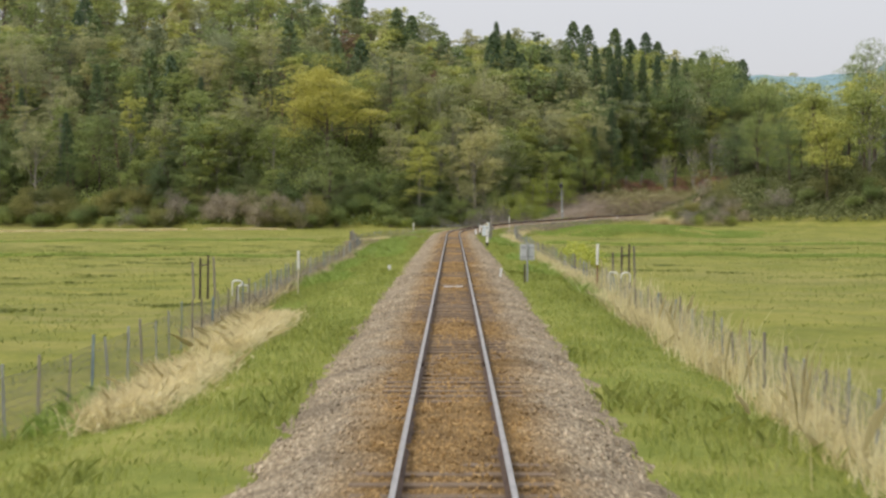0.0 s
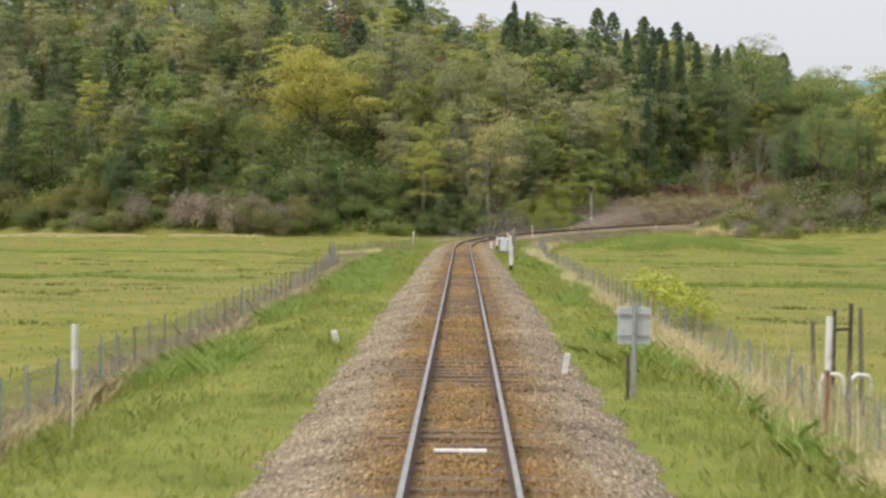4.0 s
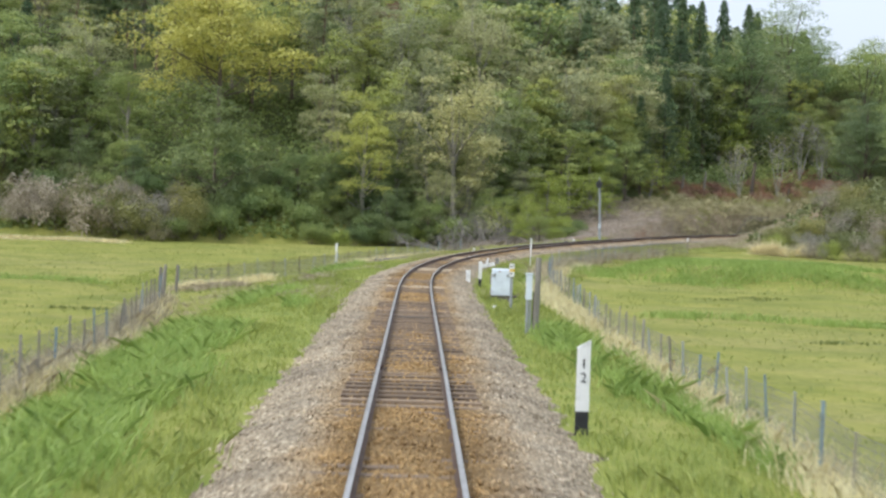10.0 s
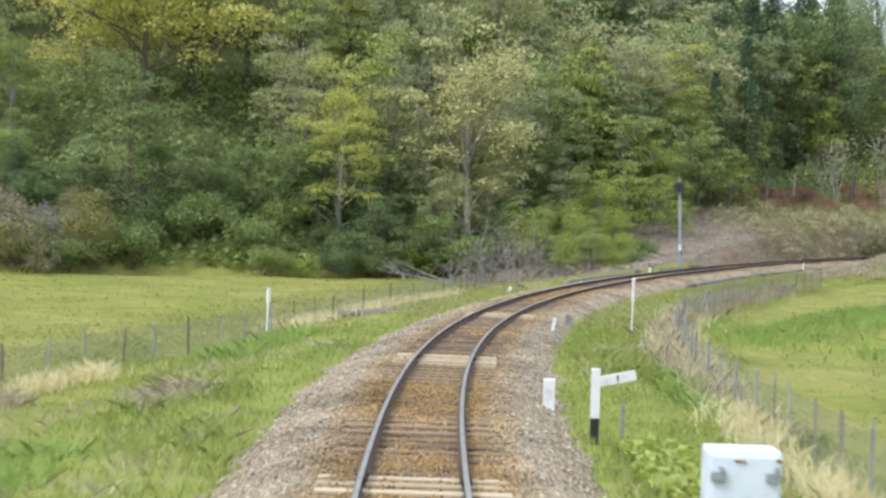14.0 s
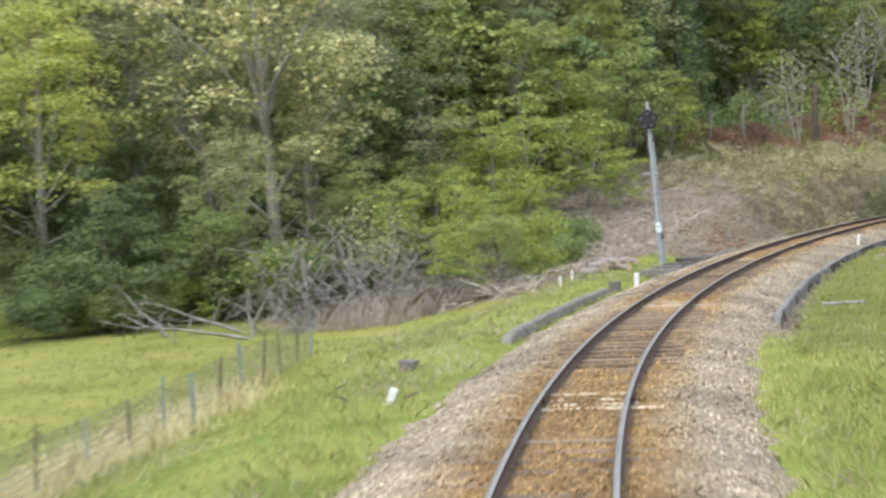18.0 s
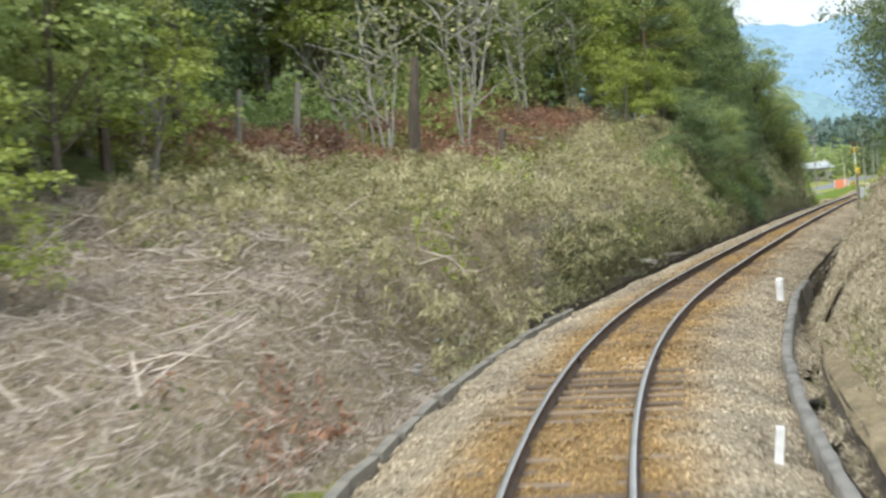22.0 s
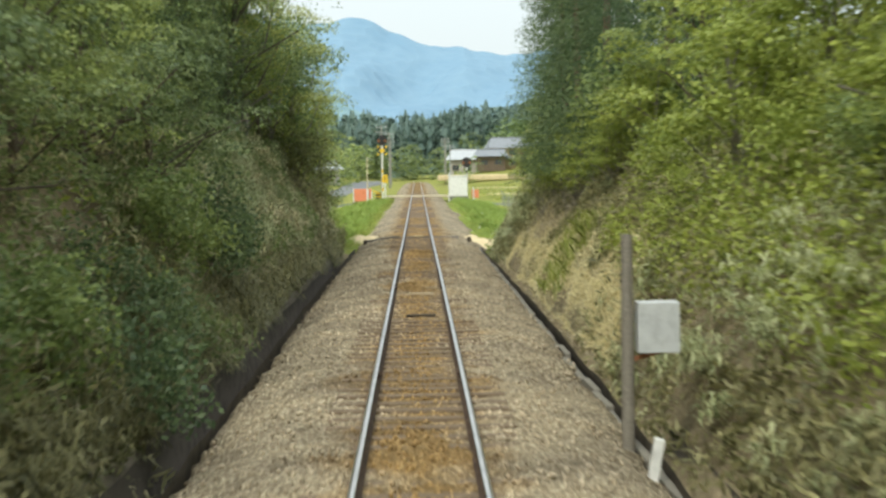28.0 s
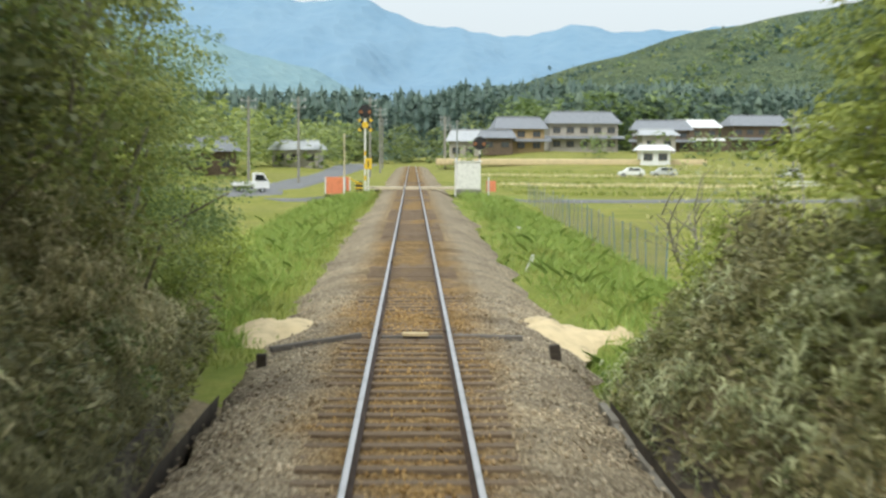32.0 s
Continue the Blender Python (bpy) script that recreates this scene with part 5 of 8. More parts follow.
ps, pd_ = np.concatenate([rng.uniform(88, 262, 9500), rng.uniform(88, 262, 6000)]), np.concatenate([rng.uniform(-7.0, -3.4, 9500), rng.uniform(3.3, 5.1, 6000)])
ps, pd_ = np.concatenate([ps, rng.uniform(438, 534, 2600)]), np.concatenate([pd_, rng.uniform(2.9, 7.4, 2600) * rng.choice([-1, 1], 2600)])
rank = (ps > 400) | (patchy(ps, pd_, 5.3, 3.4) + 0.35 * np.sin(ps / 23.0) > 0.8 - 0.3 * (np.abs(pd_) > 4.6) - 0.55 * ((ps > 188) & (ps < 238) & (pd_ < -3.8)))
blades("rank_grass", surface(ps[rank], pd_[rank]), 0.2 + 0.2 * np.random.default_rng(44).uniform(0, 1, rank.sum()), 0.014, 0.17, 12, LEAF["tallgrass"], 43, "lush dark green grass clumps on the verge", "grass", 0.6)


def strip(n, seed, *runs):
    """Points scattered round runs of (s0, d0, s1, d1, half width)."""
    rng = np.random.default_rng(seed)
    ss, dd = [], []
    tot = sum(abs(r[2] - r[0]) + abs(r[3] - r[1]) for r in runs)
    for s0, d0, s1, d1, w in runs:
        m = int(n * (abs(s1 - s0) + abs(d1 - d0)) / tot)
        k = rng.uniform(0, 1, m)
        ss.append(s0 + (s1 - s0) * k + rng.normal(scale=0.2, size=m))
        dd.append(d0 + (d1 - d0) * k + rng.normal(scale=w, size=m))
    s, d = np.concatenate(ss), np.concatenate(dd)
    keep = patchy(s, d, seed * 0.7, 1.6) > -0.75
    return surface(s[keep], d[keep])


dry = strip(3400, 51, (88, 5.3, 244, 5.4, 0.22), (244, 5.7, 275, 5.1, 0.3), (242, -10.8, 251, -8.2, 0.15), (264, -7.0, 292, -8.0, 0.4))
blades("dry_grass", dry, np.full(len(dry), 0.44), 0.013, 0.2, 10, LEAF["straw"], 52, "dry straw-coloured grass along the fences", "grass", 0.35)
left_dry = strip(1900, 58, (120, -6.95, 180, -7.05, 0.14), (180, -7.05, 214, -7.85, 0.16), (214, -7.85, 234.5, -9.9, 0.2))
blades("dry_grass", left_dry, np.full(len(left_dry), 0.4), 0.013, 0.18, 9, LEAF["straw"], 59, "dry straw-coloured grass at the foot of the fence", "grass", 0.4)
pile = strip(1500, 53, (100.5, -5.1, 119, -4.9, 0.2), (118, -5.05, 122, -5.4, 0.25))
heap_at = np.repeat(pile, 22, 0) + np.random.default_rng(54).normal(size=(len(pile) * 22, 3)) * np.array([0.24, 0.3, 0.0])
heap_at[:, 2] = land(heap_at[:, 0], heap_at[:, 1]) + np.random.default_rng(55).uniform(0, 0.32, len(heap_at))
blades("straw_tuft", pile, np.full(len(pile), 0.42), 0.011, 0.25, 9, LEAF["straw"], 57, "bleached straw standing on the bank", "straw", 0.6)
tagged(sheet("straw_heap", *kites(heap_at, 0.3, 0.02, np.random.default_rng(56), 0.6), LEAF["straw"]), "bleached heap of cut straw on the bank", "straw", kind="stuff")
reed = strip(560, 55, (88, 5.4, 142, 5.9, 0.4))
blades("reed", reed, np.full(len(reed), 1.15), 0.006, 0.15, 4, LEAF["straw"], 56, "tall thin dry reeds beside the fence", "reeds", 0.18)
# lines of rank grass on the low banks between fields


def field_lines(n, seed, *runs):
    rng = np.random.default_rng(seed)
    out = []
    for x0, y0, x1, y1, w, m in runs:
        k = rng.uniform(0, 1, m)
        x, y = x0 + (x1 - x0) * k + rng.normal(scale=w, size=m), y0 + (y1 - y0) * k + rng.normal(scale=w, size=m)
        out.append(np.stack([x, y, land(x, y)], 1))
    return np.concatenate(out)


fl = field_lines(0, 60, (9, 197, 60, 200, 0.35, 1500), (14, 262, 34, 262, 0.8, 1200), (12, 268, 34, 276, 2.6, 5200), (-14, 244, -60, 242, 0.5, 1400), (-13, 204, -50, 206, 0.3, 700), (9, 233, 60, 236, 0.4, 1000))
blades("levee_grass", fl, np.full(len(fl), 0.28), 0.018, 0.22, 6, LEAF["tallgrass"], 61, "rank green grass on low banks between fields", "grass", 0.4)


pale = field_lines(0, 65, (-75, 297, -38, 301, 0.7, 1300), (-34, 304, -24, 303, 0.5, 250))
blades("dry_grass", pale, np.full(len(pale), 0.32), 0.03, 0.3, 6, LEAF["straw"], 66, "dry pale grass at the far edge of the field", "grass", 0.6)


def field_tufts(n, seed):
    rng = np.random.default_rng(seed)
    x, y = rng.uniform(-55, 55, n), rng.uniform(110, 312, n)
    s, d = along(x, y)
    keep = (np.abs(d) > 8) & (y < wood_edge(x) - 2) & (s < 318)
    x, y = x[keep], y[keep]
    return np.stack([x, y, land(x, y)], 1)


crng = np.random.default_rng(67)
cx, cy = np.concatenate([crng.uniform(-42, -10, 90), crng.uniform(10, 40, 36)]), np.concatenate([crng.uniform(105, 235, 90), crng.uniform(110, 250, 36)])
cx, cy = np.repeat(cx, 16) + crng.normal(scale=0.75, size=16 * len(cx)), np.repeat(cy, 16) + crng.normal(scale=0.18, size=16 * len(cy))
cs_, cd_ = along(cx, cy)
cx, cy = cx[np.abs(cd_) > 8.5], cy[np.abs(cd_) > 8.5]
blades("field_clump", np.stack([cx, cy, land(cx, cy)], 1), np.full(len(cx), 0.13), 0.02, 0.2, 6, LEAF["clod"], 68, "darker clumps scattered over the fields", "grass", 0.6)
ft = field_tufts(15000, 63)
blades("field_grass", ft, np.full(len(ft), 0.10), 0.02, 0.45, 5, LEAF["fieldgrass"], 64, "sparse yellowish young grass over the fallow fields", "grass", 0.5)


def leaf_cover(name, n, s0, s1, d0, d1, length, width, lift, material, seed, label, keep=None):
    rng = np.random.default_rng(seed)
    s, d = rng.uniform(s0, s1, n), rng.uniform(d0, d1, n)
    if keep is not None:
        q = keep(s, d)
        s, d = s[q], d[q]
    p = surface(s, d)
    lump = 0.5 + 0.5 * patchy(s, d, seed * 0.3, 1.1)
    p[:, 2] += rng.uniform(0, 1, len(s)) ** 0.7 * lift * (0.35 + np.clip(lump, 0, 1.2)) + 0.5 * lift * np.clip(patchy(s, d, seed * 0.9, 2.1), -0.2, 1)
    v, f = kites(p, length, width, rng, 0.35)
    return tagged(sheet(name, v, f, material), label, "undergrowth", kind="stuff")


leaf_cover("bamboo_grass", 70000, 326, 436, -10.5, -2.8, 0.19, 0.045, 0.75, LEAF["sasa"], 71, "dense pale-edged bamboo grass on the cutting bank", lambda s, d: (s > 330 - 0.35 * (d + 7) + 1.5 * np.sin(d * 3)) & (s < 386 + 3 * np.sin(d * 2)))
leaf_cover("bamboo_grass", 50000, 352, 436, 2.8, 8.5, 0.19, 0.045, 0.7, LEAF["sasa"], 72, "bamboo grass hanging over the cutting bank", lambda s, d: (s > 362 + (d - 3) * 1.5) & ~((s > 398) & (s < 424) & (d < 4.6)))
leaf_cover("bank_straw", 42000, 320, 372, 2.85, 8.0, 0.24, 0.03, 0.3, LEAF["bankstraw"], 73, "dry beige grass lying on the cutting bank", lambda s, d: s < 366 + (d - 3) * 1.5)
# dark leaves added here to imitate shade lying on the dry bank
leaf_cover("bamboo_grass", 24000, 396, 427, 3.1, 5.6, 0.19, 0.045, 0.45, LEAF["sasa"], 113, "dark leaf patches put in for shade on the dry grass", lambda s, d: patchy(s, d, 3.1, 1.5) > 0.05 - 0.2 * (d - 3.5))
leaf_cover("bank_straw", 15000, 396, 426, 2.9, 5.4, 0.2, 0.03, 0.2, LEAF["bankstraw"], 74, "dry grass and bare earth under the bank bushes")
leaf_cover("ivy", 46000, 372, 434, -6.0, -3.3, 0.11, 0.055, 0.9, LEAF["mid"], 75, "green creepers mixed through the bank undergrowth", lambda s, d: ~((s > 386) & (s < 403) & (d > -4.4 + 0.4 * np.sin(s * 1.3))))
leaf_cover("ivy", 34000, 374, 401, 3.6, 7.5, 0.11, 0.055, 1.1, LEAF["spring"], 76, "green creepers mixed through the bank undergrowth")
leaf_cover("hill_scrub", 22000, 340, 372, -16, -8.5, 0.22, 0.08, 0.6, LEAF["olive"], 77, "low olive scrub on the cleared slope")


def tussocks(name, n, s0, s1, d0, d1, per, length, width, lift, material, seed, label, keep=None):
    """Clumps of arching leaves that spring from one point each."""
    rng = np.random.default_rng(seed)
    s, d = rng.uniform(s0, s1, n), rng.uniform(d0, d1, n)
    if keep is not None:
        q = keep(s, d)
        s, d = s[q], d[q]
    n = len(s)
    c = surface(s, d)
    c[:, 2] += lift * (rng.uniform(0.1, 0.8, n) + 0.7 * np.clip(patchy(s, d, seed * 0.37, 1.3), -0.5, 1))
    big = rng.uniform(0.65, 1.3, n)
    m = n * per
    o, k = np.repeat(c, per, 0), np.repeat(big, per)
    a, e = rng.uniform(0, 6.2832, m), rng.uniform(0.1, 1.25, m)
    L = length * k * rng.uniform(0.6, 1.25, m)
    o = o + rng.normal(scale=0.07, size=(m, 3)) * k[:, None]
    ray = np.stack([np.cos(a) * np.cos(e), np.sin(a) * np.cos(e), np.sin(e)], 1)
    fall = np.stack([np.cos(a) * np.cos(e - 1.0), np.sin(a) * np.cos(e - 1.0), np.sin(e - 1.0)], 1)
    side = np.stack([-np.sin(a), np.cos(a), 0 * a], 1) * (width * rng.uniform(0.7, 1.3, m))[:, None]
    mid = o + ray * (L * 0.5)[:, None]
    tip = mid + fall * (L * 0.55)[:, None]
    v = np.stack([o, mid + side, tip, mid - side], 1).reshape(-1, 3)
    return tagged(sheet(name, v, np.arange(4 * m).reshape(m, 4), material), label, "undergrowth", kind="stuff")


def brush(n, seed):
    """Cut branches lying on the slope."""
    rng = np.random.default_rng(seed)
    s, d = rng.uniform(304, 336, n), -rng.uniform(2.6, 15.0, n)
    q = (d < -np.interp(s, [304, 309, 312, 316, 320, 325], [11, 9, 5.8, 3.8, 3.0, 2.6])) & ((s > 318) | (d > -11.5)) & (s < 332 + 0.5 * (-d - 5))
    s, d = s[q], d[q]
    p = surface(s, d)
    n = len(p)
    L = rng.uniform(0.12, 0.5, n)
    a = rng.uniform(0, 6.28, n)
    e = rng.normal(scale=0.42, size=n)
    t = np.stack([np.cos(a) * np.cos(e), np.sin(a) * np.cos(e), np.sin(e)], 1) * L[:, None]
    p[:, 2] += rng.uniform(0.02, 0.45, n)
    w = np.stack([-np.sin(a), np.cos(a), 0 * a], 1) * rng.uniform(0.005, 0.016, (n, 1))
    u = np.array([0, 0, 1.0]) * np.abs(w).sum(1, keepdims=True) * 0.9
    v = np.stack([p - w, p + w, p + u, p + t - w * 0.4, p + t + w * 0.4, p + t + u * 0.4], 1).reshape(-1, 3)
    tri = np.array([(0, 1, 4, 3), (1, 2, 5, 4), (2, 0, 3, 5)])
    f = (tri[None] + (np.arange(n) * 6)[:, None, None]).reshape(-1, 4)
    m = Mat("cut_branch", 0.9)
    m.color(m.ramp(m.rand(False), [(0, (0.14, 0.11, 0.085)), (0.5, (0.38, 0.315, 0.26)), (1, (0.62, 0.54, 0.46))]))
    tagged(sheet("cut_branch", v, f, m.m), "tangle of bleached cut branches on the slope", "brushwood", kind="stuff")


leaf_cover("hill_scrub", 26000, 322, 350, 6, 75, 0.5, 0.25, 0.9, LEAF["olive"], 78, "low olive scrub at the foot of the wooded spur")
leaf_cover("bamboo_grass", 20000, 424, 438, 3.4, 7.2, 0.19, 0.045, 0.85, LEAF["olive"], 79, "clump of bamboo grass at the end of the cutting")
leaf_cover("bamboo_grass", 14000, 426, 438, -7, -3.0, 0.19, 0.045, 0.9, LEAF["sasa"], 86, "clump of bamboo grass at the end of the cutting")
brush(17000, 80)
for s, d in ((317.2, 10.8), (316.2, 9.6), (318.6, 12.6)):
    tussocks("pampas_grass", 26, s - 0.9, s + 0.9, d - 0.8, d + 0.8, 40, 1.5, 0.012, 0.4, LEAF["straw"], int(s * 3), "pale clump of dry pampas grass in the scrub")
tussocks("bamboo_grass", 4200, 326, 436, -11.5, -2.9, 28, 0.28, 0.016, 0.8, LEAF["sasatuft"], 171, "arching tufts of pale-edged bamboo grass on the bank", lambda s, d: (s > 330 - 0.35 * (d + 7) + 1.5 * np.sin(d * 3)) & (s < 386 + 3 * np.sin(d * 2)))
tussocks("bamboo_grass", 2000, 352, 432, 3.0, 8.5, 28, 0.3, 0.017, 0.7, LEAF["sasagreen"], 172, "arching tufts of bamboo grass over the drain", lambda s, d: (s > 362 + (d - 3) * 1.5) & ~((s > 398) & (s < 424) & (d < 4.6)))
tussocks("bamboo_grass", 1500, 385, 436, -9, -3.3, 26, 0.3, 0.018, 0.95, LEAF["sasatuft"], 175, "pale-edged bamboo grass below the trees", lambda s, d: ~((s < 403) & (d > -4.4 + 0.4 * np.sin(s * 1.3))))
leaf_cover("bamboo_grass", 26000, 385, 436, -9, -3.4, 0.17, 0.04, 0.7, LEAF["sasagreen"], 176, "mid-green undergrowth below the trees", lambda s, d: ~((s < 403) & (d > -4.4 + 0.4 * np.sin(s * 1.3))))
tussocks("bamboo_grass", 4200, 344, 432, -4.1, -3.05, 22, 0.36, 0.014, 0.35, LEAF["sasa"], 177, "dull tufts hanging over the drain")
tussocks("bamboo_grass", 700, 405, 433, -7, -3.4, 26, 0.28, 0.017, 0.9, LEAF["sasagreen"], 178, "pale-edged bamboo grass at the lit end of the bank")
tussocks("bamboo_grass", 600, 428, 441, -6.6, -3.5, 28, 0.3, 0.016, 1.5, LEAF["sasatuft"], 179, "tall pale-edged bamboo grass at the cutting's end")
tussocks("dry_tuft", 900, 320, 372, 3.1, 8.0, 22, 0.36, 0.012, 0.3, LEAF["bankstraw"], 173, "tufts of dry beige grass on the cutting bank", lambda s, d: s < 366 + (d - 3) * 1.5)
tussocks("bamboo_grass", 420, 423, 438, 3.0, 7.0, 28, 0.3, 0.017, 1.0, LEAF["sasagreen"], 174, "tall tufts of bamboo grass at the cutting's end")


def big_branches(n, seed):
    rng = np.random.default_rng(seed)
    s, d = rng.uniform(307, 336, n), -rng.uniform(3.2, 11, n)
    q = d < -np.interp(s, [304, 311, 316, 322, 328], [6.8, 6.0, 5.0, 4.4, 4.2])
    paths = []
    for o in surface(s[q], d[q]):
        a, e, L, r = rng.uniform(0, 6.28), rng.normal(0.1, 0.3), rng.uniform(0.5, 1.7), rng.uniform(0.008, 0.024)
        t = np.array([math.cos(a), math.sin(a), math.sin(e)]) * L
        o = o + np.array([0, 0, rng.uniform(0.1, 0.45)])
        m = o + t * 0.5 + rng.normal(scale=0.1, size=3)
        paths.append([(*o, r), (*m, r * 0.8), (*(o + t), r * 0.35)])
    v, f = tubes(paths, 5)
    tagged(sheet("fallen_limb", v, f, PALE_WOOD), "pale stripped limbs among the cut brush", "brushwood", kind="stuff")


PALE_WOOD = bark("stripped_wood", (0.70, 0.60, 0.50))
big_branches(420, 90)
leaf_cover("brush_litter", 70000, 304, 335, -15, -2.7, 0.19, 0.016, 0.35, LEAF["twig"], 81, "pale dry twigs and litter on the cleared slope", lambda s, d: d < -np.interp(s, [304, 309, 312, 316, 320, 325], [11, 9, 5.8, 3.8, 3.0, 2.6]))

# leaves and straw that hang over the drains
leaf_cover("bank_fringe", 30000, 318, 372, 3.02, 3.6, 0.22, 0.03, 0.22, LEAF["bankstraw"], 82, "dry grass hanging over the drain")
leaf_cover("bank_fringe", 30000, 394, 424, 2.98, 3.45, 0.2, 0.03, 0.3, LEAF["straw"], 199, "dry beige grass hanging over the drain")
leaf_cover("bank_fringe", 22000, 396, 426, 3.04, 4.3, 0.2, 0.03, 0.22, LEAF["straw"], 99, "dry grass hanging over the drain")
leaf_cover("bank_fringe", 13000, 372, 436, 3.04, 3.5, 0.18, 0.05, 0.3, LEAF["sasa"], 83, "bamboo grass hanging over the drain", lambda s, d: (s < 398) | (s > 424))
# these leaves carry painted shade, not a darker kind of plant
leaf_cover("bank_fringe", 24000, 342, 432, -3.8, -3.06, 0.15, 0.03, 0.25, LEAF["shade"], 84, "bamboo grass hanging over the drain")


def underbrush(n, seed):
    """Low leaves between the trunks along the foot of the hill."""
    rng = np.random.default_rng(seed)
    x = rng.uniform(-80, 16, n)
    y = wood_edge(x) + 26 * rng.uniform(0, 1, n) ** 1.4
    s, d = along(x, y)
    q = (d < -13.5) | (s < 300)
    x, y = x[q], y[q]
    p = np.stack([x, y, land(x, y) + rng.uniform(0, 1.5, len(x)) * (0.6 + 0.4 * rumple(x, y, 2.3))], 1)
    v, f = kites(p, 0.5, 0.3, rng, 0.3)
    tagged(sheet("underbrush", v, f, LEAF["mid"]), "green undergrowth between the trunks", "undergrowth", kind="stuff")


underbrush(30000, 85)


DEAD_BARK = bark("dead_bark", (0.36, 0.33, 0.29))


def dead_limbs(s, d, seed, h):
    """A heap of grey dead branches that lean on one another."""
    rng = np.random.default_rng(seed)
    p = spot(s, d)
    ob = thing("dead_branches", Matrix.Translation((p.x, p.y, land1(p.x, p.y))), "grey tangle of dead branches at the wood's foot", "dead branches")
    for j in range(9):
        a = np.array([rng.normal(scale=1.4), rng.normal(scale=1.0), -0.1])
        b = a + np.array([rng.normal(scale=1.6), rng.normal(scale=0.8), rng.uniform(0.35, 1.0) * h])
        paths = [[(*(a + (b - a) * k + rng.normal(scale=0.06, size=3)), 0.06 * (1.1 - k)) for k in np.linspace(0, 1, 5)]]
        for i in range(6):
            k = rng.uniform(0.2, 0.95)
            o = a + (b - a) * k
            paths.append([(*o, 0.025), (*(o + rng.normal(scale=0.45, size=3)), 0.016), (*(o + rng.normal(scale=0.9, size=3)), 0.006)])
        v, f = branched(paths, 4)
        sheet("limb", v, f, DEAD_BARK, ob)


for s, d, seed, h in ((311.5, -13.2, 1, 3.6), (314, -14.2, 3, 4.6), (309.5, -12.0, 4, 2.0), (307.5, -12.6, 5, 3.0), (308.5, -14.5, 6, 3.8), (305.5, -13.5, 7, 2.4)):
    dead_limbs(s, d, seed, h)
blades("dead_grass", surface(np.random.default_rng(87).uniform(304, 311, 150), -np.random.default_rng(88).uniform(9.6, 12.2, 150)), np.full(150, 0.9), 0.008, 0.25, 9, LEAF["twig"], 89, "brown dead stems at the wood's foot", "dead stems", 0.3)

# grass on the lip of the drain and rows of growth over the far fields
rng = np.random.default_rng(95)
ls, ld = rng.uniform(286, 317, 2800), rng.uniform(3.12, 4.3, 2800)
lip = surface(ls, ld)
lip[:, 2] = np.maximum(lip[:, 2], np.interp(ls, SG, CZ) - 0.46)
blades("lip_grass", lip, np.full(2800, 0.13), 0.012, 0.16, 7, LEAF["drygrass"], 96, "bright green grass on the lip of the drain", "grass")
far_rows = []
for s0, d0, d1, w, n in ((556, 9, 70, 0.5, 420), (578, 9, 80, 0.6, 420), (604, 9, 90, 1.4, 700), (640, 9, 100, 0.7, 450), (668, 9, 100, 1.2, 500), (572, -60, -22, 0.8, 300), (610, -60, -20, 0.8, 300)):
    far_rows.append(surface(s0 + rng.normal(scale=w, size=n), rng.uniform(d0, d1, n)))
far_rows = np.concatenate(far_rows)
blades("levee_grass", far_rows, np.full(len(far_rows), 0.4), 0.05, 0.35, 4, LEAF["grass"], 97, "rank grass on the low banks between far fields", "grass", 0.4)
pale_rows = np.concatenate([surface(rng.uniform(586, 600, 900), rng.uniform(10, 70, 900)), surface(rng.uniform(650, 662, 700), rng.uniform(10, 90, 700))])
blades("stubble", pale_rows, np.full(len(pale_rows), 0.3), 0.06, 0.5, 5, LEAF["straw"], 98, "pale stubble in strips across the far fields", "stubble", 0.5)


def rocks(n, seed, s0, s1, d0, d1):
    rng = np.random.default_rng(seed)
    for i in range(n):
        s, d = rng.uniform(s0, s1), rng.uniform(d0, d1)
        bm = bmesh.new()
        bmesh.ops.create_icosphere(bm, subdivisions=1, radius=rng.uniform(0.07, 0.17))
        for v in bm.verts:
            v.co *= rng.uniform(0.72, 1.2)
            v.co.z *= 0.7
        ob = part("rock", bm, ROCK, None)
        ob.matrix_world = stand(s, d, ground_under(s, d) + 0.06, rng.uniform(0, 180))
        tagged(ob, "grey broken rock at the foot of the slope", "rock", "rocks beside the kerb")


ROCK = plain("rock", (0.36, 0.35, 0.34), 0.9, 0, 0.25, 5, 0.5)
rocks(26, 5, 329.5, 334.5, -3.9, -2.75)

gs, gd = rng.uniform(404.5, 409, 160), rng.uniform(3.2, 4.3, 160)
blades("bank_grass", surface(gs, gd), np.full(160, 0.3), 0.014, 0.16, 12, LEAF["grass"], 100, "tuft of bright green grass on the bank", "grass", 0.5)

leaf_cover("bamboo_grass", 7000, 334, 404, -9.5, -3.2, 0.2, 0.035, 0.95, LEAF["bankstraw"], 101, "withered pale blades through the bamboo grass")
leaf_cover("creeper", 15000, 334, 404, -9.5, -3.2, 0.16, 0.08, 0.85, LEAF["spring"], 102, "yellow-green creepers in patches on the bank", lambda s, d: patchy(s, d, 4.0, 1.7) > 0.62)
leaf_cover("creeper", 7000, 352, 396, 3.4, 8, 0.16, 0.08, 0.85, LEAF["spring"], 103, "yellow-green creepers in patches on the bank", lambda s, d: patchy(s, d, 2.0, 1.7) > 0.6)
vs2, vd2 = rng.uniform(226, 318, 3400), np.concatenate([rng.uniform(-9, -2.6, 2400), rng.uniform(2.6, 5.2, 1000)])
keep2 = patchy(vs2, vd2, 2.6, 3.0) > 0.1
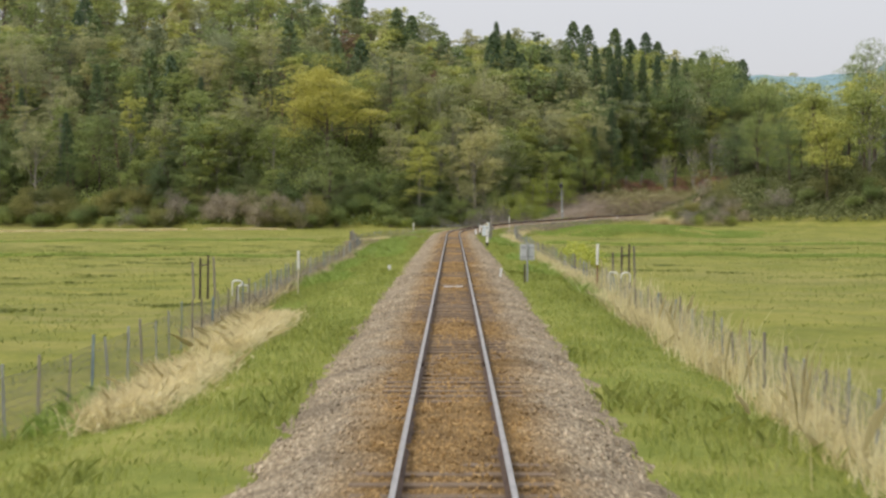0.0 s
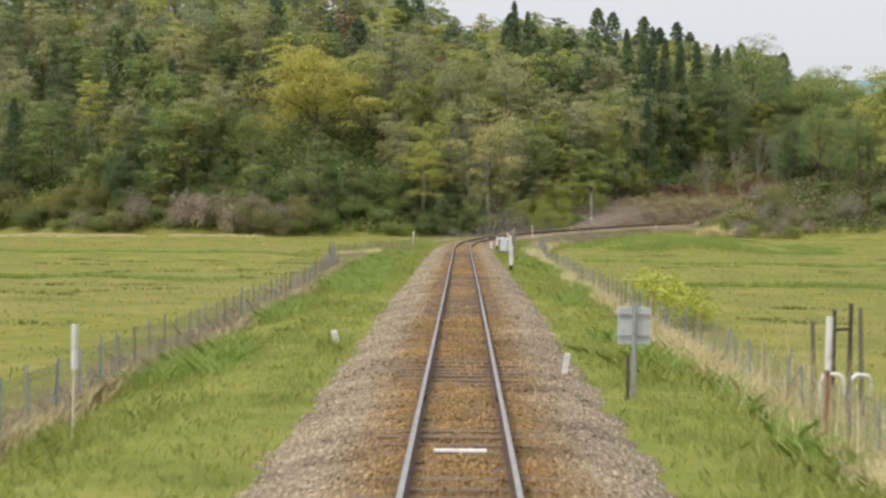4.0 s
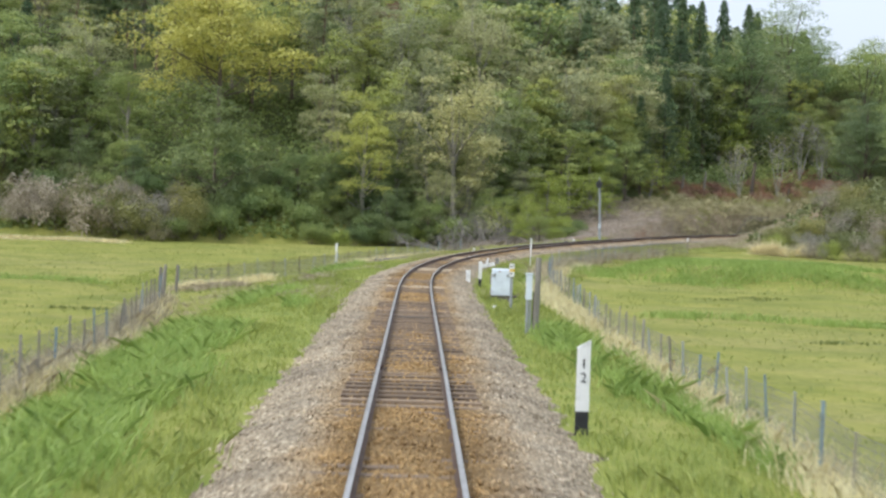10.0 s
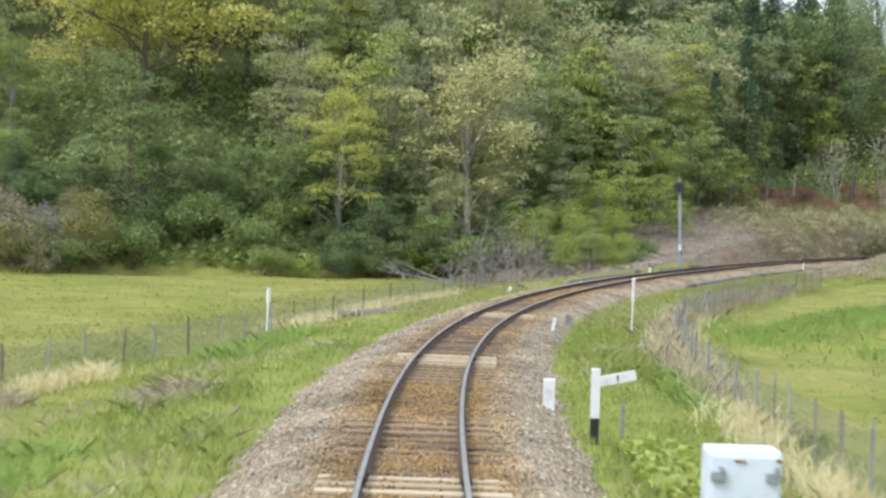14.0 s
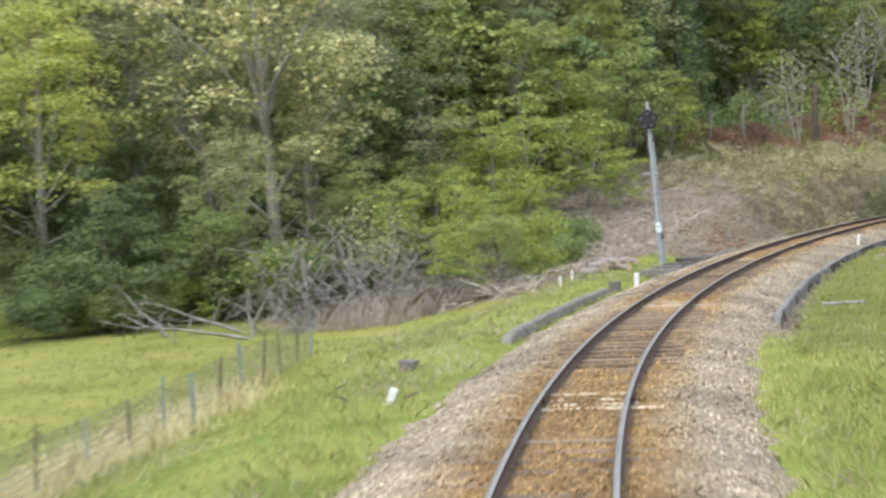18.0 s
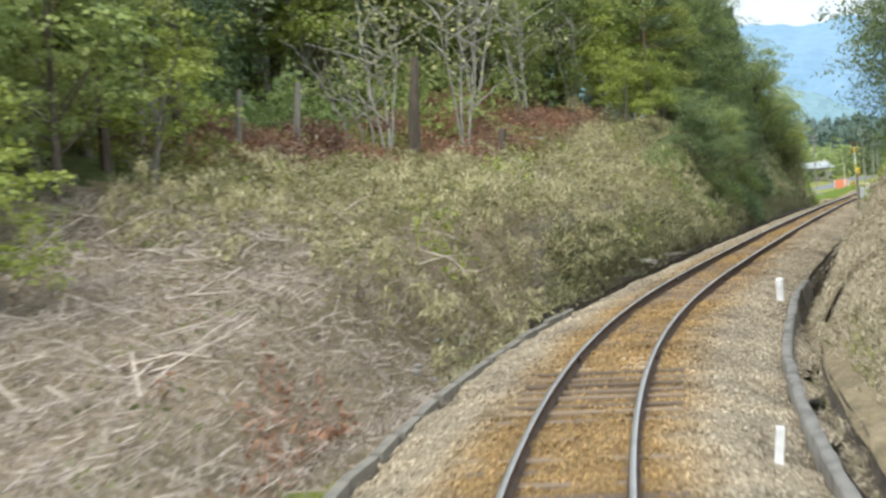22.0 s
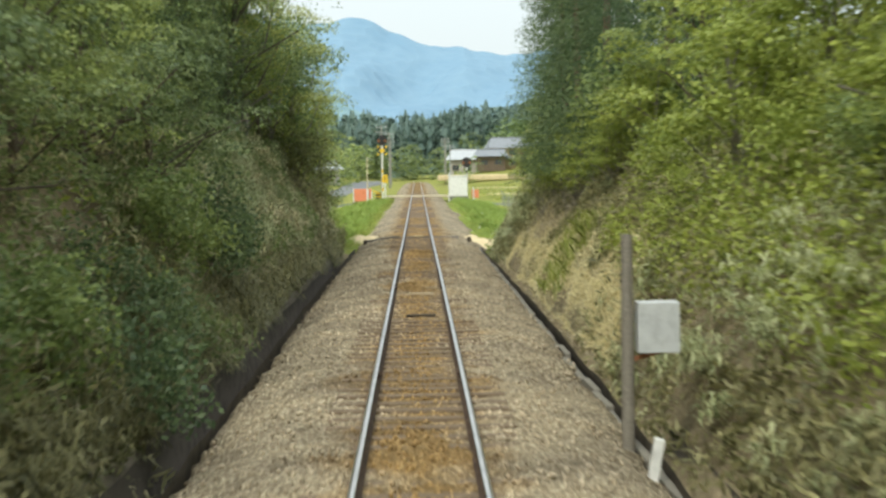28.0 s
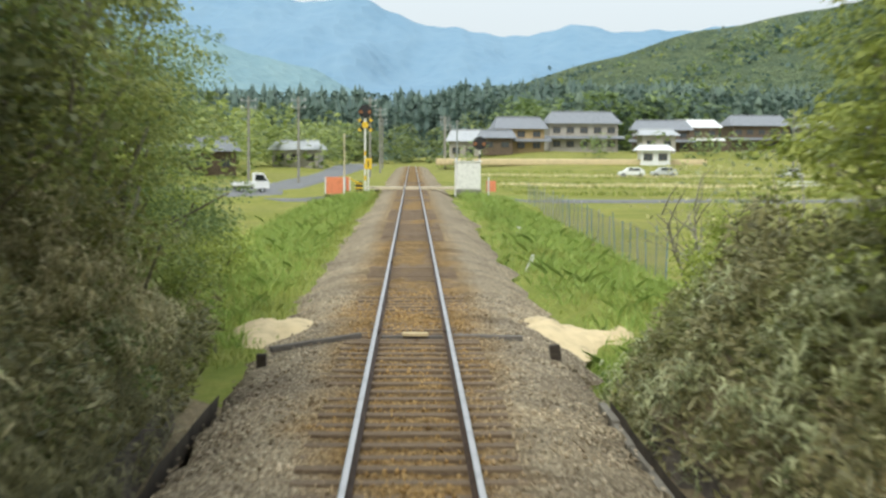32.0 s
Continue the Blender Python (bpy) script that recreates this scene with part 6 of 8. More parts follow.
blades("verge_straw", surface(vs2[keep2], vd2[keep2]), np.full(keep2.sum(), 0.17), 0.008, 0.2, 6, LEAF["bankstraw"], 104, "thin dry stalks through the verge grass", "grass", 0.6)
leaf_cover("bamboo_grass", 12000, 423, 436, 3.0, 5.0, 0.19, 0.045, 1.15, LEAF["sasa"], 105, "clump of bamboo grass at the end of the cutting")

leaf_cover("dock_leaf", 900, 231.5, 236.5, 2.75, 3.7, 0.16, 0.1, 0.22, LEAF["spring"], 106, "broad bright green leaves beside the cabinet")
more_dry = strip(2300, 107, (120, -7.05, 180, -7.15, 0.16), (180, -7.15, 214, -7.95, 0.18), (214, -7.95, 234.5, -10.0, 0.2), (246, 5.5, 252, 5.3, 0.25), (252, 5.2, 275, 5.0, 0.25), (275, 5.2, 300, 5.8, 0.3))
blades("dry_grass", more_dry, np.full(len(more_dry), 0.5), 0.012, 0.2, 10, LEAF["bankstraw"], 108, "grey dry grass caught in the fence", "grass", 0.4)
patch_dry = strip(320, 109, (241.5, -4.9, 245, -4.9, 0.35), (242, -10.5, 247, -8.6, 0.5))
blades("dry_grass", patch_dry, np.full(len(patch_dry), 0.26), 0.012, 0.2, 12, LEAF["bankstraw"], 110, "pale flattened dry grass on the verge", "grass", 0.8)

leaf_cover("bank_straw", 15000, 311, 337, 3.1, 5.0, 0.22, 0.03, 0.2, LEAF["bankstraw"], 111, "dry beige grass on the lip of the drain")
leaf_cover("dead_leaf", 1700, 317, 325, -5.6, -3.4, 0.14, 0.08, 0.4, LEAF["deadred"], 112, "patches of rust-brown dead leaves in the brush", lambda s, d: patchy(s, d, 1.4, 1.3) > 0.1)
leaf_cover("dead_leaf", 1500, 312, 332, -9.5, -4.2, 0.14, 0.08, 0.3, LEAF["olive"], 113, "small weeds coming through the brush", lambda s, d: patchy(s, d, 3.4, 1.6) > 0.8)

leaf_cover("hill_scrub", 15000, 366, 404, -24, -12, 0.3, 0.16, 1.9, LEAF["mid"], 114, "green undergrowth below the trees of the slope")
leaf_cover("hill_scrub", 9000, 336, 366, -28, -15.5, 0.3, 0.16, 1.5, LEAF["mid"], 115, "green undergrowth below the trees of the slope")

# ---- coats ----
WHITE = plain("white_paint", (0.74, 0.74, 0.72), 0.5, 0, 0.12, 5)
CAB_WHITE = plain("cabinet_paint", (0.66, 0.72, 0.76), 0.45, 0, 0.1, 3)
CREAM = plain("cream_paint", (0.62, 0.55, 0.40), 0.6, 0, 0.2)
BLACK = plain("black_paint", (0.03, 0.03, 0.032), 0.5, 0, 0.15)
STEEL = plain("galvanised_steel", (0.40, 0.42, 0.43), 0.5, 0.6, 0.15)
GREYBOARD = plain("grey_board", (0.55, 0.57, 0.58), 0.55, 0.2, 0.1)
RUSTY = plain("rusty_steel", (0.30, 0.14, 0.07), 0.85, 0.2, 0.3)
CONCRETE = plain("concrete", (0.27, 0.26, 0.235), 0.9, 0, 0.22, 4, 0.4)
DARKEARTH = plain("dark_earth", (0.18, 0.152, 0.115), 0.95, 0, 0.35, 4, 0.8)
# earth made near black: the shadow inside the drains is in its colour
SHADOWEARTH = plain("drain_earth_shadow", (0.085, 0.07, 0.055), 0.9, 0, 0.3, 3, 0.6)
GREYWOOD = timber("grey_wood", (0.13, 0.115, 0.095), (0.36, 0.33, 0.28))
DARKWOOD = timber("dark_stake", (0.035, 0.028, 0.022), (0.12, 0.10, 0.08))
YELLOW = plain("yellow_paint", (0.75, 0.50, 0.04), 0.5)
ORANGE = plain("orange_net", (0.72, 0.25, 0.13), 0.6)
NET = plain("fence_wire", (0.24, 0.235, 0.22), 0.7, 0.1, 0.1)
BLUEPOST = plain("blue_grey_post", (0.22, 0.29, 0.33), 0.6, 0.2)
BROWNPOST = plain("brown_stake", (0.17, 0.13, 0.10), 0.8)
SAND = plain("sand", (0.60, 0.49, 0.30), 0.95, 0, 0.12, 3, 0.5)
LENS = plain("dark_glass", (0.20, 0.21, 0.23), 0.15, 0, 0.1, 4, 0.0, 0.6)
MOSSY = plain("mossy_concrete", (0.19, 0.175, 0.145), 0.9, 0, 0.25, 3, 0.4)
WORN = plain("worn_concrete", (0.19, 0.18, 0.16), 0.9, 0, 0.3, 2.2, 0.6)
LOG_END = plain("sawn_wood", (0.46, 0.34, 0.24), 0.8, 0, 0.2, 14)


def tell(text, size, material, parent, m, name="lettering"):
    """Raised letters of the built-in font as one mesh part."""
    cu = bpy.data.curves.new(name, "FONT")
    cu.body, cu.size, cu.extrude, cu.align_x, cu.align_y = text, size, 0.002, "CENTER", "CENTER"
    tmp = new(name, cu)
    me = bpy.data.meshes.new_from_object(tmp)
    bpy.data.objects.remove(tmp)
    bpy.data.curves.remove(cu)
    me.materials.append(material)
    ob = new(name, me)
    ob.parent = parent
    ob.matrix_local = m
    return ob


FACE = pose(0, 0, 0, 90, 0, 0)  # turns letters to face back along the line


def fence(label, path, gap, height, posts, seed):
    rnd = random.Random(seed)
    pts = []
    for (s0, d0), (s1, d1) in zip(path[:-1], path[1:]):
        a, b = spot(s0, d0), spot(s1, d1)
        n = max(1, round((b - a).length / gap))
        pts += [a.lerp(b, i / n) for i in range(n)]
    pts.append(spot(*path[-1]))
    ob = thing("wire_fence", Matrix.Translation((pts[0].x, pts[0].y, land1(pts[0].x, pts[0].y))), label, "fence")
    o = ob.matrix_world.translation
    xs, ys = np.array([p.x for p in pts]), np.array([p.y for p in pts])
    zs = land(xs, ys)
    tops = []
    for x, y, z in zip(xs, ys, zs):
        h = height * rnd.uniform(0.92, 1.12)
        lean = (rnd.gauss(0, 0.05), rnd.gauss(0, 0.05))
        part("post", rods(((x - o.x, y - o.y, z - o.z - 0.25), (x - o.x + lean[0], y - o.y + lean[1], z - o.z + h), rnd.uniform(0.016, 0.03)), n=6), rnd.choice(posts), ob)
    vs, fs = [], []

    def ribbon(a, b, w, up):
        i = len(vs)
        vs.extend([a - up * w, a + up * w, b + up * w, b - up * w])
        fs.append((i, i + 1, i + 2, i + 3))

    for i in range(len(pts) - 1):
        a = Vector((xs[i] - o.x, ys[i] - o.y, zs[i] - o.z))
        b = Vector((xs[i + 1] - o.x, ys[i + 1] - o.y, zs[i + 1] - o.z))
        t = (b - a).normalized()
        n = int((b - a).length / 0.075)
        sag = rnd.uniform(0.0, 0.08)
        for j in range(n + 1):
            k = j / max(n, 1)
            p = a.lerp(b, k)
            hh = height * 0.93 - sag * math.sin(3.14 * k)
            ribbon(p, p + Vector((rnd.gauss(0, 0.01), rnd.gauss(0, 0.01), hh)), 0.01, t)
        for k in range(9):
            hgt = 0.04 + height * 0.11 * k
            ribbon(a + Vector((0, 0, hgt)), b + Vector((0, 0, hgt)), 0.004, Vector((0, 0, 1)))
    sheet("wire_net", [tuple(v) for v in vs], fs, NET, ob, "sagging grey wire netting")
    return ob


fence("sagging wire-net fence on stakes beside the paddy field", [(92, -7.7), (107, -6.9), (150, -6.9), (180, -7.0), (214, -7.8), (230, -9.4), (234.5, -9.9)], 1.7, 1.15, [GREYWOOD, BLUEPOST, GREYWOOD, STEEL], 1)
fence("thin wire-net fence below the embankment", [(243, -10.9), (256, -8.4), (268, -7.0), (282, -7.4), (297, -9.4)], 2.0, 1.0, [BLUEPOST, STEEL, BROWNPOST], 2)
fence("wire-net fence overgrown with dry grass", [(88, 5.5), (113, 5.6), (156, 5.5), (197, 5.5), (219, 5.5), (236, 6.2), (244, 5.9)], 1.6, 1.05, [GREYWOOD, BLUEPOST, GREYWOOD, STEEL], 3)
fence("grey wire-net fence along the curve", [(244, 5.9), (252, 5.5), (262, 5.3), (271, 5.3), (280, 5.6), (292, 5.8), (306, 6.4)], 1.8, 1.1, [STEEL, BLUEPOST, GREYWOOD], 4)
fence("tall blue-grey mesh fence beyond the cutting", [(461, 7.6), (480, 7.7), (505, 8.0), (528, 8.2)], 2.2, 1.45, [BLUEPOST, STEEL], 5)


for s, d, h in ((234.0, -9.8, 1.5), (234.7, -10.1, 1.4), (232.6, -9.6, 1.35), (241.0, -10.6, 1.25)):
    p = spot(s, d)
    ob = thing("fence_post", Matrix.Translation((p.x, p.y, land1(p.x, p.y))), "thick grey wooden post at the fence's end", "fence post")
    part("post", rods(((0, 0, -0.3), (0.05, 0.02, h), 0.075, 0.06), n=9), GREYWOOD, ob)


def post_on(name, s, d, label, category, turn=0.0, sink=0.0):
    bed = float(np.interp(abs(d), [1.7, 2.1, 2.45, 2.75], [-0.23, -0.36, -0.5, -0.72]))
    return thing(name, stand(s, d, max(ground_under(s, d), bed) - sink, turn), label, category)


# signboard seen from behind
ob = post_on("signboard", 139.0, 2.85, "grey metal signboard on a steel post, seen from behind", "signboard")
part("board", boxes(((0.55, 0.02, 0.62), Matrix.Translation((0, 0.06, 1.22)), 0.008)), GREYBOARD, ob)
part("post", rods(((0, 0, -0.2), (0, 0, 1.6), 0.04), n=10), STEEL, ob)
part("brace", boxes(((0.5, 0.03, 0.04), Matrix.Translation((0, 0.035, 1.05))), ((0.5, 0.03, 0.04), Matrix.Translation((0, 0.035, 1.4)))), STEEL, ob)
part("conduit", rods(((-0.1, 0, -0.1), (-0.1, 0, 0.75), 0.03), n=8), DARKWOOD, ob)


def stub(s, d, h, w, label, lean=0.0, mat=None):
    ob = post_on("marker_stub", s, d, label, "marker post")
    bm = boxes(((w, w, h + 0.15), Matrix.Translation((0, 0, h / 2 - 0.07)) @ pose(0, 0, 0, 0, lean, 0), 0.012))
    part("body", bm, mat or WHITE, ob)
    return ob


stub(148.6, -2.8, 0.36, 0.14, "short tilted white marker stub in the grass", -14)
stub(141.8, 1.9, 0.36, 0.1, "short white marker stub on the ballast shoulder", 9)
stub(223.6, 2.6, 0.12, 0.09, "tiny white marker stub in the grass", 6)
stub(241.0, 2.0, 0.46, 0.19, "stout white kilometre stub beside the ballast")
stub(259.5, 1.9, 0.34, 0.1, "short white marker stub on the curve", 10)
stub(282.0, -3.2, 0.24, 0.12, "low white marker stub in the verge grass", 20)
stub(303.0, -2.15, 0.42, 0.12, "white marker stub at the timber wall's end", 3)
stub(319.0, 2.0, 0.34, 0.09, "short white marker stub inside the curve", 6)
stub(309.8, -5.8, 0.36, 0.07, "thin white stake near the log pile", 2)
stub(308.8, -5.9, 0.36, 0.07, "thin white stake near the log pile", -3)
stub(384.4, 2.3, 0.42, 0.1, "tilted white marker stub beside the drain", 10)
stub(460.5, 3.5, 0.42, 0.12, "leaning white marker stub in the grass", 22)
stub(478.0, 4.3, 0.25, 0.16, "low white marker stub in the grass", 5)
stub(471.0, -5.0, 0.25, 0.18, "dark weathered stump in the grass", 0, DARKWOOD)
stub(435.4, -2.15, 0.24, 0.14, "short black timber stub at the path", 0, DARKWOOD)
stub(436.4, 2.15, 0.26, 0.16, "short black timber stub at the path", -8, DARKWOOD)
stub(262.2, 2.15, 0.35, 0.2, "grey concrete stump beside the ballast", 4, CONCRETE)
stub(286.8, -4.0, 0.18, 0.3, "dark weathered block in the verge", 6, OLD_TIMBER)

ob = post_on("marker_cylinder", 338.6, 2.15, "round white marker post beside the drain", "marker post", 0)
bm = rods(((0, 0, -0.2), (0, 0, 0.45), 0.085), ((0, 0, 0.45), (0, 0, 0.49), 0.085, 0.05), n=14)
part("body", bm, WHITE, ob, smooth=False)


def pole(s, d, h, low_m, label, r=0.025):
    ob = post_on("marker_pole", s, d, label, "pole")
    part("pole", rods(((0, 0, -0.2), (0.02, 0, h * 0.62), r), n=8), low_m, ob)
    part("sleeve", rods(((0.02, 0, h * 0.6), (0.03, 0, h), r * 1.9), n=8), WHITE, ob, "white sleeve")


pole(135.9, -5.7, 1.65, CREAM, "slim pole with white top in the grass")
pole(135.3, 5.2, 1.9, RUSTY, "white-topped pole with a rusty foot by the fence")
pole(262.2, 4.0, 1.65, WHITE, "slim white pole before the fence")
pole(263.0, -7.2, 1.15, WHITE, "slim white pole at the field's edge", 0.035)


def stakes(s, d, h, label):
    ob = post_on("stake_frame", s, d, label, "wooden frame")
    for x in (-0.15, 0.15):
        part("stake", rods(((x, 0, -0.3), (x + 0.03, 0.02, h * (1 if x > 0 else 0.93)), 0.05, 0.04), n=7), DARKWOOD, ob)
    part("crossbar", rods(((-0.18, 0, h * 0.72), (0.2, 0, h * 0.74), 0.03), n=7), DARKWOOD, ob)
    for x, y, k in ((0.42, 0.1, 0.95), (-0.42, 0.25, 0.8)):
        part("stake", rods(((x, y, -0.3), (x - 0.05, y, h * k), 0.05, 0.04), n=7), GREYWOOD, ob)


stakes(138.8, -9.6, 1.4, "dark weathered stakes with a crossbar by the field")
stakes(141.8, 6.9, 1.75, "dark weathered stakes with a crossbar at the fence")


def pipe(s, d, h, turn):
    ob = post_on("bent_pipe", s, d, "white inverted-U vent pipe in the grass", "pipe", turn)
    pts = [(0, 0, -0.2, 0.035), (0, 0, h * 0.8, 0.035), (0.04, 0, h * 0.94, 0.035), (0.12, 0, h, 0.035), (0.3, 0, h * 0.97, 0.035), (0.36, 0, h * 0.86, 0.035), (0.36, 0, h * 0.5, 0.035)]
    v, f = tube_mesh([pts], 8)
    sheet("pipe", v, f, WHITE, ob, smooth=True)


pipe(132.9, -7.5, 0.55, 10)
pipe(139.6, -8.6, 0.38, 20)
pipe(139.3, 6.0, 0.72, -10)
pipe(139.3, 6.5, 0.7, 15)

ob = thing("white_plank", stand(131.0, 0.0, -0.15, 2), "white plank lying across between the rails", "plank")
part("plank", boxes(((0.62, 0.14, 0.03), Matrix.Translation((0, 0, 0.015)), 0.006)), WHITE, ob)
ob = thing("steel_strip", stand(214.2, 0.0, -0.155, 0), "dark tie plate across a sleeper", "plate")
part("plate", boxes(((0.86, 0.3, 0.02), Matrix.Translation((0, 0, 0.01)), 0.004)), DARKWOOD, ob)

# half-kilometre post
ob = post_on("distance_post", 193.8, 2.45, "white distance post with numbers and a black foot", "distance post")
part("board", boxes(((0.19, 0.07, 0.92), Matrix.Translation((0, 0, 0.8)), 0.008)), WHITE, ob)
bm = boxes(((0.19, 0.07, 0.1), Matrix.Translation((0, 0, 1.31))))
for v in bm.verts:
    v.co.z -= 0.1 if v.co.z > 1.3 and v.co.x < 0 else 0
part("cap", bm, WHITE, ob)
part("foot", boxes(((0.188, 0.068, 0.55), Matrix.Translation((0, 0, 0.08)), 0.004)), BLACK, ob, "black painted foot")
tell("1", 0.2, BLACK, ob, Matrix.Translation((0.0, -0.039, 1.02)) @ FACE)
tell("2", 0.2, BLACK, ob, Matrix.Translation((0.0, -0.039, 0.82)) @ FACE)

# grey pole and tall box
ob = post_on("grey_pole", 213.3, 3.2, "weathered grey wooden pole at the trackside", "pole")
part("pole", rods(((0, 0, -0.3), (0.03, 0, 2.0), 0.085, 0.075), n=12), GREYWOOD, ob)
part("cable", rods(((-0.09, -0.02, 0), (-0.07, -0.02, 1.1), 0.012), n=6), BLACK, ob)
ob = post_on("terminal_box", 213.0, 2.98, "narrow pale terminal box on a pipe", "terminal box")
part("body", boxes(((0.16, 0.14, 0.66), Matrix.Translation((0, 0, 1.24)), 0.01)), CAB_WHITE, ob)
part("lid", boxes(((0.22, 0.18, 0.03), Matrix.Translation((0, 0, 1.585)), 0.006)), CAB_WHITE, ob)
part("pipe", rods(((-0.03, 0, -0.2), (-0.03, 0, 0.92), 0.04), ((0.05, 0, -0.2), (0.05, 0, 0.92), 0.025), n=8), STEEL, ob)

# marker with yellow band
ob = post_on("band_marker", 222.0, 3.05, "white marker plate with a yellow band on a post", "marker post")
part("post", rods(((0, 0, -0.2), (0, 0, 1.25), 0.045), n=10), STEEL, ob)
part("plate", boxes(((0.155, 0.06, 0.42), Matrix.Translation((0, -0.04, 1.33)), 0.012)), WHITE, ob)
part("band", boxes(((0.159, 0.064, 0.09), Matrix.Translation((0, -0.04, 1.33)), 0.004)), YELLOW, ob, "yellow band")
for z in (1.22, 1.45):
    part("bolt", rods(((-0.02, -0.068, z), (-0.02, -0.084, z), 0.025), n=10), BLACK, ob)
part("footing", boxes(((0.34, 0.3, 0.22), Matrix.Translation((0.03, 0, 0.02)), 0.02)), CONCRETE, ob)

# relay cabinet
ob = post_on("relay_cabinet", 228.6, 3.04, "white steel relay cabinet on a dark concrete base", "relay cabinet", -2, 0.2)
part("body", boxes(((0.67, 0.48, 0.94), Matrix.Translation((0, 0, 0.87)), 0.02)), CAB_WHITE, ob)
door = part("door", boxes(((0.61, 0.03, 0.88), Matrix.Translation((0, -0.252, 0.87)), 0.01)), CAB_WHITE, ob)
for x in (-0.25, 0.25):
    part("latch", boxes(((0.13, 0.04, 0.09), Matrix.Translation((x, -0.29, 1.13)), 0.01), ((0.04, 0.05, 0.05), Matrix.Translation((x + 0.03, -0.3, 1.2)), 0.008)), STEEL, door, "steel toggle latch")
part("latch", boxes(((0.05, 0.03, 0.05), Matrix.Translation((-0.27, -0.285, 0.55)), 0.008)), STEEL, door)
part("rain_hood", boxes(((0.65, 0.46, 0.03), Matrix.Translation((0, 0, 1.345)), 0.012)), CAB_WHITE, ob)
part("base", boxes(((0.72, 0.58, 0.36), Matrix.Translation((0.0, 0, 0.19)), 0.02)), MOSSY, ob)
part("plinth", boxes(((0.95, 0.62, 0.05), Matrix.Translation((0.12, 0, 0.385)), 0.01)), DARKWOOD, ob, "dark plinth board")
part("rust_spot", boxes(((0.1, 0.006, 0.02), Matrix.Translation((-0.05, -0.281, 1.27))), ((0.05, 0.006, 0.03), Matrix.Translation((0.3, -0.281, 1.28)))), RUSTY, ob)
ob = post_on("trough_lid", 226.9, 3.75, "dark cable trough lid in the grass", "trough lid", 50)
part("lid", boxes(((0.5, 1.0, 0.08), Matrix.Translation((0, 0, 0.02)), 0.015)), OLD_TIMBER, ob)
ob = post_on("post_stub", 228.9, 2.72, "short grey post beside the cabinet", "post")
part("body", boxes(((0.09, 0.09, 0.5), Matrix.Translation((0, 0, 0.2)), 0.01)), GREYWOOD, ob)

# gradient post with an arm
ob = post_on("gradient_post", 237.3, 2.5, "white gradient post with one raised arm", "gradient post")
part("post", boxes(((0.13, 0.09, 0.72), Matrix.Translation((0, 0, 0.72)), 0.01)), WHITE, ob)
part("foot", boxes(((0.125, 0.085, 0.5), Matrix.Translation((0, 0, 0.12)), 0.01)), BLACK, ob, "black painted foot")
arm = part("arm", boxes(((0.54, 0.05, 0.15), Matrix.Translation((0.31, -0.03, 0.95)) @ pose(0, 0, 0, 0, -12, 0), 0.006)), WHITE, ob)
part("figure_bar", boxes(((0.022, 0.006, 0.09), Matrix.Translation((0.31, -0.058, 0.96)))), BLACK, arm)
ob = post_on("post_stub", 237.8, 2.95, "short grey post behind the gradient post", "post")
part("body", boxes(((0.06, 0.06, 0.6), Matrix.Translation((0, 0, 0.25)), 0.008)), GREYWOOD, ob)

# beam at the field's edge
a, b = Vector((-0.45, 271.0, 0)), Vector((-2.75, 271.3, 0))
za, zb = land1(a.x, a.y) + 0.04, land1(b.x, b.y) + 0.24
for q in (0.3, 0.85):  # short props under the log
    foot = a.lerp(b, q)
    prop = thing("prop", Matrix.Translation((foot.x, foot.y, land1(foot.x, foot.y))), "short weathered timber prop under the log", "timber")
    part("body", boxes(((0.12, 0.16, 0.44), Matrix.Translation((0, 0, za + (zb - za) * q - 0.3 - land1(foot.x, foot.y))), 0.01)), OLD_TIMBER, prop)
ob = thing("beam", Matrix.Translation((a.x, a.y, za)), "dark weathered log lying across the ditch", "log")
part("log", rods(((0, 0, 0), (b.x - a.x, b.y - a.y, zb - za), 0.13, 0.115), n=12), OLD_TIMBER, ob)

# low timber wall and sleepers beside the curve
rnd = random.Random(12)
WALL_PROFILE = [(-2.58, -0.8), (-2.6, -0.25), (-2.66, -0.2), (-2.8, -0.21), (-2.86, -0.27), (-2.88, -0.7)]
ob = thing("wall_end", stand(302.6, -2.68, -0.45, 4), "mossy grey post at the end of the low wall", "post")
part("post", boxes(((0.3, 0.32, 0.66), Matrix.Identity(4), 0.04)), OLD_TIMBER, ob)
for i in range(4):
    ob = thing("old_sleeper", stand(307.4 + i * 2.05, -2.42, -0.5 + rnd.uniform(-0.03, 0.03), rnd.uniform(-2, 2)), "black sleeper lying along the foot of the verge", "sleeper", "discarded sleepers")
    part("timber", boxes(((0.24, 2.0, 0.26), Matrix.Identity(4), 0.02)), OLD_TIMBER, ob)
for i in range(5):
    s = 307.6 + i * 1.7
    ob = thing("old_sleeper", stand(s, -2.42 - 0.06 * (i % 3), -0.29 + rnd.uniform(-0.03, 0.03), rnd.uniform(-12, 12)), "discarded black sleeper lying across the verge", "sleeper", "discarded sleepers")
    part("timber", boxes(((0.95 + 0.25 * rnd.random(), 0.36, 0.2), Matrix.Translation((-0.05, 0, 0)), 0.02)), OLD_TIMBER, ob)


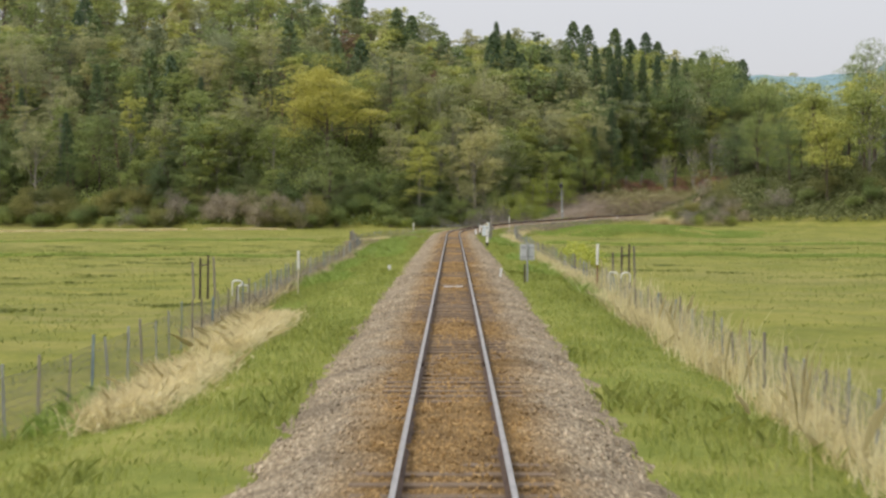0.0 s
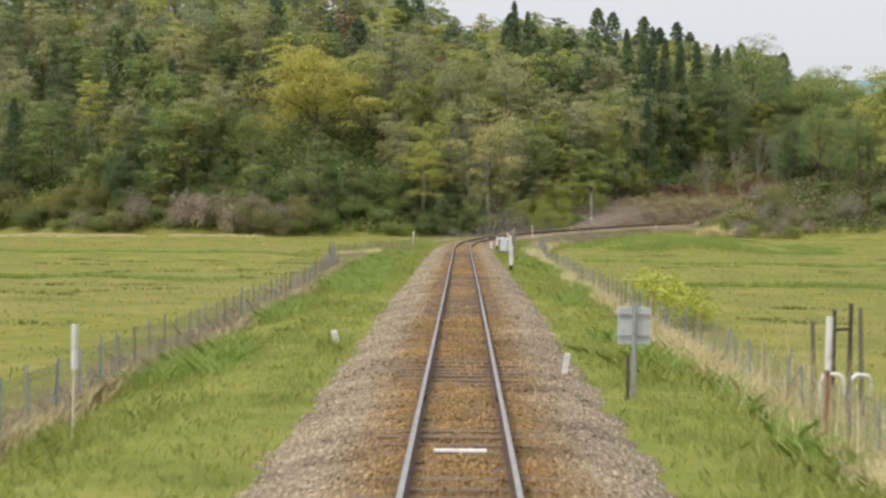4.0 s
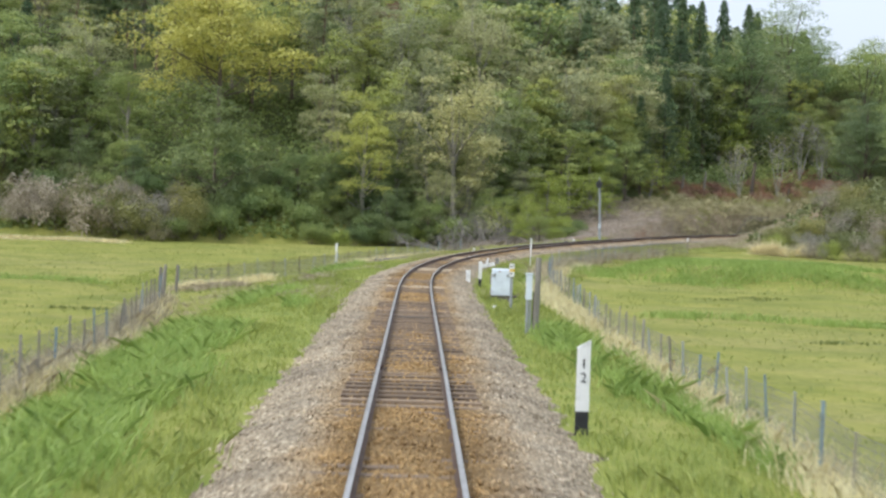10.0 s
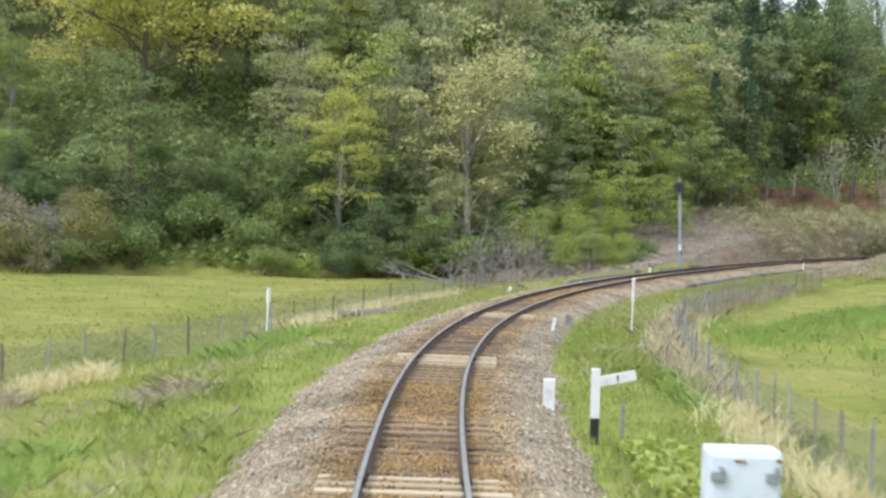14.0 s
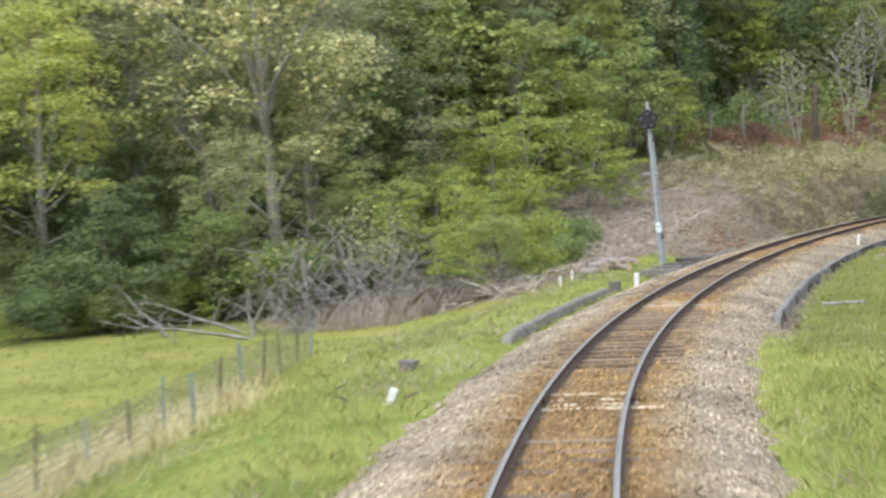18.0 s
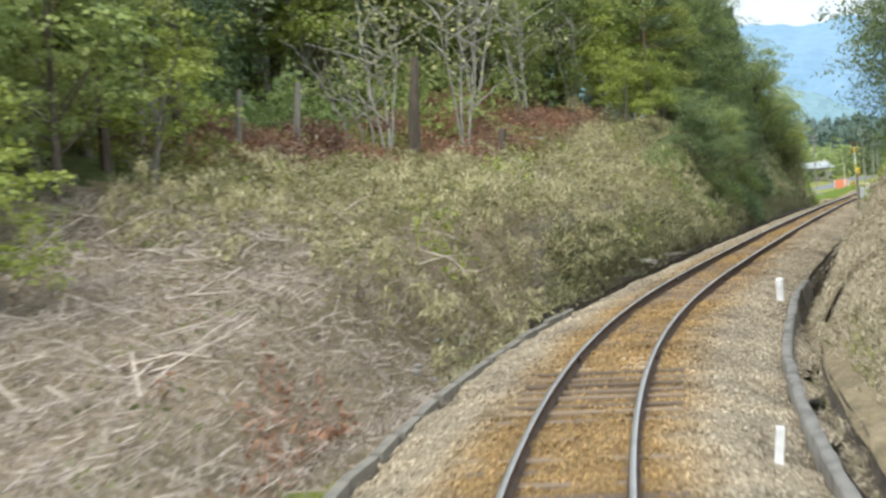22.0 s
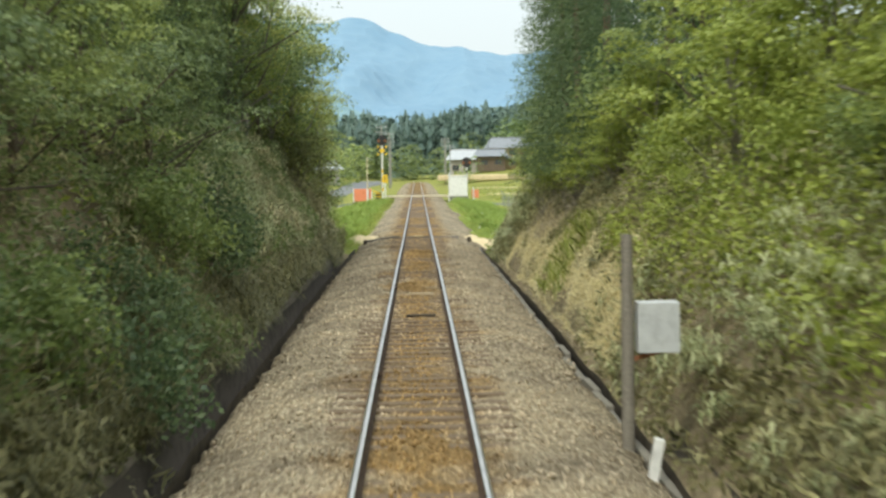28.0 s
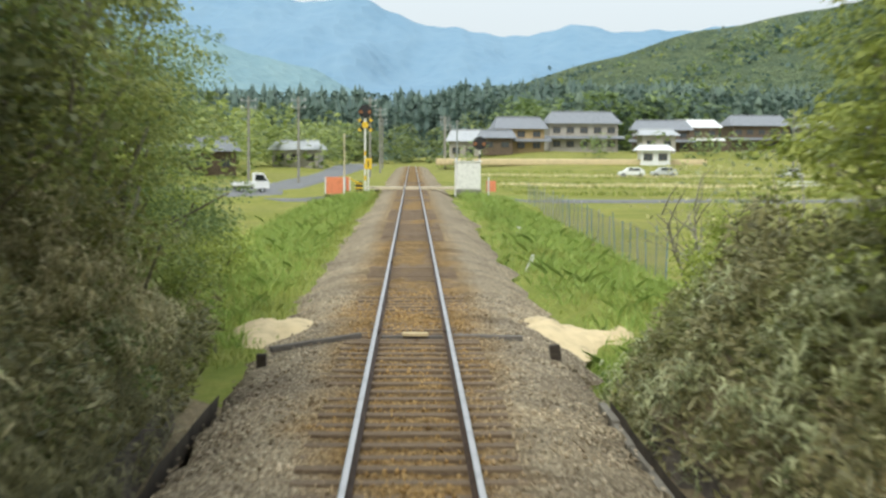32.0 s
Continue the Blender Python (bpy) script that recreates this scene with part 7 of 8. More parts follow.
# ---- repeater signal ----
ob = thing("signal_post", stand(312.0, -3.36, ground_under(312.0, -3.36) + 0.12, 4) @ pose(0, 0, 0, 0, -2.0, 0) @ Matrix.Diagonal((1, 1, 1.04, 1)), "five-lamp black signal head on a grey steel pole", "railway signal")
part("pole", rods(((0, 0, -0.3), (0, 0, 4.95), 0.095, 0.075), n=14), STEEL, ob)
part("conduit", rods(((0.12, -0.02, -0.2), (0.1, -0.02, 3.8), 0.02), ((-0.1, -0.03, 0.2), (-0.1, -0.03, 1.4), 0.018), n=6), STEEL, ob)
for z in (2.75, 3.0, 3.72, 2.15):
    part("clamp", rods(((0, 0, z - 0.03), (0, 0, z + 0.03), 0.115), n=14), STEEL, ob)
part("bracket", boxes(((0.52, 0.05, 0.05), Matrix.Translation((-0.1, -0.06, 2.86)), 0.008)), STEEL, ob)
bm = bmesh.new()
ring = [(0.36 * math.sin(k * 1.2566), 0.36 * math.cos(k * 1.2566)) for k in range(5)]
fr = [bm.verts.new((x, -0.2, 4.55 + z)) for x, z in ring]
bk = [bm.verts.new((x * 0.93, -0.1, 4.55 + z * 0.93)) for x, z in ring]
bm.faces.new(fr)
bm.faces.new(bk[::-1])
for k in range(5):
    bm.faces.new((fr[k], bk[k], bk[(k + 1) % 5], fr[(k + 1) % 5]))
bmesh.ops.recalc_face_normals(bm, faces=bm.faces)
bmesh.ops.bevel(bm, geom=list(bm.edges), offset=0.015, segments=2, affect="EDGES")
head = part("head", bm, BLACK, ob)
for k in range(5):
    a = k * 1.2566
    x, z = 0.215 * math.sin(a), 4.55 + 0.215 * math.cos(a)
    bm = bmesh.new()
    for j in range(7):
        t = -0.2 + 0.4 + 2.34 * j / 6
        q = (x + 0.075 * math.cos(t), -0.255, z + 0.075 * math.sin(t))
        box(bm, (0.036, 0.11, 0.008), Matrix.Translation(q) @ pose(0, 0, 0, 0, -math.degrees(t) + 90, 0))
    part("hood", bm, BLACK, head)
    part("lamp", rods(((x, -0.2, z), (x, -0.225, z), 0.062, 0.05), n=16), LENS, head, "unlit lamp glass")
part("mount", boxes(((0.12, 0.14, 0.3), Matrix.Translation((0, -0.06, 4.5)), 0.01)), STEEL, ob)
part("cable", rods(((0.05, -0.1, 4.2), (0.14, -0.1, 4.05), 0.02), ((0.14, -0.1, 4.05), (0.1, -0.06, 3.85), 0.02), n=6), BLACK, ob)
part("finial", rods(((0, 0, 4.95), (0, 0, 5.15), 0.05, 0.035), n=10), STEEL, ob)
part("terminal", boxes(((0.17, 0.12, 0.32), Matrix.Translation((0.03, -0.12, 1.12)), 0.012)), CAB_WHITE, ob, "white terminal box")
part("label_bar", boxes(((0.06, 0.008, 0.05), Matrix.Translation((0.04, -0.183, 1.16)))), BLACK, ob)
part("cable", rods(((0.12, -0.12, 0.95), (0.16, -0.12, 0.8), 0.02), ((0.16, -0.12, 0.8), (0.05, -0.1, 0.78), 0.02), n=6), BLACK, ob)

# ---- logs ----
LOG_BARK = bark("log_bark", (0.42, 0.37, 0.33))
rnd = random.Random(31)
for i in range(13):
    s = 309.9 + rnd.uniform(-0.35, 0.35) + (i % 7) * 0.14
    d = -3.95 - (i % 7) * 0.24 + rnd.uniform(-0.05, 0.05)
    up = 0.1 + 0.16 * (i // 7)
    ob = thing("log", stand(s, d, ground_under(s, d) + up, rnd.uniform(18, 40)), "short cut log with a raw orange end", "log", "pile of cut logs")
    r = rnd.uniform(0.08, 0.115)
    part("bark", rods(((0, -0.55, 0), (0, 0.75, rnd.uniform(-0.03, 0.05)), r, r * 0.9), n=12), LOG_BARK, ob)
    part("cut_end", rods(((0, -0.556, 0), (0, -0.55, 0), r * 0.93), n=12), LOG_END, ob, "raw sawn end")

# ---- drains of the cutting ----


def channel(name, s0, s1, sec, material, label, category, step=1.2, fade=0.0):
    """A swept profile of (d, z) beside the track; its ends dive into the ground over fade metres."""
    ss = np.arange(s0, s1 + 0.1, step)
    sd, sz = np.array(sec).T
    X, Y, H, Z = (np.interp(ss, SG, q)[:, None] for q in (CX, CY, HEAD, CZ))
    r = np.random.default_rng(int(s0))
    wob = np.cumsum(r.normal(scale=0.012, size=(len(ss), 1)), 0)
    wob -= wob.mean()
    D = sd[None] + np.clip(wob, -0.06, 0.06) + r.normal(scale=0.012, size=(len(ss), len(sd)))
    if fade:
        Z = Z - 1.4 * (1 - ease(ss, s0, s0 + fade) * ease(-ss, -s1, fade - s1))[:, None]
    v = np.stack([X + D * np.cos(H), Y + D * np.sin(H), Z + sz[None] + r.normal(scale=0.012, size=D.shape)], -1).reshape(-1, 3)
    n, k = len(ss), len(sd)
    i = np.arange(n * k).reshape(n, k)
    f = np.stack([i[:-1, :-1].ravel(), i[:-1, 1:].ravel(), i[1:, 1:].ravel(), i[1:, :-1].ravel()], 1)
    return tagged(sheet(name, v, f, material), label, category, kind="structure")


channel("retaining_wall", 288, 304, WALL_PROFILE, MOSSY, "low dark mossy wall that holds the grass bank", "wall", 0.7, 2.4)
channel("drain_wall", 291, 317, [(2.98, -0.98), (3.0, -0.47), (3.05, -0.43), (3.14, -0.43), (3.18, -0.6)], MOSSY, "dark concrete outer wall of the drain", "drain wall", 0.7, 2.2)
channel("drain_right", 292, 433, [(2.5, -0.34), (2.54, -0.95), (2.98, -0.98), (3.06, -0.5)], SHADOWEARTH, "deep dark drain beside the ballast", "drain")
LIP = [(3.04, -0.58), (3.12, -0.48), (3.35, -0.43), (3.7, -0.46), (4.1, -0.62)]
channel("drain_bank", 292, 316, LIP, VERGE, "grassy lip of the drain", "bank")
channel("drain_bank", 316, 334, LIP, LITTER, "earthy lip of the drain under dry grass", "bank")
channel("drain_left", 337, 434, [(-3.06, -0.4), (-3.0, -1.05), (-2.54, -1.05), (-2.48, -0.36)], SHADOWEARTH, "deep dark drain beside the ballast", "drain")


channel("bank_foot", 334, 433, [(3.03, -0.54), (3.16, -0.25), (3.36, 0.1), (3.62, 0.46)], LITTER, "earthy foot of the cutting bank", "bank")
channel("bank_foot", 338, 434, FOOT_LEFT, DARKEARTH, "earthy foot of the cutting bank", "bank", 1.2, 9.0)


def kerb(s0, s1, d, z, w, h, label, material=CONCRETE):
    ob = thing("drain_kerb", stand(s0, d, z), label, "kerb", "", "structure")
    rnd = random.Random(int(s0))
    s = s0
    while s < s1:
        L = 1.5
        q = part("kerb_block", boxes(((w, L - 0.02, h), Matrix.Translation((0, 0, 0)), 0.015)), material, ob)
        q.matrix_world = stand(s + L / 2, d + rnd.uniform(-0.03, 0.03), z - h / 2 + rnd.uniform(-0.03, 0.03), rnd.uniform(-2.2, 2.2))
        s += L


channel("drain_curb", 291, 346, [(2.4, -0.6), (2.41, -0.35), (2.43, -0.325), (2.55, -0.325), (2.57, -0.35), (2.58, -0.95)], WORN, "weathered grey concrete kerb along the drain", "kerb", 0.7, 2.2)
kerb(346, 432, 2.44, -0.47, 0.1, 0.3, "low mossy kerb along the drain", MOSSY)
kerb(316, 338, -2.4, -0.3, 0.14, 0.4, "dark weathered concrete kerb along the drain", MOSSY)
ob = thing("drain_head", stand(294.9, 3.75, -0.62, 8), "concrete culvert headwall at the drain", "headwall")
part("wall", boxes(((0.8, 0.2, 0.5), Matrix.Translation((0, 0, 0.0)), 0.02)), CONCRETE, ob)
part("cap", boxes(((0.9, 0.26, 0.08), Matrix.Translation((0, 0, 0.29)), 0.015)), CONCRETE, ob)
for s, d, L, tw, r in ((353, -2.9, 0.8, 44, 0.09), (357.5, -2.85, 0.9, 70, 0.02), (356.5, -2.9, 0.8, 82, 0.018), (360, 2.9, 1.2, 80, 0.04), (359, 3.1, 0.9, 60, 0.03)):
    ob = thing("fallen_branch", stand(s, d, -0.18, tw), "bleached fallen branch over the drain", "branch")
    part("wood", rods(((0, -L / 2, 0), (0.05, L / 2, 0.04), r, r * 0.7), n=7), BARK_PALE, ob)
    part("twig", rods(((0, 0, 0), (0.18, 0.25, 0.08), r * 0.4, r * 0.2), n=5), BARK_PALE, ob)

# box on a post in the cutting
ob = thing("terminal_box", stand(386.4, 2.3, -0.5), "pale box on a weathered post beside the drain", "terminal box")
part("post", rods(((0, 0, -0.3), (0, 0, 2.4), 0.075, 0.065), n=12), GREYWOOD, ob)
part("body", boxes(((0.46, 0.3, 0.56), Matrix.Translation((0.33, 0.02, 1.38)), 0.015)), GREYBOARD, ob)
part("bracket", boxes(((0.36, 0.05, 0.05), Matrix.Translation((0.18, 0.02, 1.06)) @ pose(0, 0, 0, 0, -14, 0))), RUSTY, ob)

# path crossing at the cutting's end


def mound(s, d, sx, sy, h):
    """A spread heap of sand that follows the ground under it."""
    vs, fs = [], []
    for r in range(9):
        for k in range(36):
            a, q = k / 36 * 6.2832, r / 8
            rag = 1 + 0.16 * math.sin(3 * a + s) + 0.1 * math.sin(5 * a + d)
            p = spot(s + math.sin(a) * q * sy * rag, d + math.cos(a) * q * sx * rag)
            rail = at(s, CZ)
            bed = rail + float(np.interp(abs(d + math.cos(a) * q * sx * rag), [1.7, 2.1, 2.45, 2.75], [-0.23, -0.36, -0.5, -0.72]))
            z = max(land1(p.x, p.y), bed) + h * (1 - q * q) ** 1.3 * (1 + 0.3 * noise.noise(Vector((p.x, p.y, 0)) * 2.2)) + 0.05 * noise.noise(Vector((p.x, p.y, 1)) * 6) * (1 - q) + 0.02 - 0.1 * q ** 4
            vs.append((p.x, p.y, z))
    for r in range(8):
        for k in range(36):
            fs.append((r * 36 + k, r * 36 + (k + 1) % 36, (r + 1) * 36 + (k + 1) % 36, (r + 1) * 36 + k))
    ob = sheet("sand_mound", vs, fs, SAND, smooth=True)
    tagged(ob, "low heap of pale yellow sand beside the track", "sand heap")


mound(440.3, -2.5, 0.85, 1.6, 0.26)
mound(441.5, 2.85, 0.98, 1.8, 0.3)
for d, L in ((-1.48, 1.5), (1.2, 1.1)):
    ob = thing("crossing_timber", stand(437.8 + (0.1 if d > 0 else -0.5), d, -0.19 if d < 0 else -0.18, 24 if d < 0 else -3) @ pose(0, 0, 0, 0, -6 if d < 0 else 1, 0), "black timber laid beside the rail", "timber")
    part("timber", boxes(((L, 0.12, 0.09), Matrix.Identity(4), 0.02)), OLD_TIMBER, ob)
ob = thing("crossing_timber", stand(437.6, 0, -0.145, 1), "dark timber between the rails with a pale patch", "timber")
part("timber", boxes(((0.96, 0.12, 0.07), Matrix.Identity(4), 0.02)), OLD_TIMBER, ob)
part("patch", boxes(((0.4, 0.2, 0.05), Matrix.Translation((0.05, 0, 0.05)), 0.01)), SAND, ob)
for s in (399.5, 405.0):
    ob = thing("loose_plank", stand(s, 0.05, -0.15, 3), "brown plank lying between the rails", "plank")
    part("plank", boxes(((0.55, 0.14, 0.04), Matrix.Translation((0, 0, 0.02)), 0.006)), DARKWOOD if s < 400 else SLEEPER_NEW, ob)

# yellow-green bushes by the right-hand fence
rnd = random.Random(77)
for i in range(17):
    s = 163 + i * 1.25 + rnd.uniform(-0.4, 0.4)
    p = spot(s, 6.4 + rnd.uniform(0, 1.6))
    grow("lime", p.x, p.y, rnd.uniform(0.55, 1.0))
for s, d, k in ((128.5, 6.2, 0.55), (199.0, 5.9, 0.4), (205, 6.0, 0.35), (186, 5.8, 0.35)):
    p = spot(s, d)
    grow("shrub4", p.x, p.y, k * 0.6)

# ---- level crossing ----
XS = 535.0
ASPHALT = plain("asphalt", (0.17, 0.175, 0.18), 0.9, 0, 0.12, 1.5, 0.3)
DECK = plain("crossing_deck", (0.42, 0.37, 0.30), 0.85, 0, 0.15)


def road(name, pts, width, label):
    """A sheet of road through (s, d) points, 4 cm over the land."""
    P = []
    for (a, b), (c, e) in zip(pts[:-1], pts[1:]):
        n = max(2, int(math.hypot(c - a, e - b) / 3))
        P += [spot(a + (c - a) * i / n, b + (e - b) * i / n) for i in range(n)]
    P.append(spot(*pts[-1]))
    v = []
    for i, p in enumerate(P):
        t = P[min(i + 1, len(P) - 1)] - P[max(i - 1, 0)]
        t = Vector((t.x, t.y, 0)).normalized()
        r = Vector((t.y, -t.x, 0)) * width / 2
        z = land(np.array([p.x - r.x, p.x, p.x + r.x]), np.array([p.y - r.y, p.y, p.y + r.y]))
        z = 0.5 * z + 0.5 * z.mean() + 0.16
        o = r * 1.25
        v += [(p.x - o.x, p.y - o.y, z[0] - 0.4), (p.x - r.x, p.y - r.y, z[0]), (p.x + r.x, p.y + r.y, z[2]), (p.x + o.x, p.y + o.y, z[2] - 0.4)]
    f = [(4 * i + k, 4 * i + k + 1, 4 * i + k + 5, 4 * i + k + 4) for i in range(len(P) - 1) for k in range(3)]
    return tagged(sheet(name, v, f, ASPHALT), label, "road", kind="structure")


road("road", [(XS + 1, -3.0), (XS + 2, -8), (XS + 14, -14), (XS + 60, -13.5), (XS + 180, -12), (XS + 340, -9)], 4.6, "grey asphalt lane beside the railway")
road("road_side", [(XS + 30, -16), (XS + 28, -40), (XS + 20, -90)], 4.0, "grey asphalt lane between the fields")
road("road_right", [(XS + 1, 3.0), (XS + 1.5, 12), (XS + 10, 40), (XS + 30, 90)], 4.0, "grey asphalt lane between the fields")
ob = thing("crossing_deck", stand(XS, 0, -0.06), "pale timber deck of the level crossing", "level crossing deck")
for d, w in ((0, 0.95), (-1.3, 1.25), (1.3, 1.25), (-2.7, 1.4), (2.7, 1.4)):
    for k in range(4):
        q = part("plank", boxes(((w, 0.9, 0.1), Matrix.Translation((d, -1.5 + k * 0.95, 0)), 0.01)), DECK, ob)


for x, w in ((0, 0.98), (-2.05, 2.8), (2.05, 2.8)):
    part("edge_board", boxes(((w, 0.25, 0.2), Matrix.Translation((x, -2.1, -0.02)), 0.015)), CREAM, ob, "pale edge board")


def crossing_signal(s, d, h, label, sign=True):
    ob = thing("crossing_signal", stand(s, d, ground_under(s, d)), label, "crossing signal")
    part("pole", rods(((0, 0, -0.3), (0, 0, h), 0.075), n=10), WHITE, ob)
    for k in range(3):
        part("stripe", rods(((0, 0, 1.0 + k * 0.9), (0, 0, 1.35 + k * 0.9), 0.079), n=10), BLACK if not sign else YELLOW, ob)
    part("backing", rods(((0, -0.05, h - 0.45), (0, -0.09, h - 0.45), 0.5), n=24), BLACK, ob, "round black backing plates")
    for x in (-0.32, 0.32):
        lamp = part("lamp", rods(((x, -0.1, h - 0.5), (x, -0.2, h - 0.5), 0.17), n=18), BLACK, ob)
        part("glass", rods(((x, -0.2, h - 0.5), (x, -0.215, h - 0.5), 0.13), n=18), RUSTY, lamp)
    if sign:
        bm = bmesh.new()
        for a in (-42, 42):
            box(bm, (1.25, 0.03, 0.24), Matrix.Translation((0, -0.12 - 0.02 * (a > 0), h - 1.45)) @ pose(0, 0, 0, 0, a, 0), 0.005)
        part("cross_sign", bm, YELLOW, ob, "yellow crossing boards")
        bm = bmesh.new()
        for a in (-42, 42):
            for k in (-0.35, 0.35):
                box(bm, (0.2, 0.01, 0.245), Matrix.Translation((0, -0.16, h - 1.45)) @ pose(0, 0, 0, 0, a, 0) @ Matrix.Translation((k, 0, 0)))
        part("cross_stripe", bm, BLACK, ob)
    return ob


crossing_signal(XS - 2.6, -3.45, 6.5, "tall crossing signal with black lamps and yellow cross")
crossing_signal(XS - 1.0, 5.0, 4.4, "crossing signal with dark lamps on a pole", False)
for s, d, h, m_, lab in ((XS - 2.0, -5.0, 4.7, CREAM, "tall weathered pole at the level crossing"), (XS + 2.0, 3.4, 6.0, STEEL, "grey steel pole at the level crossing")):
    ob = thing("crossing_pole", stand(s, d, ground_under(s, d)), lab, "pole")
    part("pole", rods(((0, 0, -0.3), (0, 0, h), 0.07, 0.05), n=8), m_, ob)
    part("foot", rods(((0, 0, -0.2), (0, 0, 1.5), 0.1), n=8), WHITE, ob)
    part("arm", boxes(((0.5, 0.05, 0.06), Matrix.Translation((0.15, 0, h - 0.2)))), STEEL, ob)
ob = thing("warning_board", stand(XS - 3.2, -3.2, ground_under(XS - 3.2, -3.2)), "yellow warning board on a white post", "warning board")
part("post", rods(((0, 0, -0.2), (0, 0, 2.6), 0.06), n=8), WHITE, ob)
part("board", boxes(((0.5, 0.04, 0.8), Matrix.Translation((0, -0.07, 2.2)), 0.02)), YELLOW, ob)
part("figure_bar", boxes(((0.08, 0.01, 0.5), Matrix.Translation((0, -0.094, 2.2)))), BLACK, ob)
ob = thing("crossing_fence", stand(XS - 1.8, -5.5, ground_under(XS - 1.8, -5.5)), "orange-pink crossing barrier panel on a base", "barrier")
part("panel", boxes(((1.9, 0.06, 1.25), Matrix.Translation((0, 0, 0.95)), 0.02)), ORANGE, ob)
part("base", boxes(((2.3, 0.9, 0.3), Matrix.Translation((0.2, 0, 0.1)), 0.03)), DARKWOOD, ob)
for x in (-0.9, 0.9):
    part("upright", boxes(((0.1, 0.1, 1.6), Matrix.Translation((x, -0.05, 0.75)), 0.01)), WHITE, ob)
ob = thing("barrier_motor", stand(XS - 2.4, -3.9, ground_under(XS - 2.4, -3.9)), "striped barrier motor with a raised stub arm", "barrier")
part("box", boxes(((0.5, 0.5, 1.0), Matrix.Translation((0, 0, 0.45)), 0.03)), BLACK, ob)
for k in range(3):
    part("stripe", boxes(((0.51, 0.51, 0.12), Matrix.Translation((0, 0, 0.2 + k * 0.3)), 0.005)), YELLOW, ob)
part("arm", boxes(((0.9, 0.06, 0.09), Matrix.Translation((-0.3, -0.3, 1.0)) @ pose(0, 0, 0, 0, 25, 0))), YELLOW, ob)
ob = thing("relay_hut", stand(XS - 3.5, 4.1, ground_under(XS - 3.5, 4.1)), "white steel relay cabinet at the level crossing", "relay cabinet")
part("body", boxes(((1.75, 0.8, 2.0), Matrix.Translation((0, 0, 1.3)), 0.03)), WHITE, ob)
part("door", boxes(((0.8, 0.03, 1.85), Matrix.Translation((-0.42, -0.415, 1.3)), 0.01), ), WHITE, ob)
part("door", boxes(((0.8, 0.03, 1.85), Matrix.Translation((0.42, -0.415, 1.3)), 0.01), ), WHITE, ob)
part("roof", boxes(((1.9, 0.95, 0.08), Matrix.Translation((0, 0, 2.34)), 0.02)), WHITE, ob)
part("base", boxes(((1.85, 0.9, 0.34), Matrix.Translation((0, 0, 0.13)), 0.02)), CONCRETE, ob)
part("side_post", rods(((-0.95, -0.3, -0.2), (-0.95, -0.3, 2.6), 0.07), n=8), WHITE, ob)
ob = thing("crossing_fence", stand(XS - 2.5, 5.6, ground_under(XS - 2.5, 5.6)), "low orange and white crossing fence", "barrier")
part("panel", boxes(((0.7, 0.05, 0.8), Matrix.Translation((0.2, 0.05, 0.9)), 0.02)), ORANGE, ob)
part("upright", boxes(((0.12, 0.12, 1.7), Matrix.Translation((0, 0, 0.7)), 0.01)), WHITE, ob)
part("foot", boxes(((0.5, 0.2, 0.12), Matrix.Translation((0, 0, 0.05)), 0.01)), WHITE, ob)

# ---- small pick-up truck ----
CARGLASS = plain("car_glass", (0.03, 0.04, 0.045), 0.08, 0, 0.05, 3, 0.0, 0.8)
TYRE = plain("tyre", (0.025, 0.025, 0.026), 0.85)
CARWHITE = plain("car_white", (0.78, 0.79, 0.8), 0.3, 0, 0.04, 2, 0.02, 0.5)


def wheel(ob, x, y, r=0.27, w=0.16):
    q = part("wheel", rods(((x - w / 2, y, r), (x + w / 2, y, r), r), n=20), TYRE, ob)
    sx = 1 if x > 0 else -1
    part("rim", rods(((x + sx * w / 2, y, r), (x + sx * (w / 2 + 0.012), y, r), r * 0.6), n=16), STEEL, q)


ob = thing("pickup_truck", Matrix.Identity(4), "small white pick-up truck parked on the lane", "truck")
bm = bmesh.new()
prof = [(1.68, 0.35), (1.7, 0.85), (1.62, 1.0), (1.2, 1.68), (1.05, 1.76), (0.35, 1.76), (0.25, 1.7), (0.22, 0.35)]
for x in (-0.7, 0.7):
    vs = [bm.verts.new((x, y, z)) for y, z in prof]
    bm.faces.new(vs if x < 0 else vs[::-1])
bm.verts.ensure_lookup_table()
n = len(prof)
for k in range(n):
    bm.faces.new((bm.verts[k], bm.verts[n + k], bm.verts[n + (k + 1) % n], bm.verts[(k + 1) % n]))
bmesh.ops.recalc_face_normals(bm, faces=bm.faces)
bmesh.ops.bevel(bm, geom=list(bm.edges), offset=0.05, segments=3, affect="EDGES")
part("cab", bm, CARWHITE, ob)
for x in (-0.71, 0.71):
    bm = bmesh.new()
    q = [bm.verts.new((x, y, z)) for y, z in ((0.42, 1.05), (1.42, 1.05), (1.12, 1.6), (0.42, 1.6))]
    bm.faces.new(q)
    bmesh.ops.solidify(bm, geom=list(bm.faces), thickness=0.012)
    part("side_window", bm, CARGLASS, ob)
    part("mirror", boxes(((0.12, 0.06, 0.2), Matrix.Translation((x * 1.12, 1.4, 1.15)), 0.02)), BLACK, ob)
bm = bmesh.new()
q = [bm.verts.new(c) for c in ((-0.58, 1.575, 1.1), (0.58, 1.575, 1.1), (0.52, 1.235, 1.65), (-0.52, 1.235, 1.65))]
bm.faces.new(q)
bmesh.ops.solidify(bm, geom=list(bm.faces), thickness=0.03)
part("windscreen", bm, CARGLASS, ob)
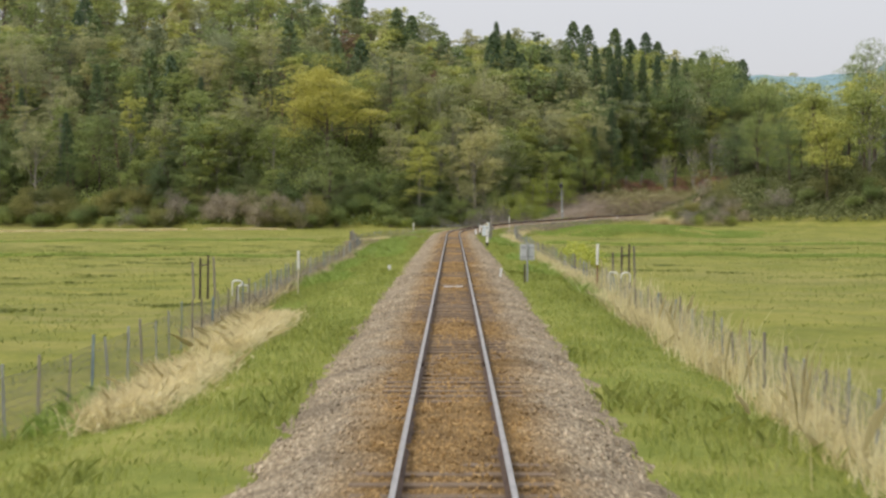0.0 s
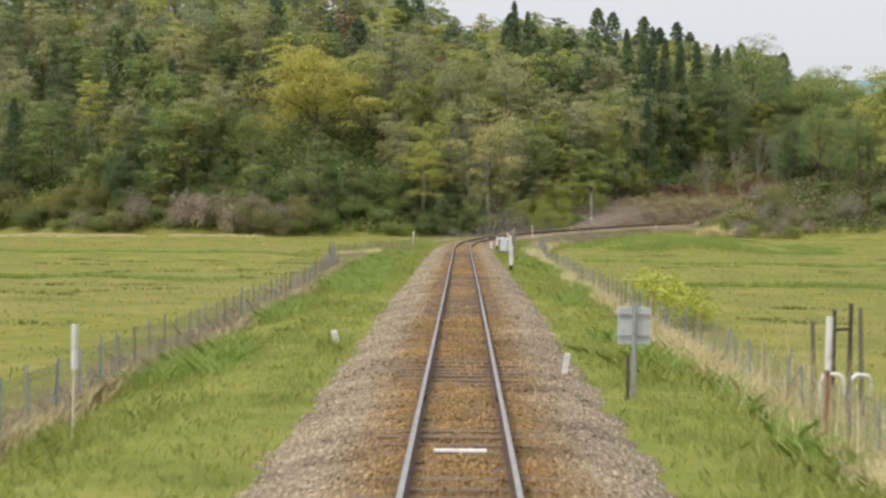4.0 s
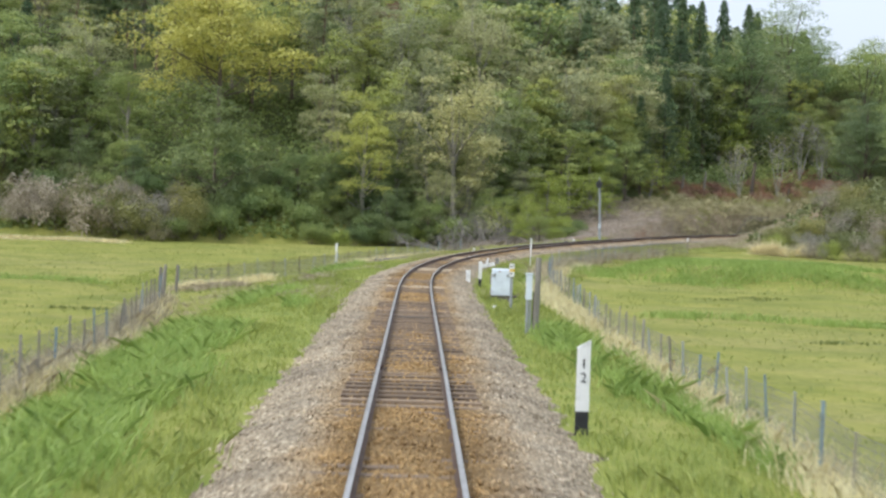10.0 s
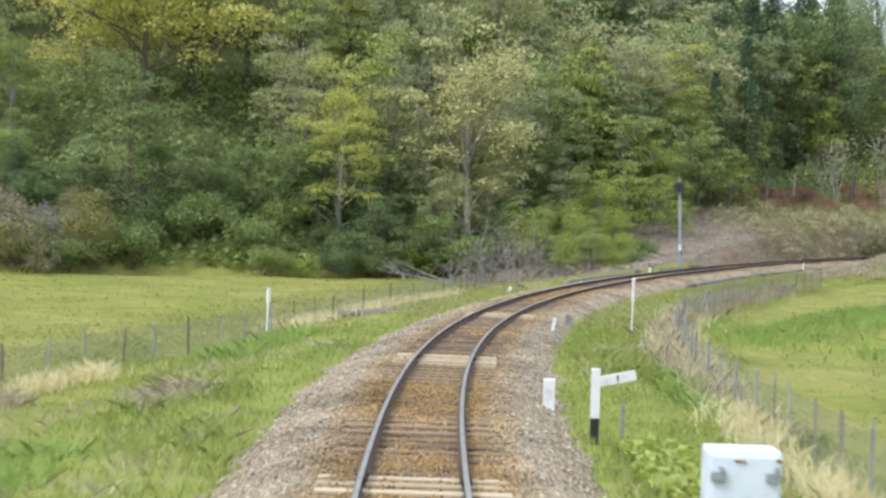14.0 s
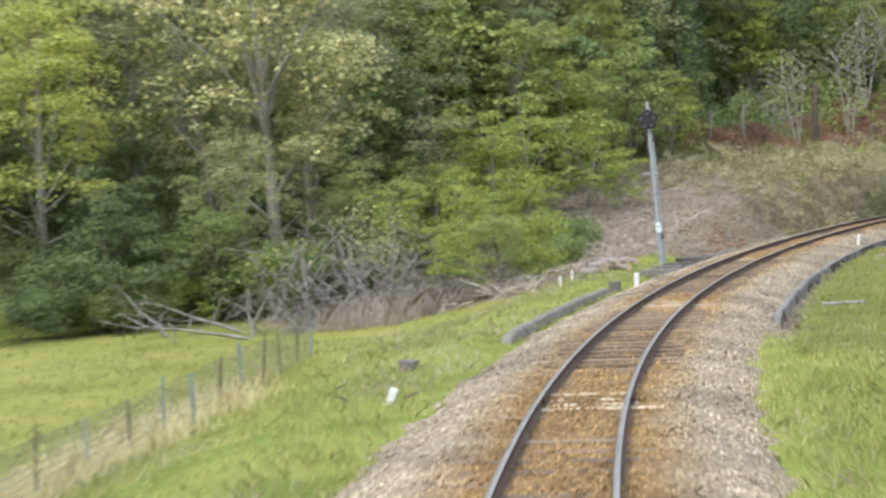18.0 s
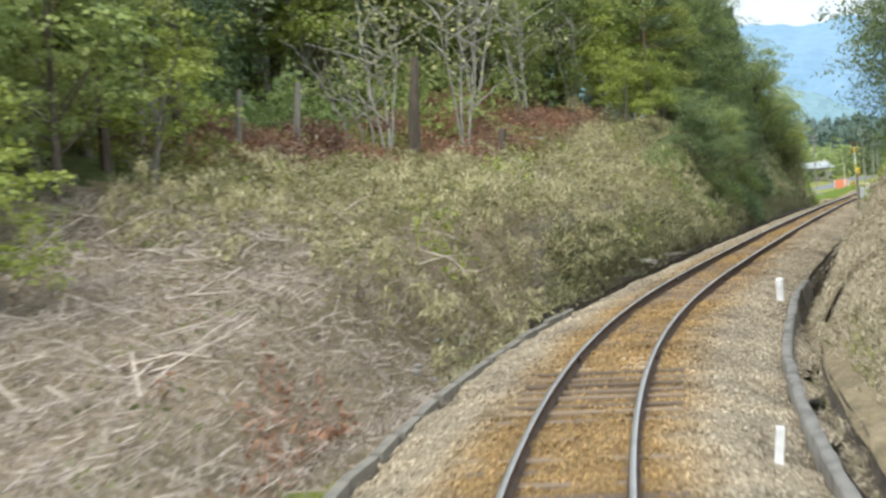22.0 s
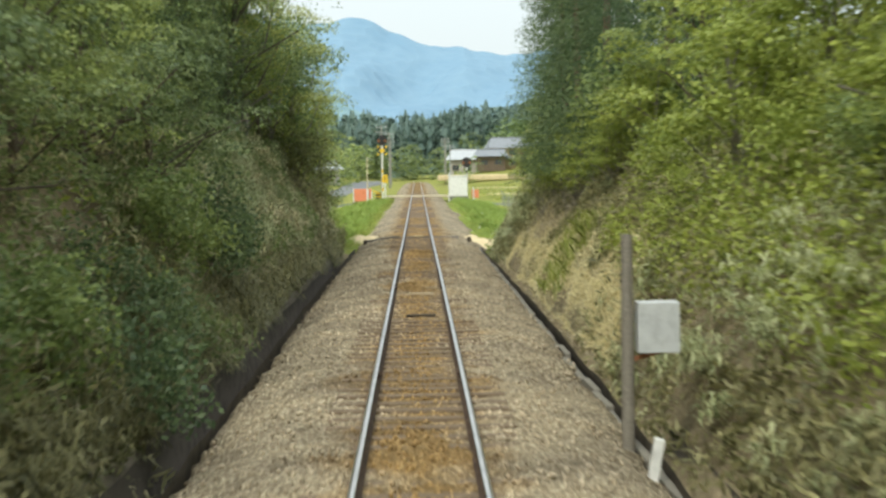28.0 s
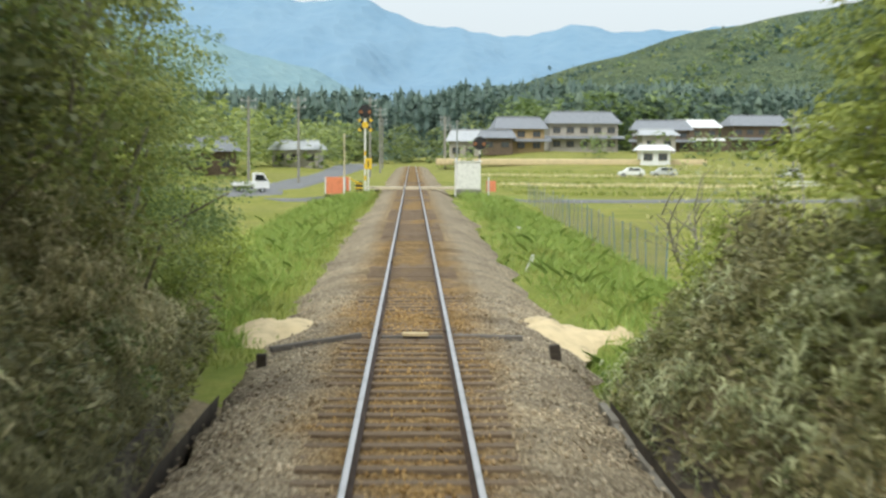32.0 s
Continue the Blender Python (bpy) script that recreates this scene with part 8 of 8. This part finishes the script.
bm = boxes(((1.4, 1.9, 0.06), Matrix.Translation((0, -0.75, 0.64))), ((0.04, 1.9, 0.3), Matrix.Translation((-0.69, -0.75, 0.8)), 0.01), ((0.04, 1.9, 0.3), Matrix.Translation((0.69, -0.75, 0.8)), 0.01), ((1.4, 0.04, 0.3), Matrix.Translation((0, -1.68, 0.8)), 0.01))
part("cargo_bed", bm, CARWHITE, ob)
part("chassis", boxes(((1.1, 3.0, 0.2), Matrix.Translation((0, -0.1, 0.45)), 0.02)), BLACK, ob)
for x in (-0.6, 0.6):
    for y in (1.05, -0.85):
        wheel(ob, x, y)
    part("headlight", boxes(((0.22, 0.04, 0.16), Matrix.Translation((x * 0.85, 1.7, 0.7)), 0.02)), LENS, ob)
tp = spot(XS + 24, -14.5)
ob.matrix_world = Matrix.Translation((tp.x, tp.y, land1(tp.x, tp.y) + 0.06)) @ pose(0, 0, 0, 0, 0, math.degrees(at(XS, HEAD)) - 80)

# ---- farmhouses ----
TILE = plain("grey_roof_tile", (0.22, 0.235, 0.26), 0.5, 0, 0.18, 2.5, 0.4)
TILE2 = plain("pale_roof_tile", (0.42, 0.44, 0.46), 0.5, 0, 0.15, 2.5, 0.4)
PLASTER = plain("plaster", (0.40, 0.375, 0.335), 0.85, 0, 0.1, 1.5)
BOARDS = plain("dark_boards", (0.14, 0.105, 0.075), 0.85, 0, 0.2, 3)
TAN = plain("tan_wall", (0.42, 0.31, 0.17), 0.85, 0, 0.12, 2)
PANE = plain("house_glass", (0.06, 0.07, 0.08), 0.15, 0, 0.1, 3, 0, 0.6)


def roof_mesh(w, dp, z, rise, over):
    bm = bmesh.new()
    a, b = w / 2 + over, dp / 2 + over
    v = [bm.verts.new(c) for c in ((-a, -b, z), (a, -b, z), (a, b, z), (-a, b, z), (-a * 0.8, 0, z + rise), (a * 0.8, 0, z + rise))]
    for f in ((0, 1, 5, 4), (2, 3, 4, 5), (0, 4, 3), (1, 2, 5), (3, 2, 1, 0)):
        bm.faces.new([v[i] for i in f])
    bmesh.ops.recalc_face_normals(bm, faces=bm.faces)
    return bm


def house(s, d, w, dp, h, rise, wall_m, roof_m, label, turn=0.0, storeys=1, lift=0.0):
    p = spot(s, d)
    ob = thing("farmhouse", Matrix.Translation((p.x, p.y, land1(p.x, p.y) + lift)) @ pose(0, 0, 0, 0, 0, math.degrees(at(s, HEAD)) + turn), label, "house", "village houses")
    part("wall", boxes(((w, dp, h + 0.6), Matrix.Translation((0, 0, h / 2 - 0.3)), 0.02)), wall_m, ob)
    part("roof", roof_mesh(w, dp, h, rise, 0.8), roof_m, ob)
    part("ridge", boxes(((w * 0.82 + 1.0, 0.4, 0.35), Matrix.Translation((0, 0, h + rise)), 0.06)), roof_m, ob)
    if storeys > 1:
        bm = boxes(((w + 2.4, 1.9, 0.14), Matrix.Translation((0, -dp / 2 - 0.7, h * 0.5)) @ pose(0, 0, 0, 17, 0, 0), 0.02))
        part("lower_roof", bm, roof_m, ob)
    n = max(2, int(w / 2.6))
    for lv in range(storeys):
        for i in range(n):
            x = -w / 2 + (i + 0.5) * w / n
            zc = (lv + 0.48) * h / storeys + 0.1
            fr = part("window", boxes(((1.5, 0.1, 1.2), Matrix.Translation((x, -dp / 2 - 0.03, zc)), 0.01)), BOARDS, ob)
            for k in (-0.36, 0.36):
                part("pane", boxes(((0.62, 0.03, 1.0), Matrix.Translation((x + k, -dp / 2 - 0.09, zc)))), PANE, fr)
    return ob


house(730, 20.5, 9.0, 7, 4.3, 2.3, TAN, TILE, "two-storey tan farmhouse with grey tiled roof", 6, 2)
house(738, 33.5, 13.5, 8, 5.4, 2.4, PLASTER, TILE, "long two-storey farmhouse with grey tiled roof", 3, 2)
house(742, 50.0, 11, 8, 4.2, 2.0, BOARDS, TILE, "dark boarded farmhouse with grey tiled roof", -4, 2)
house(735, 11.5, 8, 7, 3.6, 2.2, PLASTER, TILE2, "plastered house with pale grey roof", -5, 1)
house(724, 16.0, 6, 5, 2.6, 1.5, BOARDS, TILE, "low dark outbuilding with tiled roof", 0, 1)
house(728, 47.0, 6.5, 5, 3.2, 1.2, PLASTER, TILE2, "pale shed with light grey roof", 5, 1)
house(760, 60.0, 9, 7, 5.0, 1.6, BOARDS, CARWHITE, "barn with a white sheet roof", 0, 2)
house(770, 75.0, 13, 8, 5.6, 2.3, BOARDS, TILE, "large farmhouse with grey tiled roof", 8, 2)
house(775, 93.0, 14, 8, 5.4, 2.3, PLASTER, TILE2, "long farmhouse with pale tiled roof", -3, 2)
house(800, 112.0, 12, 8, 5.0, 2.2, BOARDS, TILE, "dark farmhouse with grey tiled roof", 5, 2)
house(690, 41.0, 5.0, 4, 2.4, 0.8, CARWHITE, CARWHITE, "small white shed at the field's edge", 0, 1)
house(640, -29.0, 8.5, 7, 3.3, 2.0, BOARDS, TILE, "old farmhouse with grey tiled roof", 12, 1)
house(700, -20.0, 8, 6, 2.8, 1.6, PLASTER, TILE2, "low pale house beside the lane", -6, 1)
house(660, -40.0, 9, 7, 3.2, 2.0, PLASTER, TILE, "farmhouse with grey tiled roof among trees", 5, 1)


def utility_pole(s, d, h):
    p = spot(s, d)
    ob = thing("utility_pole", Matrix.Translation((p.x, p.y, land1(p.x, p.y))) @ pose(0, 0, 0, 0, 0, math.degrees(at(s, HEAD))), "grey concrete utility pole with crossarms", "utility pole", "utility poles")
    part("pole", rods(((0, 0, -0.5), (0, 0, h), 0.17, 0.11), n=10), CONCRETE, ob)
    for z in (h - 0.4, h - 1.2):
        part("crossarm", boxes(((1.7, 0.1, 0.1), Matrix.Translation((0, 0, z)))), STEEL, ob)
        for x in (-0.75, 0.75):
            part("insulator", rods(((x, 0, z + 0.05), (x, 0, z + 0.25), 0.05), n=8), WHITE, ob)


for s, d, h in ((588, -17.5, 9.5), (600, -13, 10), (630, -5.6, 10.5), (668, -5.0, 10), (720, 6.0, 10), (690, 5.6, 9), (648, 55, 10), (760, 8, 9), (745, -6, 10)):
    utility_pole(s, d, h)

# pale bank, cars and a white rail seen over the fields
ob = part("earth_bank", boxes(((46, 3.0, 1.1), Matrix.Translation((0, 0, 0.3)), 0.25)), SAND, None)
ob.matrix_world = stand(690, 27, ground_under(690, 27), 2)
tagged(ob, "long pale earth bank before the village", "bank")


def far_car(s, d, label, m_):
    p = spot(s, d)
    ob = thing("car", Matrix.Translation((p.x, p.y, land1(p.x, p.y) + 0.03)) @ pose(0, 0, 0, 0, 0, math.degrees(at(s, HEAD)) + 92), label, "car")
    bm = bmesh.new()
    prof = [(2.0, 0.3), (2.0, 0.75), (1.15, 0.9), (0.6, 1.42), (-1.2, 1.46), (-1.9, 0.95), (-2.0, 0.3)]
    for x in (-0.8, 0.8):
        vs = [bm.verts.new((x, y, z)) for y, z in prof]
        bm.faces.new(vs if x < 0 else vs[::-1])
    bm.verts.ensure_lookup_table()
    n = len(prof)
    for k in range(n):
        bm.faces.new((bm.verts[k], bm.verts[n + k], bm.verts[n + (k + 1) % n], bm.verts[(k + 1) % n]))
    bmesh.ops.recalc_face_normals(bm, faces=bm.faces)
    bmesh.ops.bevel(bm, geom=list(bm.edges), offset=0.09, segments=2, affect="EDGES")
    part("body", bm, m_, ob)
    for x in (-0.81, 0.81):
        part("side_window", boxes(((0.03, 1.7, 0.36), Matrix.Translation((x, -0.35, 1.14)), 0.01)), CARGLASS, ob)
    for x in (-0.72, 0.72):
        for y in (1.25, -1.25):
            wheel(ob, x, y, 0.3, 0.18)


far_car(655, 32.5, "white car parked on the lane", CARWHITE)
far_car(656, 37.5, "silver car parked on the lane", GREYBOARD)
far_car(650, 55, "white car parked on the lane", CARWHITE)
ob = thing("guard_rail", stand(590, 40, ground_under(590, 40), 4), "white roadside guard rail across the fields", "guard rail")
for k in range(6):
    part("post", rods(((k * 1.0, 0, -0.2), (k * 1.0, 0, 0.8), 0.05), n=6), WHITE, ob)
for z in (0.35, 0.7):
    part("rail", rods(((-0.2, 0, z), (5.2, 0, z), 0.05), n=6), WHITE, ob)

# ---- far country ----


def far_trees(name, s0, s1, d0, d1, n, h, spread, material, seed, label, lift=lambda s, d: 0 * s, conic=True, per=60, size=1.6):
    """Far woods in one mesh of leaf clumps."""
    rng = np.random.default_rng(seed)
    s, d = rng.uniform(s0, s1, n), rng.uniform(d0, d1, n)
    base = surface(s, d)
    base[:, 2] += lift(s, d)
    H = h * rng.uniform(0.7, 1.25, n)
    k = rng.uniform(0, 1, (n, per))
    a = rng.uniform(0, 6.28, (n, per))
    if conic:
        r = spread * (1.05 - k) ** 0.8 * rng.uniform(0.3, 1.0, (n, per))
    else:
        r = spread * np.sqrt(np.clip(1 - (2 * k - 1) ** 2, 0, 1)) * rng.uniform(0.5, 1.0, (n, per))
    p = np.stack([base[:, :1] + np.cos(a) * r, base[:, 1:2] + np.sin(a) * r, base[:, 2:] + k * H[:, None]], -1).reshape(-1, 3)
    v, f = kites(p, size, size * 0.7, rng, 2.5)
    return tagged(sheet(name, v, f, material), label, "woods", kind="stuff")


def far_conifers(s0, s1, d0, d1, n, h, spread, seed, label, rise):
    """A far plantation: every tree three ragged tiers."""
    rng = np.random.default_rng(seed)
    s, d = rng.uniform(s0, s1, n), rng.uniform(d0, d1, n)
    base = surface(s, d)
    base[:, 2] += np.clip(s - s0, 0, 60) * rise
    sides, vs, fs, off = 7, [], [], 0
    ang = np.arange(sides) / sides * 6.2832
    for o in base:
        H, R = h * rng.uniform(0.65, 1.25), spread * rng.uniform(0.8, 1.2)
        for k in range(4):
            z0, z1, r = H * (0.05 + 0.22 * k), H * min(0.92, 0.4 + 0.2 * k), R * (1 - 0.17 * k)
            rr = r * rng.uniform(0.65, 1.15, sides)
            rim = np.stack([np.cos(ang + k) * rr, np.sin(ang + k) * rr, z0 + rng.uniform(-0.6, 0.6, sides)], 1) + o
            vs.append(np.vstack([rim, o + np.array([rng.normal(scale=0.2), rng.normal(scale=0.2), z1])]))
            fs += [(off + i, off + (i + 1) % sides, off + sides) for i in range(sides)]
            off += sides + 1
    tagged(sheet("far_conifers", np.concatenate(vs), np.array(fs), LEAF["hazewood"], smooth=True), label, "woods", kind="stuff")
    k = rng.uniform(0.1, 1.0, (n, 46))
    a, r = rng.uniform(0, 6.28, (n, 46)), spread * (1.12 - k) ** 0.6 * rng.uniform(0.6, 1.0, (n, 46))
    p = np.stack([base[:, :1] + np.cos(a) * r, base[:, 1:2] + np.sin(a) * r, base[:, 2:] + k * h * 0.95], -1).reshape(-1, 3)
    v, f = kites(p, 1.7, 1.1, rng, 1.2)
    tagged(sheet("far_boughs", v, f, LEAF["hazewood"]), "ragged boughs of the far conifers", "woods", kind="stuff")


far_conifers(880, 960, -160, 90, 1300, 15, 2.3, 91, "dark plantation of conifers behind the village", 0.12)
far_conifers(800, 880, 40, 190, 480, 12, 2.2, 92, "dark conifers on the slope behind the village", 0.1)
far_trees("far_broadleaf", 800, 850, 24, 75, 70, 12, 5, LEAF["mid"], 93, "light green trees behind the farmhouses", lambda s, d: 0 * s, False, 90, 1.9)
far_trees("far_broadleaf", 700, 728, 9, 120, 34, 4.0, 2.2, LEAF["mid"], 193, "garden trees and hedges before the farmhouses", lambda s, d: 0 * s, False, 60, 0.9)
far_trees("far_broadleaf", 580, 700, -75, -22, 60, 9, 4, LEAF["mid"], 94, "green trees round the far farmhouse", lambda s, d: 0 * s, False, 90, 1.4)
far_trees("far_conifers", 640, 760, -90, -30, 45, 15, 3, LEAF["dark"], 95, "dark trees behind the far farmhouse", lambda s, d: 0 * s, True, 90, 1.6)


def ridge(name, s, prof, depth, material, label, seed):
    """A rolling ridge across the view: crest heights over d."""
    rng = np.random.default_rng(seed)
    pd, ph = np.array(prof, float).T
    d = np.linspace(pd[0], pd[-1], 260)
    crest = np.interp(d, pd, ph)
    for w, amp in ((90, 0.035), (37, 0.02), (14, 0.01)):
        crest += amp * ph.max() * np.sin(d / w + rng.uniform(0, 6)) * np.cos(d / w * 0.6 + rng.uniform(0, 6))
    rows = []
    h = at(900, HEAD)
    o = END + Vector((-math.sin(h), math.cos(h), 0)) * (s - 412)
    for j in range(16):
        k = j / 15
        fold = 0.06 * np.sin(d / 55 + j * 0.5) * np.sin(k * 3.14) + 0.04 * np.sin(d / 23 - j * 0.8) * np.sin(k * 3.14)
        z = crest * np.clip(k + fold, 0, 1.0)
        back = depth * k
        rows.append(np.stack([o.x + d * math.cos(h) - math.sin(h) * back, o.y + d * math.sin(h) + math.cos(h) * back, z - 3], 1))
    v = np.concatenate(rows)
    n = len(d)
    i = np.arange(16 * n).reshape(16, n)
    f = np.stack([i[:-1, :-1].ravel(), i[:-1, 1:].ravel(), i[1:, 1:].ravel(), i[1:, :-1].ravel()], 1)
    return tagged(sheet(name, v, f, material, smooth=True), label, "mountain", kind="structure")


def woodland(name, dark, light, scale, bump):
    m = Mat(name, 0.95, 0, 0.05)
    co = m.coords("Object")
    a, b = m.noise(scale, co, 6, 0.7), m.voronoi(scale * 6, co, "Distance")
    m.color(m.ramp(m.math("ADD", m.math("MULTIPLY", a, 0.75), m.math("MULTIPLY", b, 0.25)), [(0.25, dark), (0.75, light)]))
    m.bump(m.math("ADD", a, b), 1.0, bump)
    return m.m


# the air's haze is painted into the blue of these two ridges
FARHAZE = woodland("hazed_mountain", (0.175, 0.285, 0.395), (0.225, 0.335, 0.435), 0.006, 4)
MIDHAZE = woodland("hazed_foothill", (0.17, 0.275, 0.325), (0.235, 0.34, 0.36), 0.012, 4)
NEARHILL = woodland("green_hill", (0.075, 0.125, 0.095), (0.25, 0.30, 0.15), 0.07, 6)
ridge("mountain_far", 2900, [(-1500, 330), (-420, 335), (-313, 322), (-105, 314), (-30, 285), (27, 258), (94, 270), (180, 252), (335, 268), (800, 250), (1500, 260)], 700, FARHAZE, "wooded mountain ridge on the horizon, haze painted in its blue", 1)
ridge("mountain_mid", 1900, [(-1200, 190), (-420, 175), (-250, 150), (-120, 110), (-30, 66), (60, 60), (200, 80), (500, 130), (1200, 160)], 420, MIDHAZE, "blue-green wooded foothills across the valley, tinted for haze", 2)
ridge("hill_right", 1010, [(0, 4), (25, 32), (69, 54), (117, 66), (165, 82), (223, 94), (330, 104), (600, 115)], 330, NEARHILL, "wooded green hill to the side of the valley", 3)
ridge("hill_left", 1010, [(-900, 90), (-400, 70), (-250, 45), (-150, 20), (-90, 2)], 330, NEARHILL, "wooded green hill to the side of the valley", 4)


def hill_trees(prof, n, material, seed, size, label, s=1010, depth=330):
    """Tree crowns over the slope of a far hill."""
    rng = np.random.default_rng(seed)
    pd, ph = np.array(prof, float).T
    d = rng.uniform(max(pd[0], 20), min(pd[-1], 430), n)
    k = rng.uniform(0.02, 0.9, n)
    h = at(900, HEAD)
    o = END + Vector((-math.sin(h), math.cos(h), 0)) * (s - 412)
    back = depth * k
    c = np.stack([o.x + d * math.cos(h) - math.sin(h) * back, o.y + d * math.sin(h) + math.cos(h) * back, np.interp(d, pd, ph) * k - 2.5], 1)
    c = np.repeat(c, 16, 0) + rng.normal(size=(n * 16, 3)) * np.array([2.6, 2.6, 2.4])
    v, f = kites(c, size, size * 0.75, rng, 1.2)
    tagged(sheet("hill_woods", v, f, material), label, "woods", kind="stuff")


HILL = [(0, 4), (25, 32), (69, 54), (117, 66), (165, 82), (223, 94), (330, 104), (600, 115)]
hill_trees(HILL, 620, LEAF["hazewood"], 201, 2.8, "dark trees over the far green hill")
hill_trees(HILL, 420, LEAF["mid"], 202, 2.8, "green trees over the far green hill")
hill_trees(HILL, 160, LEAF["fresh"], 203, 2.7, "light green trees over the far green hill")
far_trees("far_broadleaf", 690, 810, -75, -13, 85, 9, 4, LEAF["mid"], 294, "green trees behind the lane", lambda s, d: 0 * s, False, 90, 1.3)
far_trees("far_broadleaf", 800, 860, -60, 40, 90, 8, 4, LEAF["dark"], 295, "dark green trees closing the valley", lambda s, d: 0 * s, False, 90, 1.5)
far_trees("far_broadleaf", 680, 725, 5, 10, 16, 2.4, 1.6, LEAF["fresh"], 296, "light green bushes beside the far track", lambda s, d: 0 * s, False, 60, 0.6)
